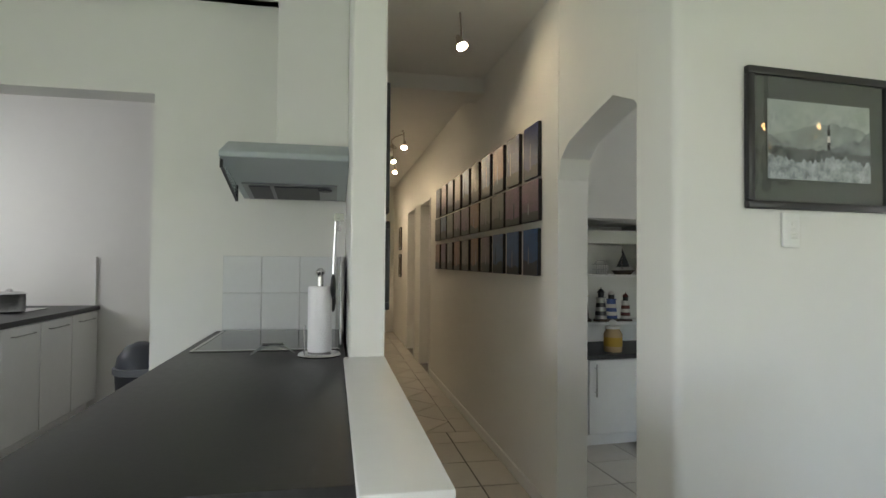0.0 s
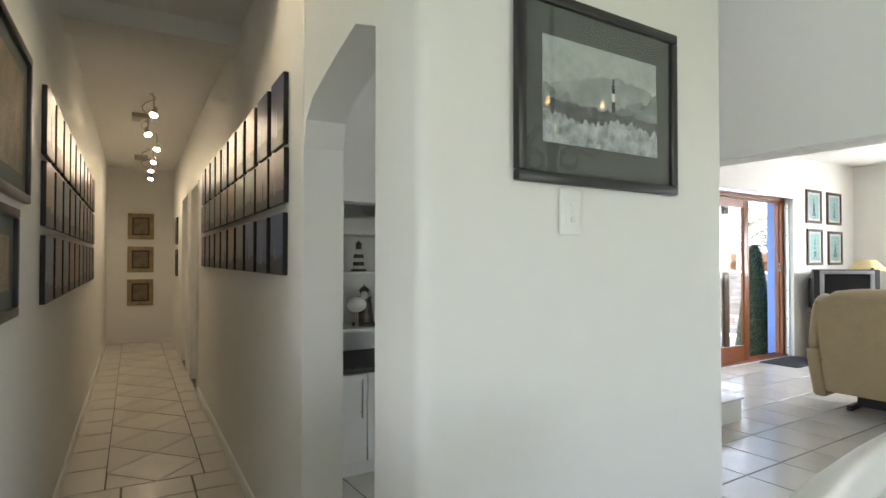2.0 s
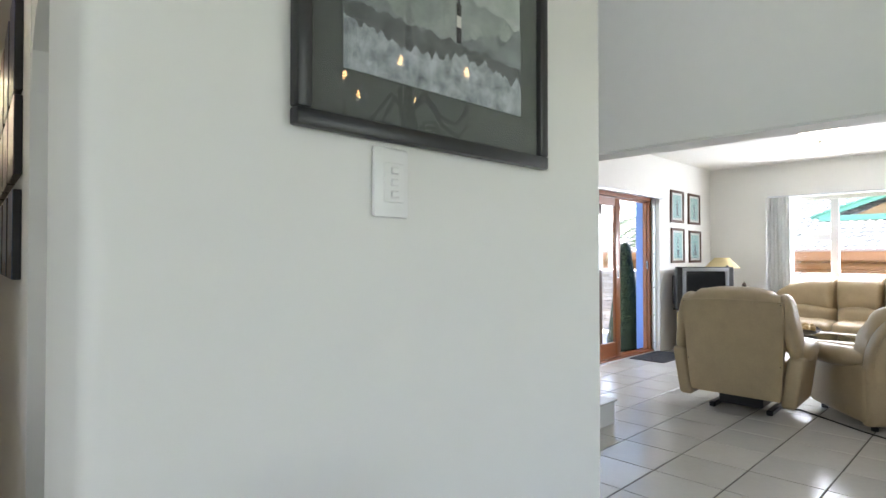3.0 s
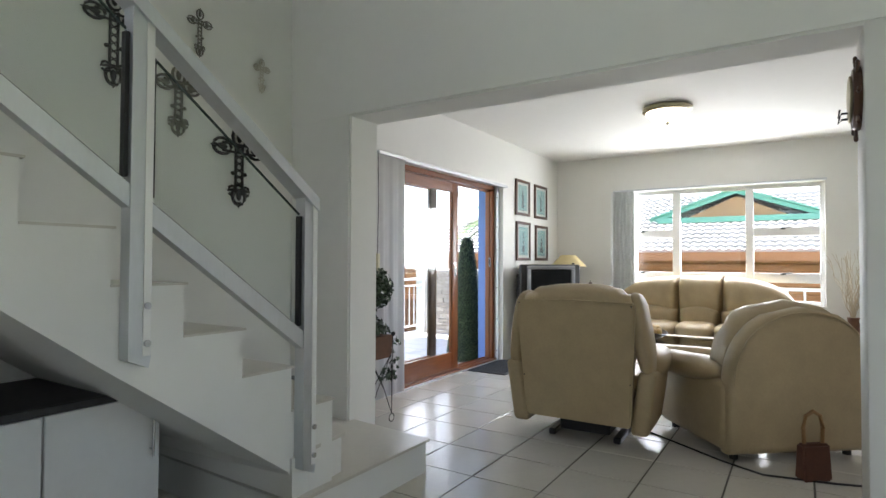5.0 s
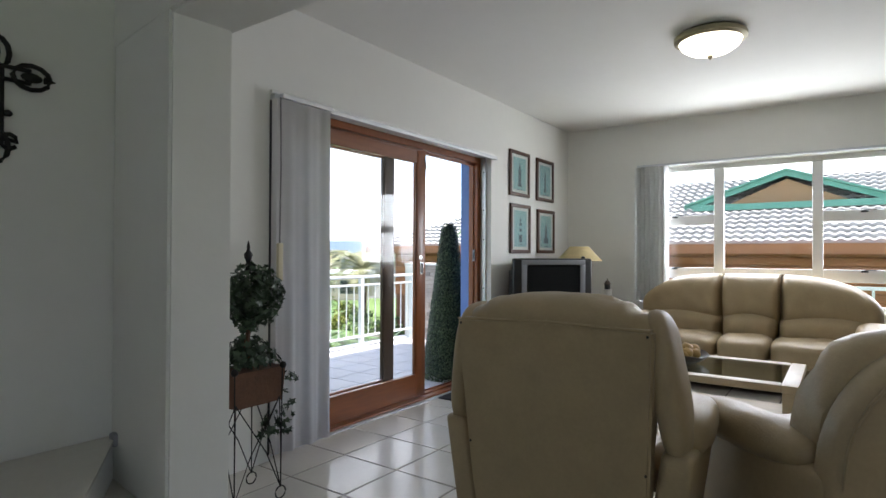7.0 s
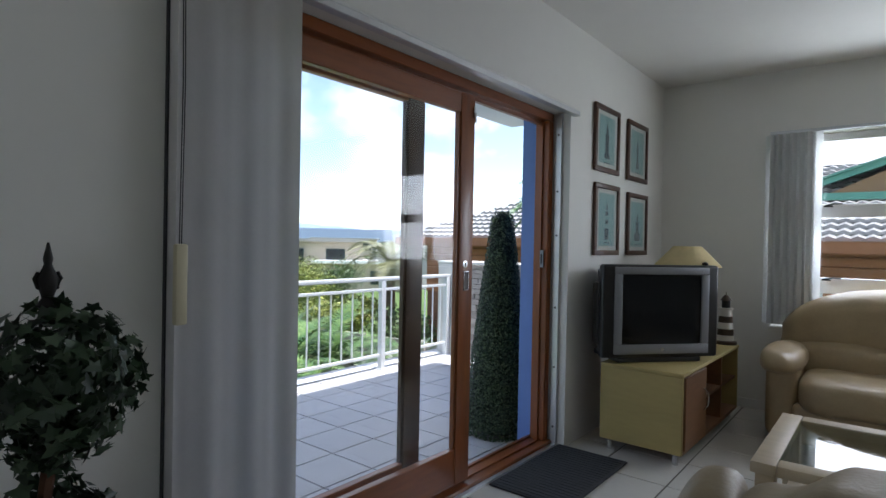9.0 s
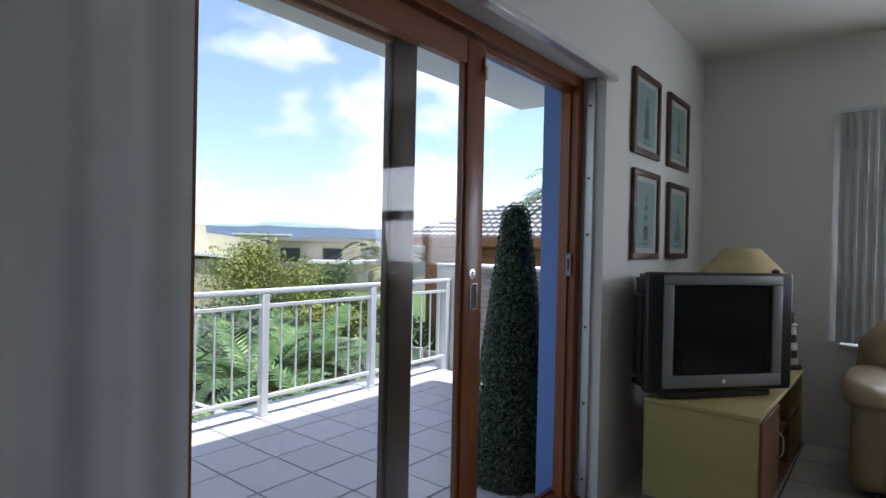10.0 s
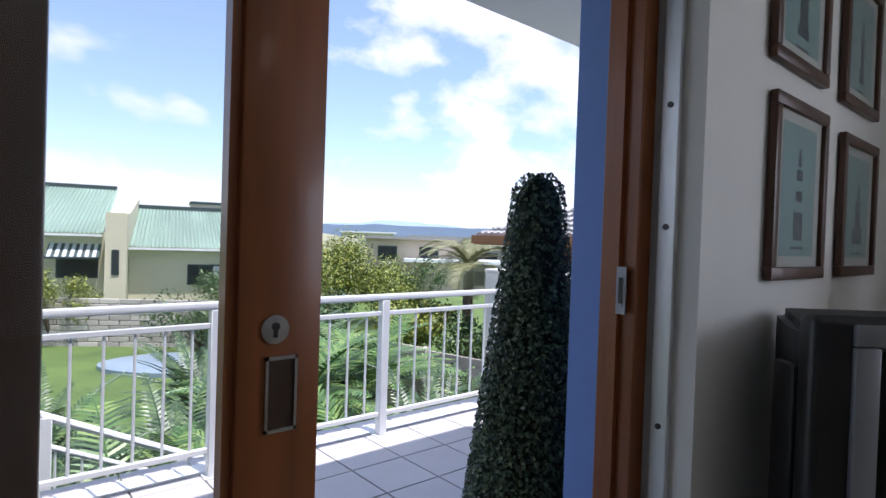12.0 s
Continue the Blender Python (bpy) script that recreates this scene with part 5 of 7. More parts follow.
for z in (0.004, 0.04, 0.08):
    part("hoop", tube(nb(), [(-0.05, -0.03, z), (0.05, -0.03, z), (0.05, 0.03, z), (-0.05, 0.03, z), (-0.05, -0.03, z)], 0.003, 5), STEEL, bas)
for k in range(6):
    part("wire", tube(nb(), [(-0.05 + 0.02 * k, -0.031, 0.004), (-0.05 + 0.02 * k, -0.031, 0.08)], 0.002, 5), STEEL, bas)
part("handle", tube(nb(), [(-0.05, 0, 0.08), (-0.03, 0, 0.11), (0.03, 0, 0.11), (0.05, 0, 0.08)], 0.003, 5), STEEL, bas)
gull = thing("gull_ornament", "white seagull ornament standing on the shelf", "ornament", pose(2.19, 3.93, 0.845))
bm = nb()
ball(bm, (0, 0, 0.15), (0.07, 0.035, 0.05), 14), ball(bm, (0.055, 0, 0.21), (0.028, 0.024, 0.028), 12)
part("body", bm, WHITEP, gull)
part("beak", cyl(nb(), (0.075, 0, 0.208), (0.115, 0, 0.202), 0.008, 0.001, 8), TASSEL, gull)
for y in (-0.015, 0.015):
    part("leg", cyl(nb(), (0, y, 0.0), (0, y, 0.11), 0.004, seg=6), TASSEL, gull)
jar = thing("candle_jar", "yellow jar candle with a glass lid on the counter", "candle", Matrix.Translation((2.36, 3.68, 0.655)) @ Matrix.Scale(1.2, 4))
WAX = mat("yellow_wax", (0.50, 0.36, 0.20), 0.25, var=0.1, scale=10)
part("jar", lathe(nb(), [(0.05, 0), (0.055, 0.01), (0.055, 0.11), (0.042, 0.13), (0.042, 0.14)], seg=20), WAX, jar)
part("label", lathe(nb(), [(0.0562, 0.035), (0.0562, 0.09)], seg=20), mat("ochre_label", (0.45, 0.28, 0.03), 0.6), jar, "ochre paper label")
part("lid", lathe(nb(), [(0.046, 0.14), (0.046, 0.155), (0.02, 0.16), (0.024, 0.185), (0.008, 0.195)], seg=18), WHITEP, jar, "pale glass lid")
# ---- framed lighthouse print and switch ----
def storm(t, y):
    # misty hills, a dark headland, breakers and a small striped tower
    def band(z0, top, seed, material, depth, name, amp=0.012, freq=26):
        bm = nb()
        n = 90
        lo, hi = [], []
        for k in range(n + 1):
            x = -0.223 + 0.446 * k / n
            z = top(x) + amp * noise.fractal(Vector((x * freq, seed, 0)), 1.0, 2.0, 4)
            lo.append(bm.verts.new((x, y - depth, z0))), hi.append(bm.verts.new((x, y - depth, max(z0 + 0.001, z))))
        for k in range(n):
            bm.faces.new((lo[k], lo[k + 1], hi[k + 1], hi[k]))
        part(name, bm, material, t, smooth=0)
    band(-0.135, lambda x: 0.035 + 0.03 * math.sin(9 * x + 1.0), 2.0, mat("misty_hills", (0.26, 0.30, 0.29), 0.7, var=0.35, scale=18, hue=(0.42, 0.46, 0.44)), 0.0002, "painted_hills")
    band(-0.135, lambda x: 0.0 + 0.035 * math.sin(11 * x - 1.2), 6.0, mat("storm_sea", (0.17, 0.20, 0.20), 0.7, var=0.4, scale=30, hue=(0.32, 0.36, 0.36)), 0.0005, "painted_waves", 0.018)
    band(-0.135, lambda x: -0.03 - 0.03 * x, 5.0, mat("dark_rock", (0.085, 0.09, 0.09), 0.7, var=0.5, scale=34, hue=(0.20, 0.22, 0.22)), 0.0008, "painted_rocks", 0.012, 40)
    band(-0.135, lambda x: -0.062 + 0.01 * math.sin(20 * x), 9.0, mat("white_surf", (0.26, 0.31, 0.35), 0.7, var=0.6, scale=40, hue=(0.62, 0.67, 0.70)), 0.0011, "painted_surf", 0.022, 50)
    for w, a, b, m in ((0.0065, -0.03, 0.0, BLACKF), (0.006, 0.0, 0.022, WHITEP), (0.0055, 0.022, 0.04, BLACKF), (0.0075, 0.04, 0.044, BLACKF), (0.0035, 0.044, 0.062, DARKG)):
        part("painted_tower", box(nb(), 0.035 - w, 0.035 + w, y - 0.002, y - 0.0015, a, b), m, t)


STORM = mat("storm_sky", (0.36, 0.42, 0.40), 0.7, var=0.2, scale=7, hue=(0.55, 0.60, 0.57))
GREYM = mat("grey_green_mount", (0.085, 0.095, 0.085), 0.8, var=0.06, scale=8)
framed("framed_print", "large stormy lighthouse print in a black frame", 0.618, 0.478, pose(1.843, 1.543, 1.727), BLACKF, 0.027, GREYM, (0.06, 0.077), STORM, 0.024, "", True, storm)
sw = thing("light_switch", "white three-gang light switch below the print", "switch", pose(1.722, 1.543, 1.42))
part("plate", box(nb(), -0.037, 0.037, -0.009, 0.0, -0.059, 0.059, 0.004, 2), GLOSSW, sw)
part("insert", box(nb(), -0.020, 0.026, -0.012, -0.008, -0.034, 0.034, 0.002, 1), GLOSSW, sw)
for z in (-0.02, 0.0, 0.02):
    part("rocker", box(nb(), -0.006, 0.010, -0.017, -0.011, z - 0.006, z + 0.006, 0.002, 1), GLOSSW, sw)
sp = thing("wall_plate", "white switch plate on the low wall", "switch", HALL)
part("plate", box(nb(), 0.49, 0.498, 1.86, 1.94, 0.70, 0.82, 0.003, 1), GLOSSW, sp)

# ---- passage ----
ARTS = [mat("canvas_" + n, a, 0.3, var=0.45, scale=9, hue=b, stretch=(1, 1, 2), bump=0.08, bscale=160) for n, a, b in (
    ("dusk_blue", (0.02, 0.035, 0.13), (0.06, 0.08, 0.22)), ("violet", (0.07, 0.03, 0.10), (0.16, 0.07, 0.16)), ("slate", (0.05, 0.06, 0.08), (0.13, 0.14, 0.15)),
    ("sunset", (0.12, 0.035, 0.03), (0.22, 0.09, 0.05)), ("deep_blue", (0.012, 0.05, 0.17), (0.03, 0.12, 0.30)), ("mauve", (0.09, 0.065, 0.09), (0.16, 0.12, 0.13)))]
rnd = random.Random(17)


PALET = mat("pale_painted_tower", (0.26, 0.27, 0.31), 0.4, var=0.3, scale=30)
SHORE = mat("painted_shore", (0.035, 0.04, 0.055), 0.4, var=0.5, scale=30)


def canvas(y, z, h, w, side, art):
    """A block-mounted canvas on the passage wall; side: 1 looks to -x, -1 to +x."""
    x = 1.40 if side == 1 else 0.49
    t = thing("canvas_print", "unframed block canvas of a lighthouse at sea on the passage wall", "picture", HALL, "passage canvases")

    def slab(d0, d1, y0, y1, z0, z1, r=0.0):
        a, b = sorted((x - side * d0, x - side * d1))
        return box(nb(), a, b, y0, y1, z0, z1, r, 1)
    part("block", slab(0.001, 0.021, y - w / 2, y + w / 2, z - h / 2, z + h / 2, 0.002), BLACKF, t)
    part("image", slab(0.0212, 0.0222, y - w / 2 + 0.001, y + w / 2 - 0.001, z - h / 2 + 0.001, z + h / 2 - 0.001), art, t)
    dy, foot, tall = rnd.uniform(-0.05, 0.05), z - h * rnd.uniform(0.22, 0.36), h * rnd.uniform(0.22, 0.42)
    tw = prism(nb(), [(y + dy - 0.009, foot), (y + dy + 0.009, foot), (y + dy + 0.006, foot + tall), (y + dy + 0.003, foot + tall * 1.18), (y + dy - 0.003, foot + tall * 1.18), (y + dy - 0.006, foot + tall)], "x", *sorted((x - side * 0.0224, x - side * 0.0229)))
    part("painted_tower", tw, PALET if rnd.random() < 0.6 else INK, t)
    n, tops = 14, []
    seed = rnd.uniform(0, 50)
    for k in range(n + 1):
        yy = y - w / 2 + 0.002 + (w - 0.004) * k / n
        tops.append((yy, foot + 0.012 + h * 0.10 * noise.fractal(Vector((yy * 9, seed, 0)), 1.0, 2.0, 3)))
    part("painted_shore", prism(nb(), [(y - w / 2 + 0.002, z - h * 0.495)] + tops + [(y + w / 2 - 0.002, z - h * 0.495)], "x", *sorted((x - side * 0.0223, x - side * 0.0227))), SHORE, t, smooth=0)


for k in range(10):
    y = 2.925 + k * 0.318
    for r, (z, h, w) in enumerate(((1.925, 0.30, 0.235), (1.645, 0.228, 0.275), (1.36, 0.26, 0.235))):
        canvas(y + (0.01 if r == 1 else 0), z, h, w, 1, ARTS[4 if (r == 2 and k < 3) else (0 if (r == 0 and k < 2) else (1 if (r == 1 and k == 0) else rnd.randrange(6)))])
for k in range(10):
    for z, h in ((1.90, 0.30), (1.58, 0.28), (1.25, 0.30)):
        canvas(3.55 + k * 0.36, z, h, 0.28, -1, ARTS[rnd.randrange(6)])
SEPIA = mat("sepia_print", (0.10, 0.075, 0.05), 0.6, var=0.5, scale=9, hue=(0.26, 0.20, 0.12))
for y, z, w, h in ((2.58, 1.76, 0.80, 0.53), (2.45, 1.285, 0.62, 0.35)):
    framed("framed_picture", "wide dark picture in a black frame on the passage wall", w, h, HALL @ pose(0.49, y, z, 0, 0, 90), BLACKF, 0.03, GREYM, (0.07, 0.06), SEPIA, 0.025, "passage frames", False)
GILT = mat("worn_gilt_frame", (0.30, 0.23, 0.12), 0.55, metal=0.2, var=0.4, scale=20, bump=0.4, bscale=60)
for z in (1.80, 1.285, 0.775):
    framed("framed_picture", "small dark picture in a wide carved gilt frame", 0.36, 0.40, HALL @ pose(0.95, 10.398, z), GILT, 0.06, BLACKF, (0.022, 0.022), SEPIA, 0.035, "end wall pictures", False)
for z in (1.69, 1.24):
    framed("framed_picture", "narrow picture in a thin black frame near the passage end", 0.30, 0.38, HALL @ pose(1.40, 9.3, z, 0, 0, -90), BLACKF, 0.02, MOUNT, (0.03, 0.03), SEPIA, 0.02, "passage frames", False)

HOT = glowing("halogen_bulb", (1.0, 0.82, 0.55), 30.0)
NICKEL = mat("satin_nickel", (0.42, 0.38, 0.33), 0.35, metal=0.9, var=0.1)
for hx, yy, heads in ((0.93, 2.95, ((0.05, 0.0),)), (0.92, 5.95, ((0.06, -0.40), (0.035, 0.42), (0.137, 1.19))), (0.95, 8.06, ((0.10, 0.0), (0.095, 0.79), (0.11, 1.6)))):
    ceil_z = 2.745 if len(heads) == 1 else 2.70
    tl = thing("track_light", "ceiling spotlight bar with lit halogen heads", "ceiling light", HALL @ pose(hx, yy, ceil_z), "passage spotlights")
    if len(heads) > 1:
        mid = heads[1][1]
        part("base", box(nb(), -0.10, 0.06, mid + 0.20, mid + 0.42, -0.045, -0.0, 0.008, 2), NICKEL, tl)
        line = [(0.03 + 0.05 * math.sin(k * 0.9), heads[0][1] - 0.05 + (heads[-1][1] - heads[0][1] + 0.1) * k / 16, -0.07 - 0.015 * math.cos(k * 0.9)) for k in range(17)]
        part("bar", tube(nb(), line, 0.006, 7), NICKEL, tl, "wavy nickel bar")
    for sx, hy in heads:
        part("stem", tube(nb(), [(sx - 0.01, hy + 0.02, 0.0 if len(heads) == 1 else -0.06), (sx, hy + 0.01, -0.12), (sx, hy, -0.19)], 0.006, 7), NICKEL, tl)
        shell = lathe(nb(), [(0.010, 0.075), (0.016, 0.06), (0.022, 0.03), (0.034, -0.012), (0.031, -0.013), (0.018, 0.015)], seg=16)
        tilt = pose(sx, hy, -0.235, -28, 14 if sx > 0.05 else -14)
        bmesh.ops.transform(shell, matrix=tilt, verts=shell.verts)
        hd = part("spot_head", shell, NICKEL, tl)
        glow = ball(nb(), (0, 0, -0.006), (0.026, 0.026, 0.011), 12)
        bmesh.ops.transform(glow, matrix=tilt, verts=glow.verts)
        part("bulb", glow, HOT, hd, "lit halogen bulb")

# ---- kitchen ----
wt = solid("worktop", box(nb(), -0.315, 0.350, 0.90, 3.118, 0.885, 0.922, 0.004, 2), COUNTER, "charcoal laminate kitchen worktop", "worktop", HALL)
bc = thing("base_cabinet", "white kitchen base cabinets below the worktop", "cabinet", HALL, "kitchen cabinets")
part("carcass", box(nb(), -0.23, 0.33, 0.93, 3.11, 0.1, 0.884), GLOSSW, bc)
part("plinth", box(nb(), -0.19, 0.33, 0.95, 3.11, 0.0, 0.1), GLOSSW, bc)
for k in range(4):
    d = part("cabinet_door", box(nb(), -0.25, -0.231, 0.94 + k * 0.543, 1.475 + k * 0.543, 0.11, 0.87, 0.003, 1), GLOSSW, bc)
    part("handle", tube(nb(), [(-0.25, 1.40 + k * 0.543, 0.6), (-0.28, 1.40 + k * 0.543, 0.62), (-0.28, 1.40 + k * 0.543, 0.78), (-0.25, 1.40 + k * 0.543, 0.8)], 0.005, 6), STEEL, d)
HOB = mat("black_hob_glass", (0.02, 0.022, 0.025), 0.06, var=0.1)
hb = thing("hob", "black ceramic glass hob set in the worktop", "hob", HALL)
part("glass_plate", box(nb(), -0.255, 0.325, 2.375, 3.05, 0.923, 0.930, 0.002, 1), HOB, hb)
part("steel_edge", box(nb(), -0.256, 0.326, 2.360, 2.374, 0.9225, 0.932, 0.002, 1), STEEL, hb), part("steel_edge", box(nb(), -0.270, -0.256, 2.360, 3.06, 0.9225, 0.932, 0.002, 1), STEEL, hb)
GTILE = mat("white_wall_tile", (0.74, 0.75, 0.75), 0.16, var=0.03, scale=4, piece=0.03)
wtile = mesh_of("tile", box(nb(), -0.0985, 0.0985, -0.004, 0.004, -0.0985, 0.0985, 0.002, 1), GTILE, 0)
splash = tagged(new("splashback"), "white glazed wall tiles behind the hob", "", "", "structure")
splash.matrix_world = HALL
part("grout", box(nb(), -0.285, 0.334, 3.114, 3.119, 0.923, 1.325), mat("pale_grout", (0.55, 0.55, 0.54), 0.9), splash)
pieces("tile", splash, wtile, [pose(-0.185 + 0.2 * i, 3.112, 1.025 + 0.2 * j) for i in range(3) for j in range(2)])
# tiles on the column's flank
pieces("tile", splash, wtile, [pose(0.332, 3.0 - 0.2 * i, 1.025 + 0.2 * j, 0, 0, 90) for i in range(3) for j in range(2)])

HOODM = mat("silver_grey_enamel", (0.40, 0.45, 0.47), 0.35, metal=0.3, var=0.04, scale=5)
hood = thing("cooker_hood", "silver grey cooker hood with a lit visor over the hob", "cooker hood", HALL)
bm = nb()
prism(bm, [(3.11, 1.85), (2.62, 1.845), (2.42, 1.765), (2.42, 1.738), (2.66, 1.705), (3.11, 1.635)], "x", -0.185, 0.358)
bmesh.ops.bevel(bm, geom=list(bm.edges), offset=0.004, segments=1, affect="EDGES")
part("canopy", bm, HOODM, hood)
bm = nb()
prism(bm, [(3.08, 1.6385), (2.80, 1.6815), (2.80, 1.6765), (3.08, 1.6325)], "x", -0.15, 0.31)
part("underside", bm, SILVER, hood, "grey underside plate")
for a, b in ((-0.12, -0.02), (0.0, 0.22)):
    part("filter", prism(nb(), [(3.05, 1.637), (2.83, 1.671), (2.83, 1.6665), (3.05, 1.6315)], "x", a, b), DARKG, hood, "dark mesh grease filter")
vg = part("visor", prism(nb(), [(2.46, 1.735), (2.86, 1.675), (2.86, 1.60), (2.46, 1.705)], "x", -0.183, -0.178), pane_glass("visor_glass", (0.72, 0.78, 0.78)), hood, "grey glass side visor", smooth=0)
part("visor_rim", prism(nb(), [(2.46, 1.708), (2.86, 1.603), (2.86, 1.596), (2.46, 1.700)], "x", -0.186, -0.175), DARKG, vg)
for y0, z0, z1 in ((2.458, 1.698, 1.738), (2.856, 1.594, 1.676)):
    part("visor_clip", box(nb(), -0.187, -0.174, y0, y0 + 0.008, z0, z1), BLACKP, vg)
part("lamp_cover", cyl(nb(), (0.25, 2.86, 1.664), (0.25, 2.86, 1.655), 0.035), DARKG, hood)

tw = thing("kitchen_roll", "white kitchen roll on a steel stand", "kitchen roll", HALL @ pose(0.246, 2.235, 0.922))
PAPER = mat("kitchen_paper", (0.80, 0.80, 0.82), 0.95, var=0.03, scale=20, bump=0.3, bscale=160)
part("base", lathe(nb(), [(0.082, 0), (0.085, 0.006), (0.078, 0.013), (0.012, 0.016)], seg=28), STEEL, tw)
part("roll", lathe(nb(), [(0.02, 0.018), (0.045, 0.018), (0.047, 0.025), (0.047, 0.27), (0.045, 0.276), (0.02, 0.276)], seg=28), PAPER, tw, "white paper roll")
part("rod", lathe(nb(), [(0.012, 0.275), (0.012, 0.315), (0.009, 0.318), (0.018, 0.33), (0.018, 0.34), (0.006, 0.35)], seg=14), STEEL, tw)
part("side_arm", tube(nb(), [(-0.06, 0.02, 0.01), (-0.062, 0.02, 0.10), (-0.058, 0.02, 0.12)], 0.004, 6), STEEL, tw)
spn = thing("spoon_rest", "curved steel spoon rest on the worktop", "spoon rest", HALL @ pose(0.062, 2.285, 0.923, 0, 0, 8) @ Matrix.Scale(1.15, 4))
bm = nb()
n = 12
lo, hi = [], []
for k in range(n + 1):
    u = k / n
    x, z = -0.075 + 0.15 * u, 0.034 * math.sin(math.pi * u) + 0.002
    wd = 0.02 + 0.025 * math.sin(math.pi * u)
    lo.append(bm.verts.new((x, -wd, z))), hi.append(bm.verts.new((x, wd, z)))
for k in range(n):
    bm.faces.new((lo[k], lo[k + 1], hi[k + 1], hi[k]))
bmesh.ops.solidify(bm, geom=bm.faces, thickness=0.003)
part("dish", bm, SILVER, spn)
part("grip", box(nb(), -0.035, 0.035, -0.02, 0.02, 0.034, 0.037), BLACKP, spn)
ut = thing("utensil_rail", "steel rail hung with black kitchen utensils", "utensils", HALL)
part("rail", cyl(nb(), (0.312, 2.12, 1.47), (0.312, 2.9, 1.47), 0.006, seg=8), STEEL, ut)
for y in (2.14, 2.88):
    part("bracket", box(nb(), 0.30, 0.334, y - 0.012, y + 0.012, 1.455, 1.485), STEEL, ut)
for k, (y, L) in enumerate(((2.20, 0.30), (2.29, 0.36), (2.38, 0.32), (2.48, 0.34))):
    u = part("utensil", tube(nb(), [(0.305, y, 1.465), (0.300, y, 1.33), (0.298, y, 1.47 - L + 0.08)], 0.006, 6), STEEL, ut)
    bm = nb()
    ball(bm, (0.297, y, 1.47 - L + 0.03), (0.012, 0.034, 0.05), 10)
    part("head", bm, BLACKP, u, "black nylon utensil head")

# scullery beyond the opening
sc = thing("base_cabinet", "white scullery cabinets with slim handles", "cabinet", HALL, "kitchen cabinets")
part("carcass", box(nb(), -3.2, -1.72, 3.35, 5.29, 0.1, 0.862), GLOSSW, sc)
part("plinth", box(nb(), -3.2, -1.78, 3.35, 5.29, 0.0, 0.1), GLOSSW, sc)
for k in range(4):
    d = part("cabinet_door", box(nb(), -1.718, -1.70, 3.36 + k * 0.48, 3.83 + k * 0.48, 0.11, 0.855, 0.003, 1), GLOSSW, sc)
    part("handle", tube(nb(), [(-1.70, 3.46 + k * 0.48, 0.80), (-1.675, 3.48 + k * 0.48, 0.80), (-1.675, 3.72 + k * 0.48, 0.80), (-1.70, 3.74 + k * 0.48, 0.80)], 0.005, 6), STEEL, d)
solid("worktop", box(nb(), -3.2, -1.69, 3.34, 5.292, 0.863, 0.90, 0.003, 1), COUNTER, "charcoal laminate scullery worktop", "worktop", HALL)
sk = thing("sink", "steel sink with a mixer tap in the scullery worktop", "sink", HALL @ pose(-2.25, 4.75, 0.90))
part("rim", box(nb(), -0.42, 0.30, -0.22, 0.22, 0.0, 0.006, 0.002, 1), STEEL, sk)
part("tap", tube(nb(), [(-0.1, 0.24, 0), (-0.1, 0.24, 0.22), (-0.1, 0.20, 0.26), (-0.1, 0.12, 0.25)], 0.012, 8), CHROME, sk)
pot = thing("saucepan", "steel saucepan with a lid on the scullery worktop", "saucepan", HALL @ pose(-2.02, 4.55, 0.907))
part("body", lathe(nb(), [(0.09, 0), (0.10, 0.01), (0.10, 0.13), (0.104, 0.135)], seg=24), STEEL, pot)
part("lid", lathe(nb(), [(0.104, 0.136), (0.08, 0.15), (0.02, 0.158), (0.02, 0.17), (0.004, 0.175)], seg=24), STEEL, pot)
bm = nb()
box(bm, -1.735, -1.725, 5.28, 5.299, 0.9, 1.32)
setting("scullery_trim", bm, GLOSSW, "tile trim on the scullery wall", HALL)
bn = thing("pedal_bin", "dark grey swing-top bin standing by the scullery wall", "bin", HALL @ pose(-1.03, 4.25, 0))
BING = mat("dark_bin_plastic", (0.022, 0.024, 0.032), 0.5, var=0.1, scale=6)
part("body", lathe(nb(), [(0.13, 0), (0.135, 0.01), (0.165, 0.50), (0.16, 0.502)], seg=20), BING, bn)
part("collar", lathe(nb(), [(0.168, 0.50), (0.18, 0.505), (0.18, 0.545), (0.165, 0.55)], seg=20), mat("grey_bin_collar", (0.16, 0.17, 0.19), 0.45), bn, "grey plastic collar")
bm = lathe(nb(), [(0.165, 0.55), (0.15, 0.62), (0.10, 0.69), (0.03, 0.72)], seg=20)
part("hood", bm, mat("dark_bin_hood", (0.05, 0.055, 0.07), 0.4), bn)
part("flap", box(nb(), 0.04, 0.15, -0.10, 0.10, 0.56, 0.66, 0.02, 2), BLACKP, bn, "black swing flap")

# white dining chair
ch = thing("dining_chair", "white painted dining chair with a scrolled top rail", "chair", pose(1.63, 0.86, 0, 0, 0, 186))
CHW = mat("white_chair_paint", (0.76, 0.75, 0.71), 0.4, var=0.04, scale=6)
bm = nb()
tube(bm, [(-0.24, 0.02, 0.965), (-0.22, 0.0, 0.98), (-0.1, -0.01, 0.975), (0.1, -0.01, 0.975), (0.22, 0.0, 0.98), (0.24, 0.02, 0.965)], 0.032, 10)
part("top_rail", bm, CHW, ch)
for s in (-1, 1):
    part("back_post", tube(nb(), [(s * 0.2, 0.0, 0.97), (s * 0.19, 0.02, 0.7), (s * 0.19, 0.03, 0.45), (s * 0.2, -0.02, 0.0)], 0.02, 8), CHW, ch)
    part("leg", tube(nb(), [(s * 0.2, 0.43, 0.44), (s * 0.2, 0.44, 0.0)], 0.02, 8, 0.8), CHW, ch)
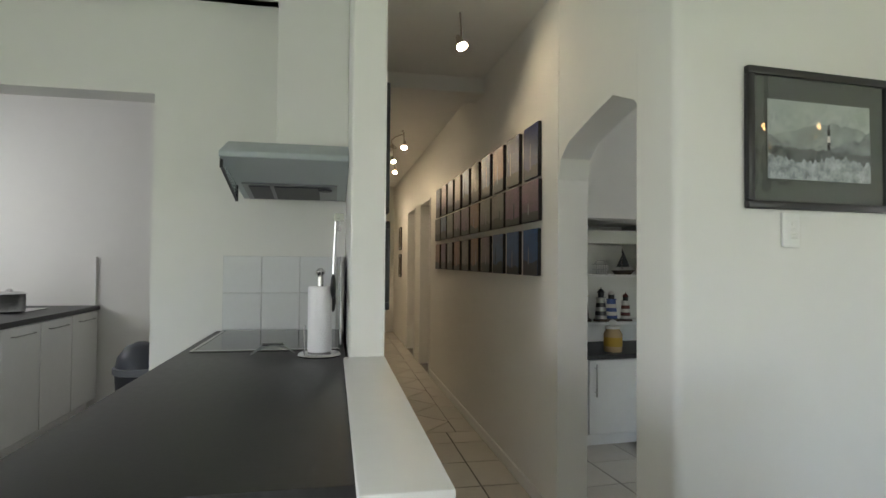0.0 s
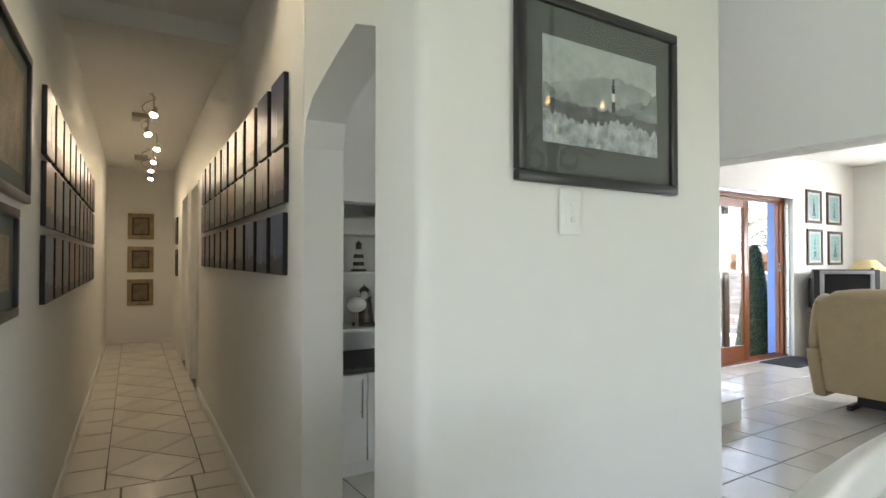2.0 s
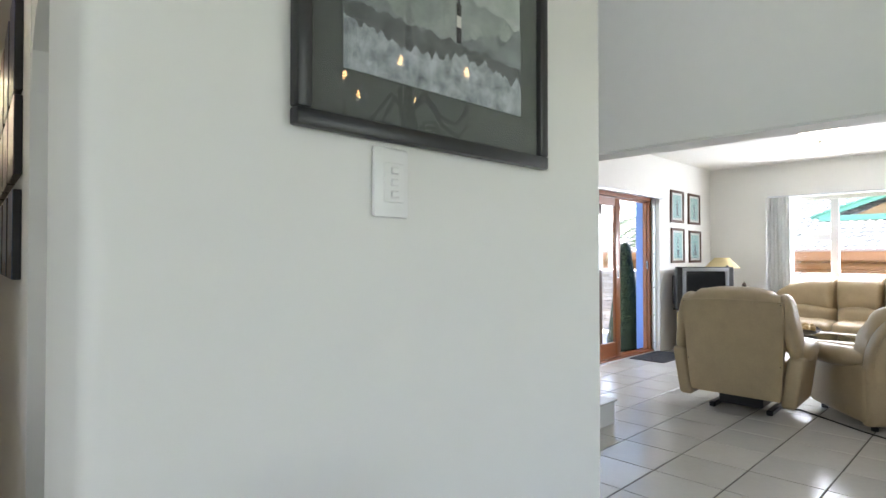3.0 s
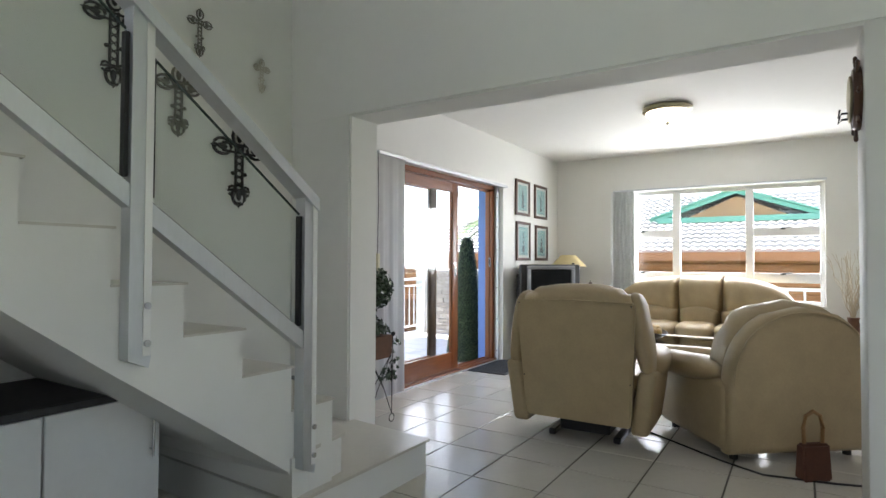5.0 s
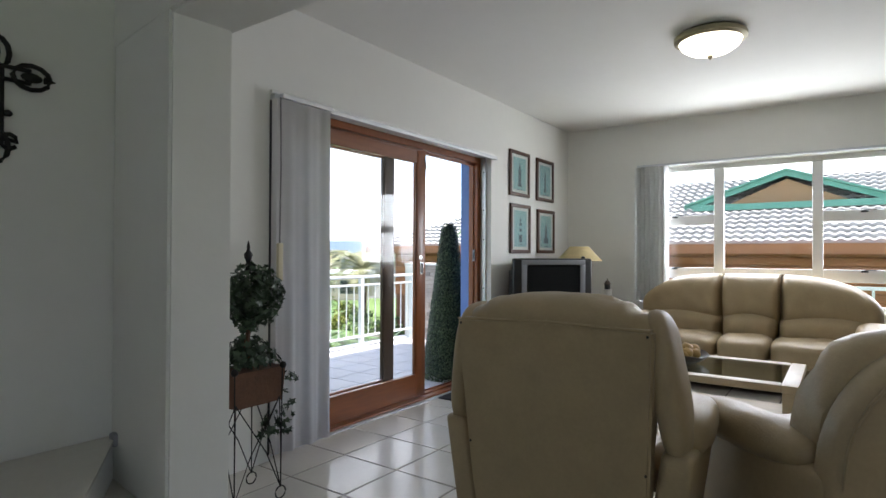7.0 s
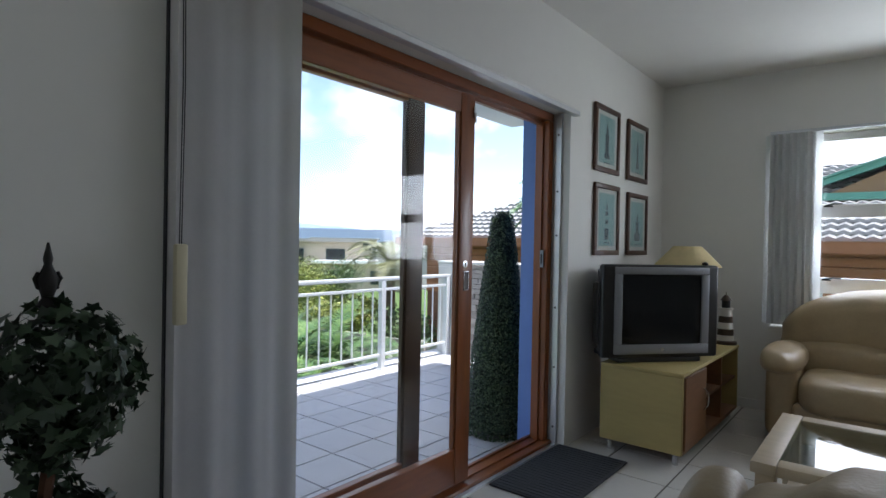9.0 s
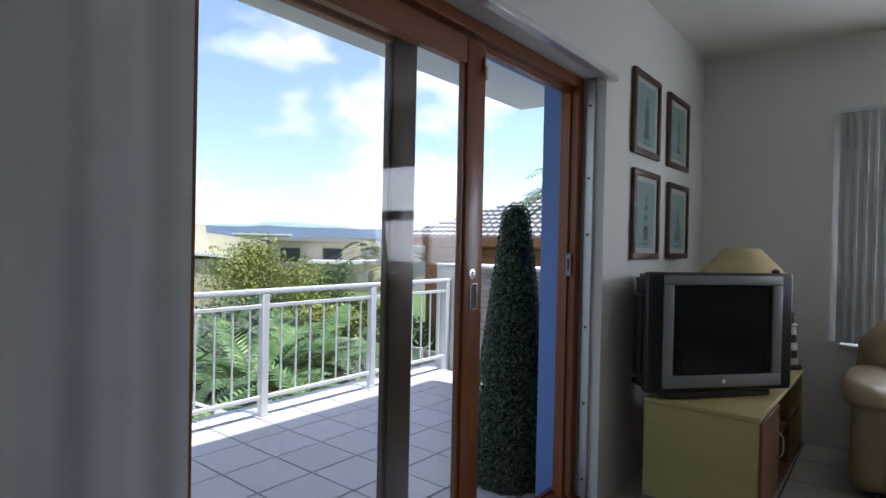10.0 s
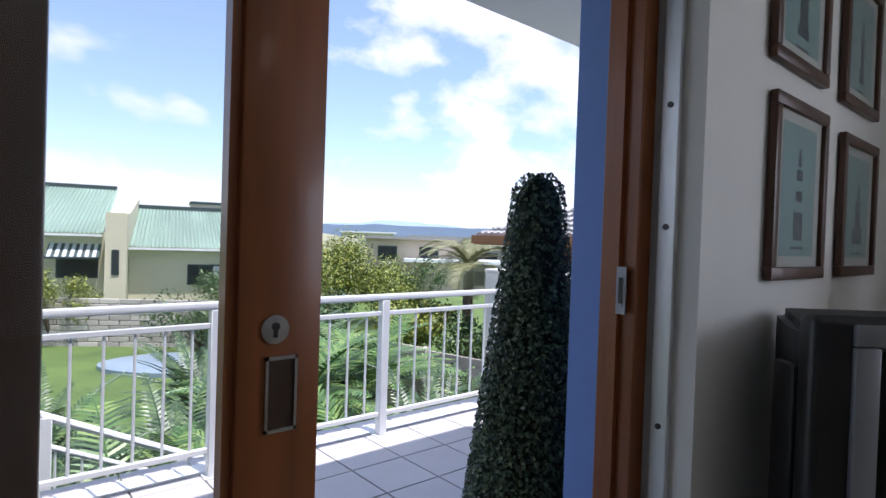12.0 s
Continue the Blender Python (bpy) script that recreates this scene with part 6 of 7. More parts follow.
part("seat", box(nb(), -0.23, 0.23, 0.0, 0.46, 0.43, 0.475, 0.015, 3), CHW, ch)
for x in (-0.1, 0.0, 0.1):
    part("splat", tube(nb(), [(x, 0.0, 0.955), (x, 0.02, 0.7), (x, 0.03, 0.48)], 0.011, 7), CHW, ch)

# ship's wheel barometer on the pier
cw = thing("barometer", "round wooden ship's wheel barometer on the pier", "wall ornament", pose(5.33, 1.0, 1.87) @ Matrix.Diagonal((0.85, 0.62, 0.85, 1)))
bm = lathe(nb(), [(0.15, 0), (0.155, 0.02), (0.14, 0.045), (0.11, 0.05)], seg=28)
bmesh.ops.transform(bm, matrix=pose(0, 0, 0, -90), verts=bm.verts)
part("case", bm, WALNUT, cw)
bm = lathe(nb(), [(0.11, 0.05), (0.112, 0.062), (0.10, 0.066)], seg=28)
bmesh.ops.transform(bm, matrix=pose(0, 0, 0, -90), verts=bm.verts)
part("dial", bm, BRASS, cw, "brass rimmed dial")
for k in range(8):
    a = k * math.pi / 4
    bm = nb()
    cyl(bm, (0.14 * math.cos(a), 0.025, 0.14 * math.sin(a)), (0.19 * math.cos(a), 0.025, 0.19 * math.sin(a)), 0.008, 0.014, 8), ball(bm, (0.195 * math.cos(a), 0.025, 0.195 * math.sin(a)), 0.014, 8)
    part("spoke_handle", bm, WALNUT, cw)
for z in (-0.06, -0.09):
    part("hook", tube(nb(), [(0.02, 0.05, z), (0.02, 0.10, z), (0.02, 0.12, z - 0.02), (0.02, 0.11, z + 0.02)], 0.006, 6), IRON, cw)

# twigs in a floor vase and a white wicker chair by the window
vs = thing("floor_vase", "tall floor vase of pale curly twigs by the window", "vase", pose(10.08, 0.72, 0))
part("vase", lathe(nb(), [(0.09, 0), (0.12, 0.1), (0.13, 0.3), (0.07, 0.5), (0.05, 0.56), (0.06, 0.6)], seg=20), TERRA, vs)
rnd = random.Random(5)
TWIG = mat("pale_twig", (0.40, 0.33, 0.22), 0.8, var=0.2, scale=20)
for k in range(26):
    a, e = rnd.uniform(0, 6.28), rnd.uniform(0.05, 0.24)
    p = [Vector((0, 0, 0.5))]
    for s in range(9):
        p.append(Vector((e * (s + 1) / 9 * math.cos(a) + rnd.uniform(-.025, .025), e * (s + 1) / 9 * math.sin(a) + rnd.uniform(-.025, .025), 0.55 + (s + 1) * rnd.uniform(0.075, 0.088))))
    part("twig", tube(nb(), p, 0.0045, 5, 0.4), TWIG, vs)
wk = thing("wicker_chair", "white woven wicker chair in the living room corner", "chair", pose(9.55, 0.05, 0, 0, 0, 60))
part("seat", box(nb(), -0.3, 0.3, -0.3, 0.3, 0.30, 0.42, 0.05, 3), CHW, wk)
for k in range(9):
    a = math.pi * (k / 8)
    part("back_strand", tube(nb(), [(0.30 * math.cos(a), 0.28 * math.sin(a), 0.36), (0.33 * math.cos(a), 0.32 * math.sin(a), 0.6), (0.30 * math.cos(a), 0.34 * math.sin(a), 0.82)], 0.012, 6), CHW, wk)
for z in (0.45, 0.52, 0.59, 0.66, 0.73, 0.82):
    part("weave", tube(nb(), [(0.325 * math.cos(math.pi * k / 12), 0.32 * math.sin(math.pi * k / 12), z) for k in range(13)], 0.016, 6), CHW, wk)
for sx in (-0.25, 0.25):
    for sy in (-0.25, 0.25):
        part("leg", cyl(nb(), (sx, sy, 0), (sx, sy, 0.32), 0.022), CHW, wk)

# wrought-iron chandelier over the dining place, mirrored in the glass of the print
cd = thing("chandelier", "wrought iron chandelier with lit candle bulbs", "chandelier", pose(2.65, 0.48, 0))
FLAME = glowing("candle_bulb", (1.0, 0.60, 0.24), 2.6)
part("stem", tube(nb(), [(0, 0, 4.55), (0, 0, 3.2), (0, 0, 1.75)], 0.012, 8), IRON, cd)
part("hub", lathe(nb(), [(0.005, 1.70), (0.03, 1.74), (0.015, 1.80), (0.035, 1.86), (0.01, 1.95)], seg=14), IRON, cd)
for k in range(6):
    a = k * math.pi / 3 + 0.3
    c, s = math.cos(a), math.sin(a)
    arm = part("arm", tube(nb(), [(0.01 * c, 0.01 * s, 1.90), (0.08 * c, 0.08 * s, 1.97), (0.16 * c, 0.16 * s, 1.86), (0.23 * c, 0.23 * s, 1.82), (0.28 * c, 0.28 * s, 1.87), (0.28 * c, 0.28 * s, 1.92)], 0.008, 7), IRON, cd)
    part("scroll", tube(nb(), [((0.10 + 0.05 * math.cos(j * 0.6)) * c, (0.10 + 0.05 * math.cos(j * 0.6)) * s, 1.80 + 0.05 * math.sin(j * 0.6)) for j in range(11)], 0.006, 6), IRON, cd)
    part("candle", cyl(nb(), (0.28 * c, 0.28 * s, 1.92), (0.28 * c, 0.28 * s, 2.0), 0.012, seg=10), CHW, arm)
    part("flame_bulb", lathe(nb(), [(0.005, 2.0), (0.010, 2.012), (0.009, 2.025), (0.002, 2.045)], (0.28 * c, 0.28 * s, 0), 10), FLAME, arm, "lit candle bulb")
# ---- garden, neighbours and distance ----
GRASS = mat("lawn_and_veld", (0.075, 0.14, 0.03), 0.9, var=0.35, scale=0.8, bump=0.3, bscale=30, hue=(0.13, 0.20, 0.045))
def lie(x, y):
    r = math.hypot(x - 9, y - 7)
    return -2.05 - 6.0 * min(1, max(0, (r - 32) / 90)) - 5 * min(1, max(0, (r - 120) / 400))
bm = nb()
rings, seg = [0, 3, 6, 10, 15, 21, 28, 36, 50, 70, 100, 150, 250, 420, 700, 1200, 2200, 4200], 48
grid = []
for r in rings:
    grid.append([bm.verts.new((9 + r * math.cos(2 * math.pi * k / seg), 7 + r * math.sin(2 * math.pi * k / seg), lie(9 + r, 7))) for k in range(seg)] if r else [bm.verts.new((9, 7, lie(9, 7)))])
for k in range(seg):
    bm.faces.new((grid[0][0], grid[1][k], grid[1][(k + 1) % seg]))
for a, b in zip(grid[1:], grid[2:]):
    for k in range(seg):
        bm.faces.new((a[k], b[k], b[(k + 1) % seg], a[(k + 1) % seg]))
setting("ground", bm, GRASS, "garden lawn running out to the valley")

# distance haze is put into these two hill colours: bluer, then paler
HILL = mat("far_hills_hazed", (0.075, 0.115, 0.16), 1.0, var=0.12, scale=0.01)
HILL2 = mat("farther_hills_hazed", (0.24, 0.32, 0.42), 1.0, var=0.06, scale=0.004)
HILL0 = mat("valley_bush", (0.13, 0.15, 0.10), 1.0, var=0.3, scale=0.03)
def ridge(name, dist, z0, base, amp, seed, material, a0, a1, label, freq=9.0):
    bm = nb()
    n = 140
    lo, hi, bk = [], [], []
    for k in range(n + 1):
        a = radians(a0 + (a1 - a0) * k / n)
        z = base + amp * noise.fractal(Vector((freq * a, seed, 0)), 1.0, 2.0, 5)
        x, y = 8 + dist * math.cos(a), 5 + dist * math.sin(a)
        lo.append(bm.verts.new((x, y, z0))), hi.append(bm.verts.new((8 + dist * 1.12 * math.cos(a), 5 + dist * 1.12 * math.sin(a), z)))
        bk.append(bm.verts.new((8 + dist * 1.3 * math.cos(a), 5 + dist * 1.3 * math.sin(a), z0)))
    for k in range(n):
        bm.faces.new((lo[k], lo[k + 1], hi[k + 1], hi[k])), bm.faces.new((hi[k], hi[k + 1], bk[k + 1], bk[k]))
    return setting(name, bm, material, label)
ridge("backdrop_near", 260, -14, 1.0, 2.5, 3.0, HILL0, -30, 130, "scrubby valley side", 22)
ridge("backdrop_hills", 1500, -14, 40.0, 7.0, 1.0, HILL, -40, 150, "hills across the valley, coloured blue-green for haze")
ridge("backdrop_mountains", 3200, -14, 100.0, 40.0, 7.0, HILL2, -40, 150, "distant mountains, coloured pale for haze", 7)

CREAM = mat("cream_plaster", (0.60, 0.56, 0.40), 0.85, var=0.06, scale=0.8, bump=0.1)
GREENR = mat("green_sheet_roof", (0.52, 0.66, 0.57), 0.5, var=0.08, scale=0.7)
GREENT = mat("dark_green_trim", (0.035, 0.06, 0.055), 0.6, var=0.1)
DGLASS = mat("dark_window", (0.03, 0.035, 0.04), 0.15, var=0.2, scale=1)
NET = mat("net_curtain", (0.55, 0.56, 0.58), 0.8, var=0.12, scale=3)


def sheet_roof(x0, x1, y0, z0, y1, z1, material):
    """Corrugated sheeting from the eave (y0, z0) up to (y1, z1)."""
    bm = nb()
    n = int((x1 - x0) / 0.065)
    lo, hi = [], []
    for k in range(n + 1):
        x = x0 + (x1 - x0) * k / n
        d = 0.035 * (1 if k % 2 else -1)
        lo.append(bm.verts.new((x, y0, z0 + d))), hi.append(bm.verts.new((x, y1, z1 + d)))
    for k in range(n):
        bm.faces.new((lo[k], lo[k + 1], hi[k + 1], hi[k]))
    bmesh.ops.solidify(bm, geom=bm.faces, thickness=0.03)
    return bm


# cream house with a green sheet roof, in its own frame: x along its front, y away
gh = thing("house", "cream plastered house with pale green corrugated roofs", "house", pose(11.65, 25.73, 0, 0, 0, -15))
part("wall", box(nb(), 0.1, 4.2, 0.4, 7.0, -2.2, 0.74), CREAM, gh)
part("roof", sheet_roof(0.1, 4.3, 0.0, 0.71, 5.6, 2.26, GREENR), GREENR, gh)
part("ridge_trim", box(nb(), 0.1, 4.35, 5.5, 5.8, 2.21, 2.41), GREENT, gh)
part("verge_trim", prism(nb(), [(-0.05, 0.66), (5.7, 2.25), (5.7, 2.39), (-0.05, 0.80)], "x", 4.31, 4.43), mat("white_verge", (0.70, 0.72, 0.66), 0.6, var=0.05), gh)
part("gable_wall", prism(nb(), [(0.4, 0.5), (5.9, 0.5), (5.9, 2.2), (0.4, 0.72)], "x", 4.205, 4.30), CREAM, gh)
part("parapet", box(nb(), 2.2, 4.6, 6.0, 8.2, 0.4, 2.58), CREAM, gh)
part("parapet_trim", box(nb(), 2.15, 4.65, 5.95, 8.25, 2.58, 2.70), GREENT, gh)
part("divider_wall", prism(nb(), [(-0.6, -2.2), (6.2, -2.2), (6.2, 2.7), (0.5, 1.85), (-0.6, 1.85)], "x", -0.55, 0.09), CREAM, gh)
sl = part("window", box(nb(), -0.35, -0.12, -0.63, -0.6, -0.25, 0.6), GREENT, gh, "narrow dark window slit")
part("pane", box(nb(), -0.31, -0.16, -0.64, -0.628, -0.2, 0.55), DGLASS, sl)
part("gutter", box(nb(), 0.1, 4.3, -0.05, 0.05, 0.60, 0.68), mat("white_gutter", (0.75, 0.76, 0.74), 0.5), gh)
w = part("window", box(nb(), 2.0, 3.85, 0.36, 0.42, -0.68, 0.08), GREENT, gh, "dark framed window")
part("pane", box(nb(), 2.06, 2.82, 0.34, 0.365, -0.62, 0.02), DGLASS, w), part("pane", box(nb(), 2.9, 3.79, 0.34, 0.365, -0.62, 0.02), NET, w)
part("side_wing", box(nb(), 4.31, 7.6, 0.9, 5.0, -2.2, 0.45), CREAM, gh)
part("wing_wall", prism(nb(), [(4.45, -2.0), (10.0, -2.0), (10.0, 1.2), (4.45, 1.9)], "y", 5.1, 5.4), CREAM, gh)
part("wing_roof", prism(nb(), [(4.45, 0.72), (8.0, 0.38), (8.0, 0.50), (4.45, 0.84)], "y", 0.7, 5.05), mat("white_sheet_roof", (0.70, 0.74, 0.70), 0.5), gh)
part("chimney", prism(nb(), [(6.0, 0.2), (7.1, 0.2), (6.85, 1.9), (6.3, 1.9)], "y", 4.2, 4.9), CREAM, gh)
part("wall", box(nb(), -7.0, -0.56, 0.6, 7.0, -2.2, 1.15), CREAM, gh)
part("roof", sheet_roof(-7.2, -0.7, 0.1, 1.14, 5.6, 3.0, GREENR), GREENR, gh)
part("ridge_trim", box(nb(), -7.2, -0.75, 5.5, 5.8, 2.96, 3.14), GREENT, gh)
part("gutter", box(nb(), -7.2, -0.7, 0.04, 0.12, 1.02, 1.10), bpy.data.materials["white_gutter"], gh)
w = part("window", box(nb(), -2.1, -0.85, 0.56, 0.62, -0.45, 0.45), GREENT, gh, "dark framed window")
part("pane", box(nb(), -2.02, -0.93, 0.54, 0.565, -0.39, 0.39), DGLASS, w)
aw = part("awning", prism(nb(), [(0.58, 0.75), (0.58, 0.68), (-0.2, 0.25), (-0.2, 0.32)], "x", -2.3, -0.75), GREENT, gh, "green and white striped awning")
for k in range(7):
    part("stripe", prism(nb(), [(0.57, 0.762), (0.57, 0.75), (-0.21, 0.32), (-0.21, 0.332)], "x", -2.25 + k * 0.215, -2.14 + k * 0.215), NET, aw)

# neighbour's timber house with a tiled roof and a green gable
TIMBER = mat("timber_siding", (0.30, 0.12, 0.05), 0.6, var=0.25, scale=2, stretch=(1, 0.15, 4), bump=0.1, piece=0.12)
RTILE = mat("pale_roof_tile", (0.31, 0.305, 0.30), 0.75, var=0.14, scale=3, bump=0.1)
GREENG = mat("green_bargeboard", (0.10, 0.28, 0.21), 0.6, var=0.1, scale=3)
nh = thing("house", "brown timber house with a pale tiled roof and green gable", "house")
# wall core takes a darker timber colour, painted as shadow behind the boards
part("wall", box(nb(), 16.75, 22.3, -4.0, 12.3, -2.3, 1.35), mat("timber_shadow", (0.16, 0.075, 0.04), 0.8), nh)
for k in range(8):
    part("board", box(nb(), 16.70, 16.748, -4.0, 12.3, 0.02 + k * 0.165, 0.175 + k * 0.165, 0.008, 1), TIMBER, nh, smooth=0)
bm = nb()
run, rows = 3.2, 15
for k in range(rows):
    xa, xb = 16.25 + run * k / rows, 16.25 + run * (k + 1) / rows + 0.06
    za, zb = 1.42 + 1.6 * k / rows + 0.075, 1.42 + 1.6 * (k + 1) / rows + 0.02
    top = 12.9 - (xa - 16.25) * 1.35
    n = int((top + 5) / 0.048)
    lo, hi, un = [], [], []
    for j in range(n + 1):
        y = -5.0 + (top + 5.0) * j / n
        d = 0.020 * math.sin(2 * math.pi * y / 0.19)
        lo.append(bm.verts.new((xa, y, za + d))), hi.append(bm.verts.new((xb, y, zb + d))), un.append(bm.verts.new((xa + 0.01, y, za - 0.06)))
    for j in range(n):
        bm.faces.new((lo[j], lo[j + 1], hi[j + 1], hi[j])), bm.faces.new((un[j], un[j + 1], lo[j + 1], lo[j]))
# hipped end and the far slope
hip = [bm.verts.new(p) for p in ((16.25, 12.9, 1.46), (19.5, 8.5, 3.06), (22.75, 12.9, 1.46), (22.75, -5.0, 1.46), (19.5, -5.0, 3.06))]
bm.faces.new((hip[0], hip[1], hip[2])), bm.faces.new((hip[1], hip[2], hip[3], hip[4]))
part("roof", bm, RTILE, nh, "pale tiled roof", smooth=0)
part("fascia", box(nb(), 16.15, 16.25, -5.0, 12.95, 1.24, 1.43), TIMBER, nh, smooth=0)
part("fascia", box(nb(), 16.2, 22.8, 12.9, 13.0, 1.24, 1.43), TIMBER, nh, smooth=0)
part("soffit", box(nb(), 16.2, 16.76, -5.0, 12.9, 1.22, 1.25), TIMBER, nh, smooth=0)
gb = part("gable", prism(nb(), [(1.28, 2.28), (3.74, 2.28), (2.51, 2.84)], "x", 17.95, 19.9), mat("gable_boards", (0.30, 0.17, 0.08), 0.7, var=0.15, scale=3), nh, "brown boarded gable")
for a, b in (((0.52, 2.19), (2.51, 2.92)), ((4.52, 2.19), (2.51, 2.92))):
    part("bargeboard", prism(nb(), [a, (a[0], a[1] + 0.11), (b[0], b[1] + 0.09), (b[0], b[1] - 0.02)], "x", 17.84, 17.94), GREENG, gb)
    part("gable_roof", prism(nb(), [(a[0], a[1] + 0.12), (a[0], a[1] + 0.16), (b[0], b[1] + 0.13), (b[0], b[1] + 0.09)], "x", 17.80, 21.0), GREENG, gb)
part("flashing", box(nb(), 17.70, 17.838, 0.8, 4.3, 2.20, 2.33), GREENG, gb)
nrail = thing("railing", "white balustrade on the neighbour's deck", "railing")
part("top_rail", box(nb(), 15.97, 16.03, -4, 5.5, 0.62, 0.68), RAILP, nrail)
part("low_rail", box(nb(), 15.98, 16.02, -4, 5.5, -0.05, 0.0), RAILP, nrail)
for k in range(32):
    part("baluster", box(nb(), 15.985, 16.015, -4 + k * 0.3, -3.96 + k * 0.3, -2.1 if k % 6 == 0 else 0.0, 0.62), RAILP, nrail, smooth=0)

# farther houses
def small_house(x, y, turn, w, d, z0, z1, wallm, roofm, label):
    h = thing("house", label, "house", pose(x, y, 0, 0, 0, turn), "far houses")
    part("wall", box(nb(), 0, w, 0, d, z0, z1), wallm, h)
    part("roof", box(nb(), -0.4, w + 0.4, -0.5, d + 0.4, z1, z1 + 0.22), roofm, h)
    for k in range(int(w // 3)):
        wd = part("window", box(nb(), 0.8 + k * 3, 2.2 + k * 3, -0.05, 0.01, z1 - 1.5, z1 - 0.5), GREENT, h)
        part("pane", box(nb(), 0.9 + k * 3, 2.1 + k * 3, -0.07, -0.045, z1 - 1.42, z1 - 0.58), DGLASS, wd)
    return h
BUFF = mat("buff_plaster", (0.50, 0.42, 0.33), 0.85, var=0.06, scale=0.6)
GREYR = mat("grey_roof", (0.30, 0.29, 0.28), 0.8, var=0.1, scale=0.6)
WHITER = mat("white_roof", (0.70, 0.72, 0.72), 0.6, var=0.05, scale=0.6)
small_house(29.5, 38.0, -42, 6.5, 5, -6.0, 1.25, BUFF, GREYR, "buff plastered house with a flat grey roof")
small_house(31.0, 34.8, -42, 6.0, 3, -6.0, -0.3, BUFF, WHITER, "buff plastered wing with a white roof")
small_house(41.0, 39.0, -40, 5, 5, -6.0, 0.8, mat("grey_plaster", (0.38, 0.36, 0.36), 0.85, var=0.1, scale=0.6), GREYR, "small grey plastered house")
small_house(55.0, 66.0, -40, 9, 6, -8.0, 1.6, BUFF, GREYR, "buff house far down the slope")
small_house(52.0, 80.0, -30, 8, 6, -8.0, 2.0, CREAM, WHITER, "cream house far down the slope")
small_house(70.0, 66.0, -35, 9, 6, -8.0, 1.2, CREAM, GREYR, "cream house far down the slope")

# garden walls, pool and fence
gw = tagged(new("garden_wall"), "low garden wall of pale stone blocks", "", "", "structure")
gw.matrix_world = pose(5.2, 25.5, 0, 0, 0, -34)
part("core", box(nb(), 0, 10.5, 0.02, 0.3, -2.2, -0.75), MORTAR, gw)
BLOCK = mat("pale_stone_block", (0.46, 0.43, 0.38), 0.85, var=0.15, scale=4, piece=0.25)
bk = mesh_of("block", box(nb(), -0.27, 0.27, -0.03, 0.03, -0.07, 0.07, 0.012, 1), BLOCK, 0)
pieces("block", gw, bk, [pose(0.3 + k * 0.56 + (0.28 if r % 2 else 0), 0.0, -2.0 + r * 0.155) for r in range(9) for k in range(18)])
POOL = mat("pool_cover", (0.24, 0.31, 0.37), 0.35, var=0.15, scale=1.5, bump=0.1)
bm = lathe(nb(), [(2.2, 0), (2.2, 0.1), (2.0, 0.14), (0.3, 0.16)], seg=30)
for v in bm.verts:
    v.co.y *= 0.55
setting("pool", bm, POOL, "covered garden pool on the lawn", pose(11.8, 18.2, -2.05, 0, 0, -30))
FENCE = mat("concrete_fence", (0.42, 0.38, 0.33), 0.9, var=0.12, scale=2, bump=0.2, piece=0.06)
fe = tagged(new("fence"), "weathered concrete panel fence across the garden", "", "", "structure")
fe.matrix_world = pose(13.0, 16.5, 0, 0, 0, -76)
for k in range(6):
    part("post", box(nb(), k * 1.55 - 0.06, k * 1.55 + 0.06, -0.06, 0.06, -2.1, -0.62 - k * 0.05, 0.01, 1), FENCE, fe)
    if k < 5:
        for r in range(5):
            part("panel", box(nb(), k * 1.55 + 0.06, k * 1.55 + 1.49, -0.02, 0.02, -2.1 + r * 0.28, -1.825 + r * 0.28 - (0.04 * k if r == 4 else 0), 0.004, 1), FENCE, fe)


# ---- plants ----
PALM = leaf_mat("palm_leaf", (0.04, 0.10, 0.025), (0.09, 0.18, 0.045), (0.20, 0.29, 0.08))
CYCAD = leaf_mat("cycad_leaf", (0.02, 0.05, 0.02), (0.05, 0.10, 0.035), (0.11, 0.17, 0.06))
TRUNK = mat("palm_trunk", (0.10, 0.075, 0.05), 0.95, var=0.35, scale=9, bump=0.6, bscale=30)


def fronds(bm, n, length, z, rnd, droop, leaf, base_up=(20, 75)):
    for k in range(n):
        az = 2 * math.pi * (k * 0.382 + rnd.uniform(-0.04, 0.04))
        el = radians(rnd.uniform(*base_up))
        L = length * rnd.uniform(0.75, 1.1)
        pts, d, p = [], el, Vector((0, 0, z))
        steps = 9
        for s in range(steps + 1):
            pts.append(p.copy())
            p = p + (L / steps) * Vector((math.cos(az) * math.cos(d), math.sin(az) * math.cos(d), math.sin(d)))
            d -= droop / steps
        tube(bm, pts, 0.016, 4, 0.25)
        m = 30
        for j in range(3, m):
            u = j / m * steps
            i = min(int(u), steps - 1)
            q = pts[i].lerp(pts[i + 1], u - i)
            f = (pts[i + 1] - pts[i]).normalized()
            side = f.cross(Vector((0, 0, 1))).normalized()
            up = side.cross(f)
            ll = leaf * math.sin(math.pi * (0.12 + 0.84 * j / m)) * rnd.uniform(0.85, 1.1)
            for sgn in (-1, 1):
                tip = q + ll * (0.80 * sgn * side + 0.5 * f + 0.12 * up - Vector((0, 0, 0.18)))
                w = 0.016 + 0.006 * leaf
                a, b = bm.verts.new(q - w * f), bm.verts.new(q + w * f)
                c = bm.verts.new(tip)
                mid = q.lerp(tip, 0.5) + 0.05 * ll * up
                m1, m2 = bm.verts.new(mid - w * 0.9 * f), bm.verts.new(mid + w * 0.9 * f)
                bm.faces.new((a, b, m2, m1)), bm.faces.new((m1, m2, c))


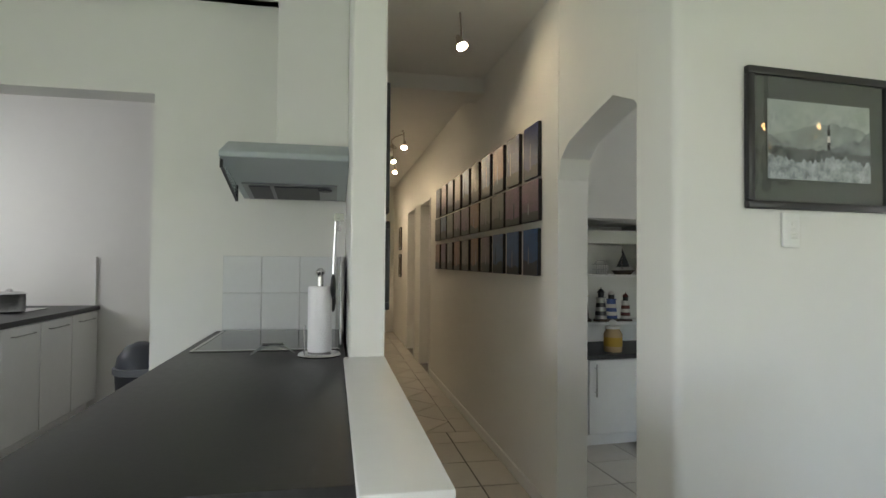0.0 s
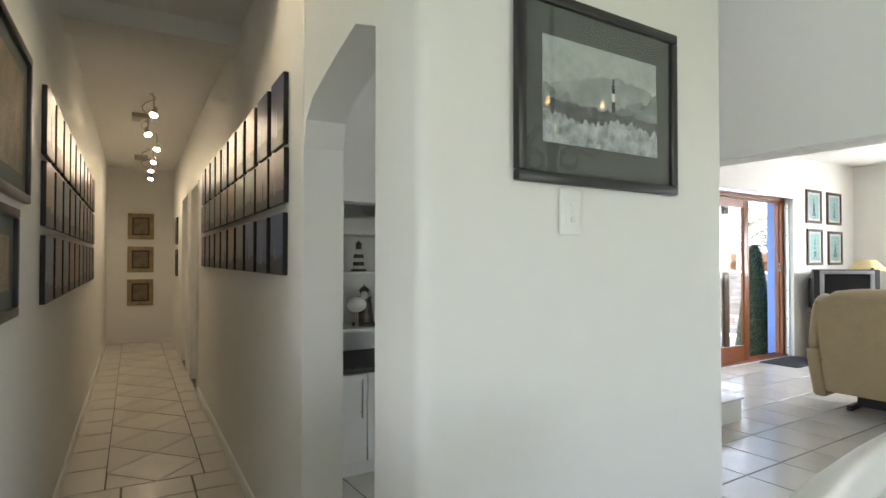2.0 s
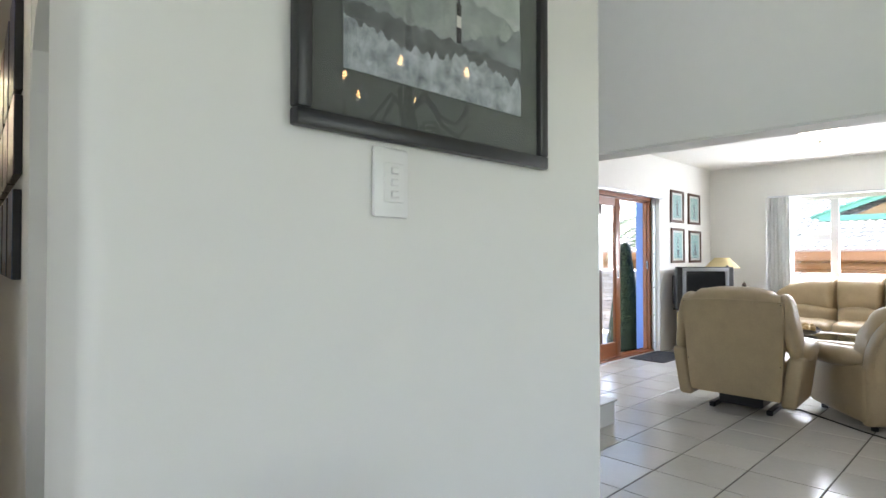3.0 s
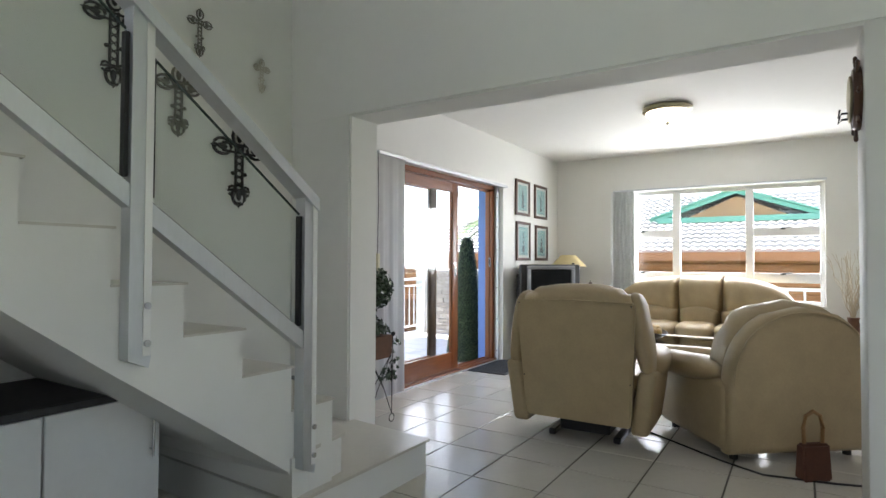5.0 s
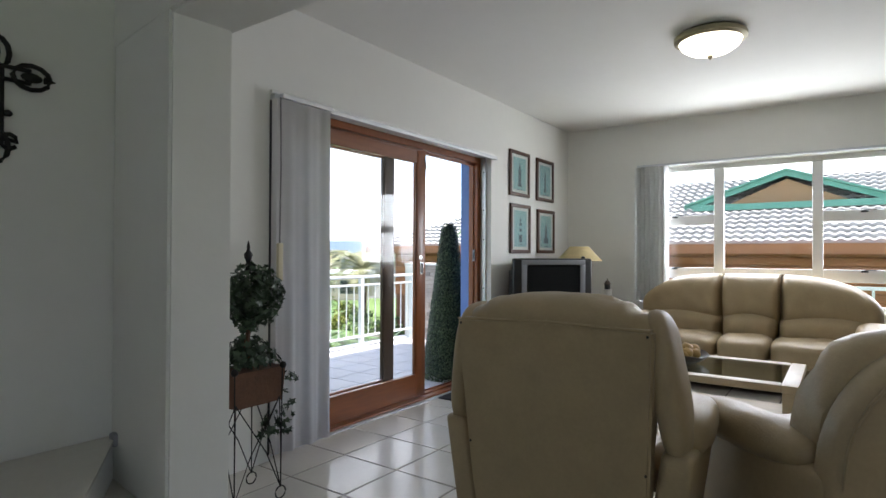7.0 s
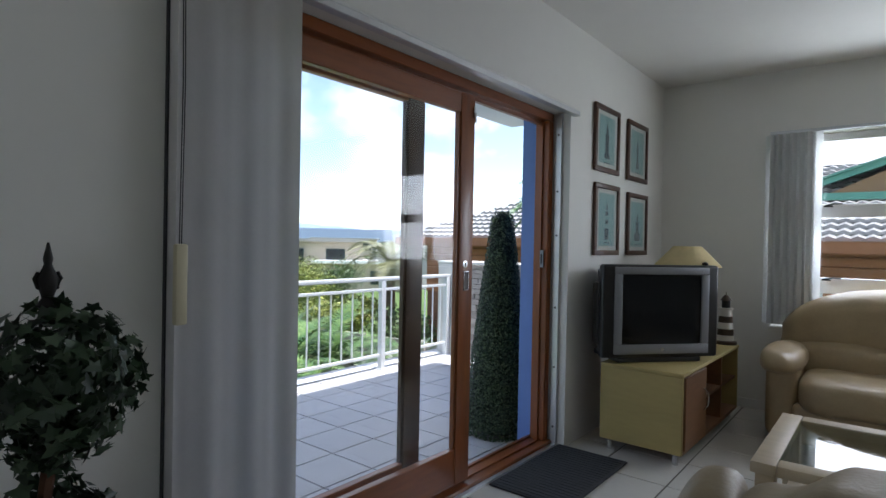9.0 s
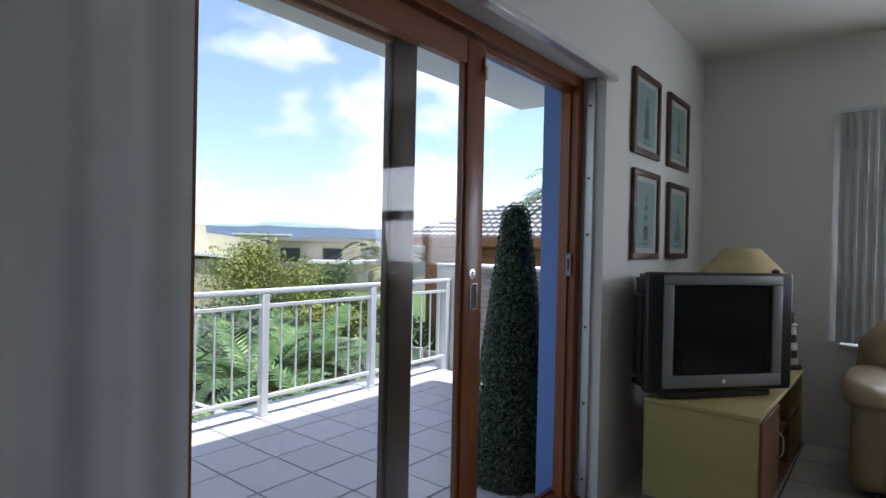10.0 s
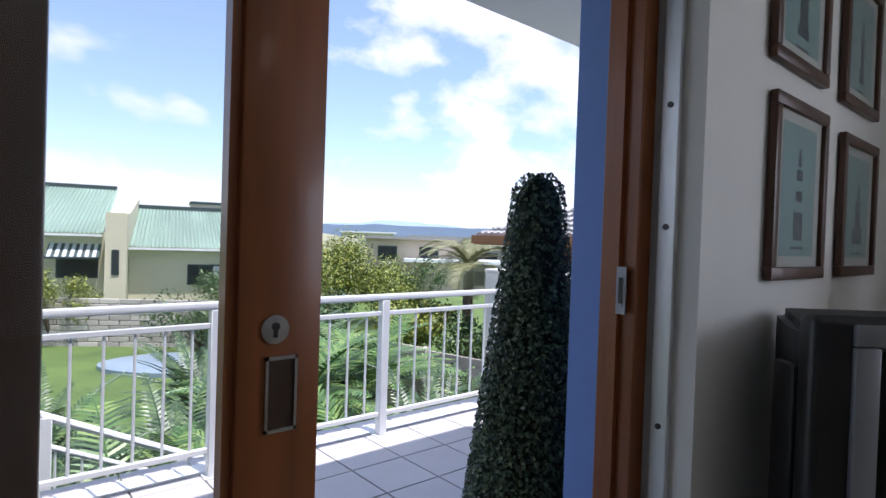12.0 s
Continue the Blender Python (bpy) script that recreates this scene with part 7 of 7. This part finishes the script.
def palm(seed, m, n, length, trunk_h, trunk_r, droop, leaf, material, label, up=(20, 75), kind="palm"):
    r = random.Random(seed)
    t = thing(kind, label, "plant", m)
    part("trunk", lathe(nb(), [(trunk_r * 1.2, 0), (trunk_r, trunk_h * 0.3), (trunk_r * 0.9, trunk_h), (trunk_r * 0.4, trunk_h + 0.08)], seg=10), TRUNK, t)
    bm = nb()
    fronds(bm, n, length, trunk_h, r, droop, leaf, up)
    part("crown", bm, material, t, "feathery arching fronds", smooth=0)
    return t


cyc = palm(1, pose(8.9, 9.3, -2.05), 26, 1.5, 0.75, 0.16, 0.9, 0.20, CYCAD, "dark green cycad in the garden below the terrace", kind="cycad")
pal = palm(2, pose(10.6, 10.2, -2.05), 24, 1.9, 0.9, 0.12, 1.2, 0.38, PALM, "bright green young palm in the garden below the terrace", (35, 80))
pal2 = palm(3, pose(9.6, 8.6, -2.05), 22, 1.6, 0.55, 0.12, 1.1, 0.32, PALM, "young palm with arching fronds below the terrace", (30, 80))
rp = random.Random(8)
for x, y, z in ((7.6, 8.9, -2.1), (11.4, 8.7, -2.2), (9.9, 11.6, -2.05), (12.6, 9.6, -2.3), (8.0, 11.4, -2.3), (7.0, 10.6, -2.1)):
    copy_thing(cyc, pose(x, y, z, 0, 0, rp.uniform(0, 360)))
for x, y, z in ((8.3, 8.4, -2.35), (11.9, 10.6, -2.1), (12.4, 11.8, -2.2), (10.6, 8.5, -2.5)):
    copy_thing(pal, pose(x, y, z, 0, 0, rp.uniform(0, 360)))
for x, y, z in ((10.2, 12.9, -2.2), (11.5, 12.7, -2.05), (11.8, 14.2, -2.2), (12.7, 13.3, -2.1), (10.9, 10.9, -2.15), (13.2, 15.2, -2.05)):
    copy_thing(cyc, pose(x, y, z, 0, 0, rp.uniform(0, 360)))
for x, y, z in ((10.8, 12.2, -2.1), (9.0, 10.4, -2.4), (13.0, 8.4, -2.2), (11.3, 11.5, -1.9), (10.1, 9.9, -2.2)):
    copy_thing(pal2, pose(x, y, z, 0, 0, rp.uniform(0, 360)))
palm(5, pose(17.0, 13.9, -2.05), 18, 1.9, 2.7, 0.14, 2.0, 0.45, mat("dry_palm_leaf", (0.16, 0.18, 0.07), 0.5, var=0.4, scale=2.5, hue=(0.30, 0.30, 0.14)), "tall drooping palm near the tiled house", (20, 70))
palm(6, pose(14.6, 6.9, -2.05), 16, 1.7, 4.15, 0.16, 1.5, 0.5, PALM, "tall palm beyond the stone wall", (0, 60))

TREE_A = leaf_mat("yellow_green_leaf", (0.08, 0.12, 0.02), (0.20, 0.24, 0.04), (0.36, 0.36, 0.07))
TREE_B = leaf_mat("mid_green_leaf", (0.025, 0.055, 0.02), (0.065, 0.12, 0.035), (0.14, 0.20, 0.06))


def tree(seed, m, h, spread, n, leaf, material, label, kind="tree"):
    r = random.Random(seed)
    t = thing(kind, label, kind, m)
    clumps = []
    bm = nb()
    for k in range(9):
        a, d = r.uniform(0, 6.28), spread * r.uniform(0.15, 0.8)
        c = Vector((d * math.cos(a), d * math.sin(a), h * r.uniform(0.45, 0.95)))
        clumps.append((c, spread * r.uniform(0.28, 0.5)))
        tube(bm, [(0, 0, 0), (c.x * 0.25, c.y * 0.25, h * 0.3), (c.x * 0.7, c.y * 0.7, c.z * 0.8), c], 0.05 * h / 2, 6, 0.25)
    part("trunk", bm, TRUNK, t)
    bm = nb()
    def place():
        c, q = r.choice(clumps)
        d = Vector((r.gauss(0, 1), r.gauss(0, 1), r.gauss(0, 0.8))).normalized()
        return c + d * q * r.uniform(0.35, 1.1), d
    leaf_cloud(bm, n, place, leaf, r)
    part("crown", bm, material, t, "uneven leafy crown", smooth=0)
    return t


tree(31, pose(18.3, 22.3, -2.05), 2.95, 2.6, 15000, 0.085, TREE_A, "yellow-green rounded tree beyond the garden")
tree(32, pose(20.8, 21.3, -2.3), 2.4, 1.7, 6000, 0.08, TREE_B, "mid green tree beside the yellow-green one")
tree(33, pose(9.3, 22.9, -2.05), 2.1, 1.2, 4500, 0.07, TREE_A, "yellow-green bush before the cream house", "bush")
tree(34, pose(7.9, 20.6, -2.05), 1.3, 1.2, 4000, 0.07, TREE_B, "dark green bush on the lawn's edge", "bush")
tree(35, pose(12.6, 20.4, -2.05), 1.2, 1.6, 5000, 0.07, TREE_B, "low dark shrubs behind the pool", "bush")
tree(36, pose(14.6, 23.2, -2.05), 1.7, 1.4, 4500, 0.07, TREE_B, "green shrubs before the cream house's window", "bush")
tree(37, pose(15.6, 14.6, -2.05), 1.7, 1.3, 2800, 0.09, TREE_A, "bright shrub behind the concrete fence", "bush")
tree(38, pose(16.2, 12.4, -2.05), 1.5, 1.2, 2400, 0.09, TREE_B, "green shrub by the tiled house", "bush")
tree(39, pose(15.0, 18.5, -2.05), 1.5, 1.5, 5000, 0.075, TREE_B, "green shrubs at the end of the lawn", "bush")
tree(40, pose(13.5, 10.6, -2.3), 1.3, 0.9, 1800, 0.07, TREE_B, "low green shrub below the stone wall", "bush")
tree(41, pose(23.5, 40, -4.5), 5.0, 3.0, 2600, 0.28, TREE_B, "dark tree among the far houses")
tree(42, pose(45.0, 48, -7.0), 6.0, 4.0, 2400, 0.35, TREE_B, "dark tree down the slope")
tree(43, pose(24.5, 29.5, -4.0), 3.6, 2.4, 6000, 0.12, TREE_B, "green tree behind the yellow-green one")
# ---- floor tiles, piece by piece ----
P = 0.402
t_liv = tile_mesh("tile", P - 0.009, P - 0.009, TILE)
xs = [6.04 + P * (k + 0.5) for k in range(-9, 12)]
ys = [3.57 + P * (k + 0.5) for k in range(-9, 2)]
places = []
for x in xs:
    for y in ys:
        if x > 10.60 or y > 4.28 or (x < 2.5 and y > 1.4):
            continue
        places.append(pose(x, y, 0))
pieces("tile", floor, t_liv, places[:300])
bm = nb()
done = {(round(m.translation.x, 2), round(m.translation.y, 2)) for m in places[:300]}
for i in range(-24, 11):
    for j in range(-17, 2):
        x, y = 6.04 + P * (i + 0.5), 3.57 + P * (j + 0.5)
        if (round(x, 2), round(y, 2)) in done or y > 4.28 or (x < 2.6 and y > 0.95):
            continue
        box(bm, x - P / 2 + 0.0045, x + P / 2 - 0.0045, y - P / 2 + 0.0045, y + P / 2 - 0.0045, -0.0045, -0.0003)
tagged(part("tiles_beyond", bm, TILE, floor, smooth=0), "", "", "", "stuff")
Q = 0.354
t_hall = tile_mesh("tile", Q - 0.008, Q - 0.008, TILE)
setting("floor_passage", box(nb(), -0.0, 1.6, 1.8, 3.62, -0.21, -0.0045), GROUT, "grout bed of the passage floor", HALL)
fp = bpy.data.objects["floor_passage"]
JOINT = 0.0058


def hall_tile(poly):
    """One cut tile of the passage floor, shrunk by the joint."""
    cx, cy = sum(a for a, b in poly) / len(poly), sum(b for a, b in poly) / len(poly)
    size = max(max(a for a, b in poly) - min(a for a, b in poly), max(b for a, b in poly) - min(b for a, b in poly))
    k = 1 - 2.2 * JOINT / size * (1.6 if len(poly) == 3 else 1.0)
    part("tile", prism(nb(), [(cx + (a - cx) * k, cy + (b - cy) * k) for a, b in poly], "z", -0.009, 0.0), TILE, fp, smooth=0)


def oblong(x0, x1, y0, y1):
    hall_tile([(x0, y0), (x1, y0), (x1, y1), (x0, y1)])


# plain rows at the near end
ROWS = (1.95, 2.34, 2.73, 3.12, 3.515, 3.91, 4.165)
for y0, y1 in zip(ROWS, ROWS[1:]):
    for x0, x1 in ((0.495, 0.795), (0.795, 1.16), (1.16, 1.40)):
        oblong(x0, x1, y0, y1)
# diamonds between two borders, with cut triangles beside them
XA, XB, XM, STEP = 0.713, 1.235, 0.975, 0.555
y = 4.165
hall_tile([(XA, y), (XM, y), (XA, y + STEP / 2)]), hall_tile([(XM, y), (XB, y), (XB, y + STEP / 2)])
for k in range(11):
    hall_tile([(XM, y), (XB, y + STEP / 2), (XM, y + STEP), (XA, y + STEP / 2)])
    hall_tile([(XA, y + STEP / 2), (XM, y + STEP), (XA, y + 1.5 * STEP)]), hall_tile([(XB, y + STEP / 2), (XB, y + 1.5 * STEP), (XM, y + STEP)])
    y += STEP
for k in range(16):
    y0 = 4.165 + 0.395 * k
    if y0 < 10.2:
        oblong(0.495, XA, y0, min(10.38, y0 + 0.395)), oblong(XB, 1.40, y0 - 0.04 if k else y0, y0 + 0.355)
# scullery and arch room floors
for x0, x1, y0, y1, m in ((-1.80, -0.3, 3.4, 5.2, HALL),):
    sf = setting("floor_scullery", box(nb(), x0 - 0.2, x1, y0 - 0.3, y1 + 0.1, -0.2, -0.0045), GROUT, "grout bed of the scullery floor", m)
    pieces("tile", sf, t_hall, [pose(x0 + Q * (i + 0.5), y0 + Q * (j + 0.5) - 0.2, 0) for i in range(5) for j in range(6)])
af = setting("floor_niche", box(nb(), 1.6, 3.0, 1.81, 3.62, -0.2, -0.0035), GROUT, "grout bed of the floor before the niche")
pieces("tile", af, t_hall, [pose(1.62 + Q * (i + 0.5), 1.9 + Q * (j + 0.5), 0.0) for i in range(4) for j in range(5)])
R = 0.355
t_ter = tile_mesh("tile", R - 0.009, R - 0.009, OUTTILE)
pieces("tile", terrace, t_ter, [pose(9.105 + R * (i + 0.5), 6.085 + R * (j + 0.5), TZ) for i in range(-9, 6) for j in range(-5, 3)])
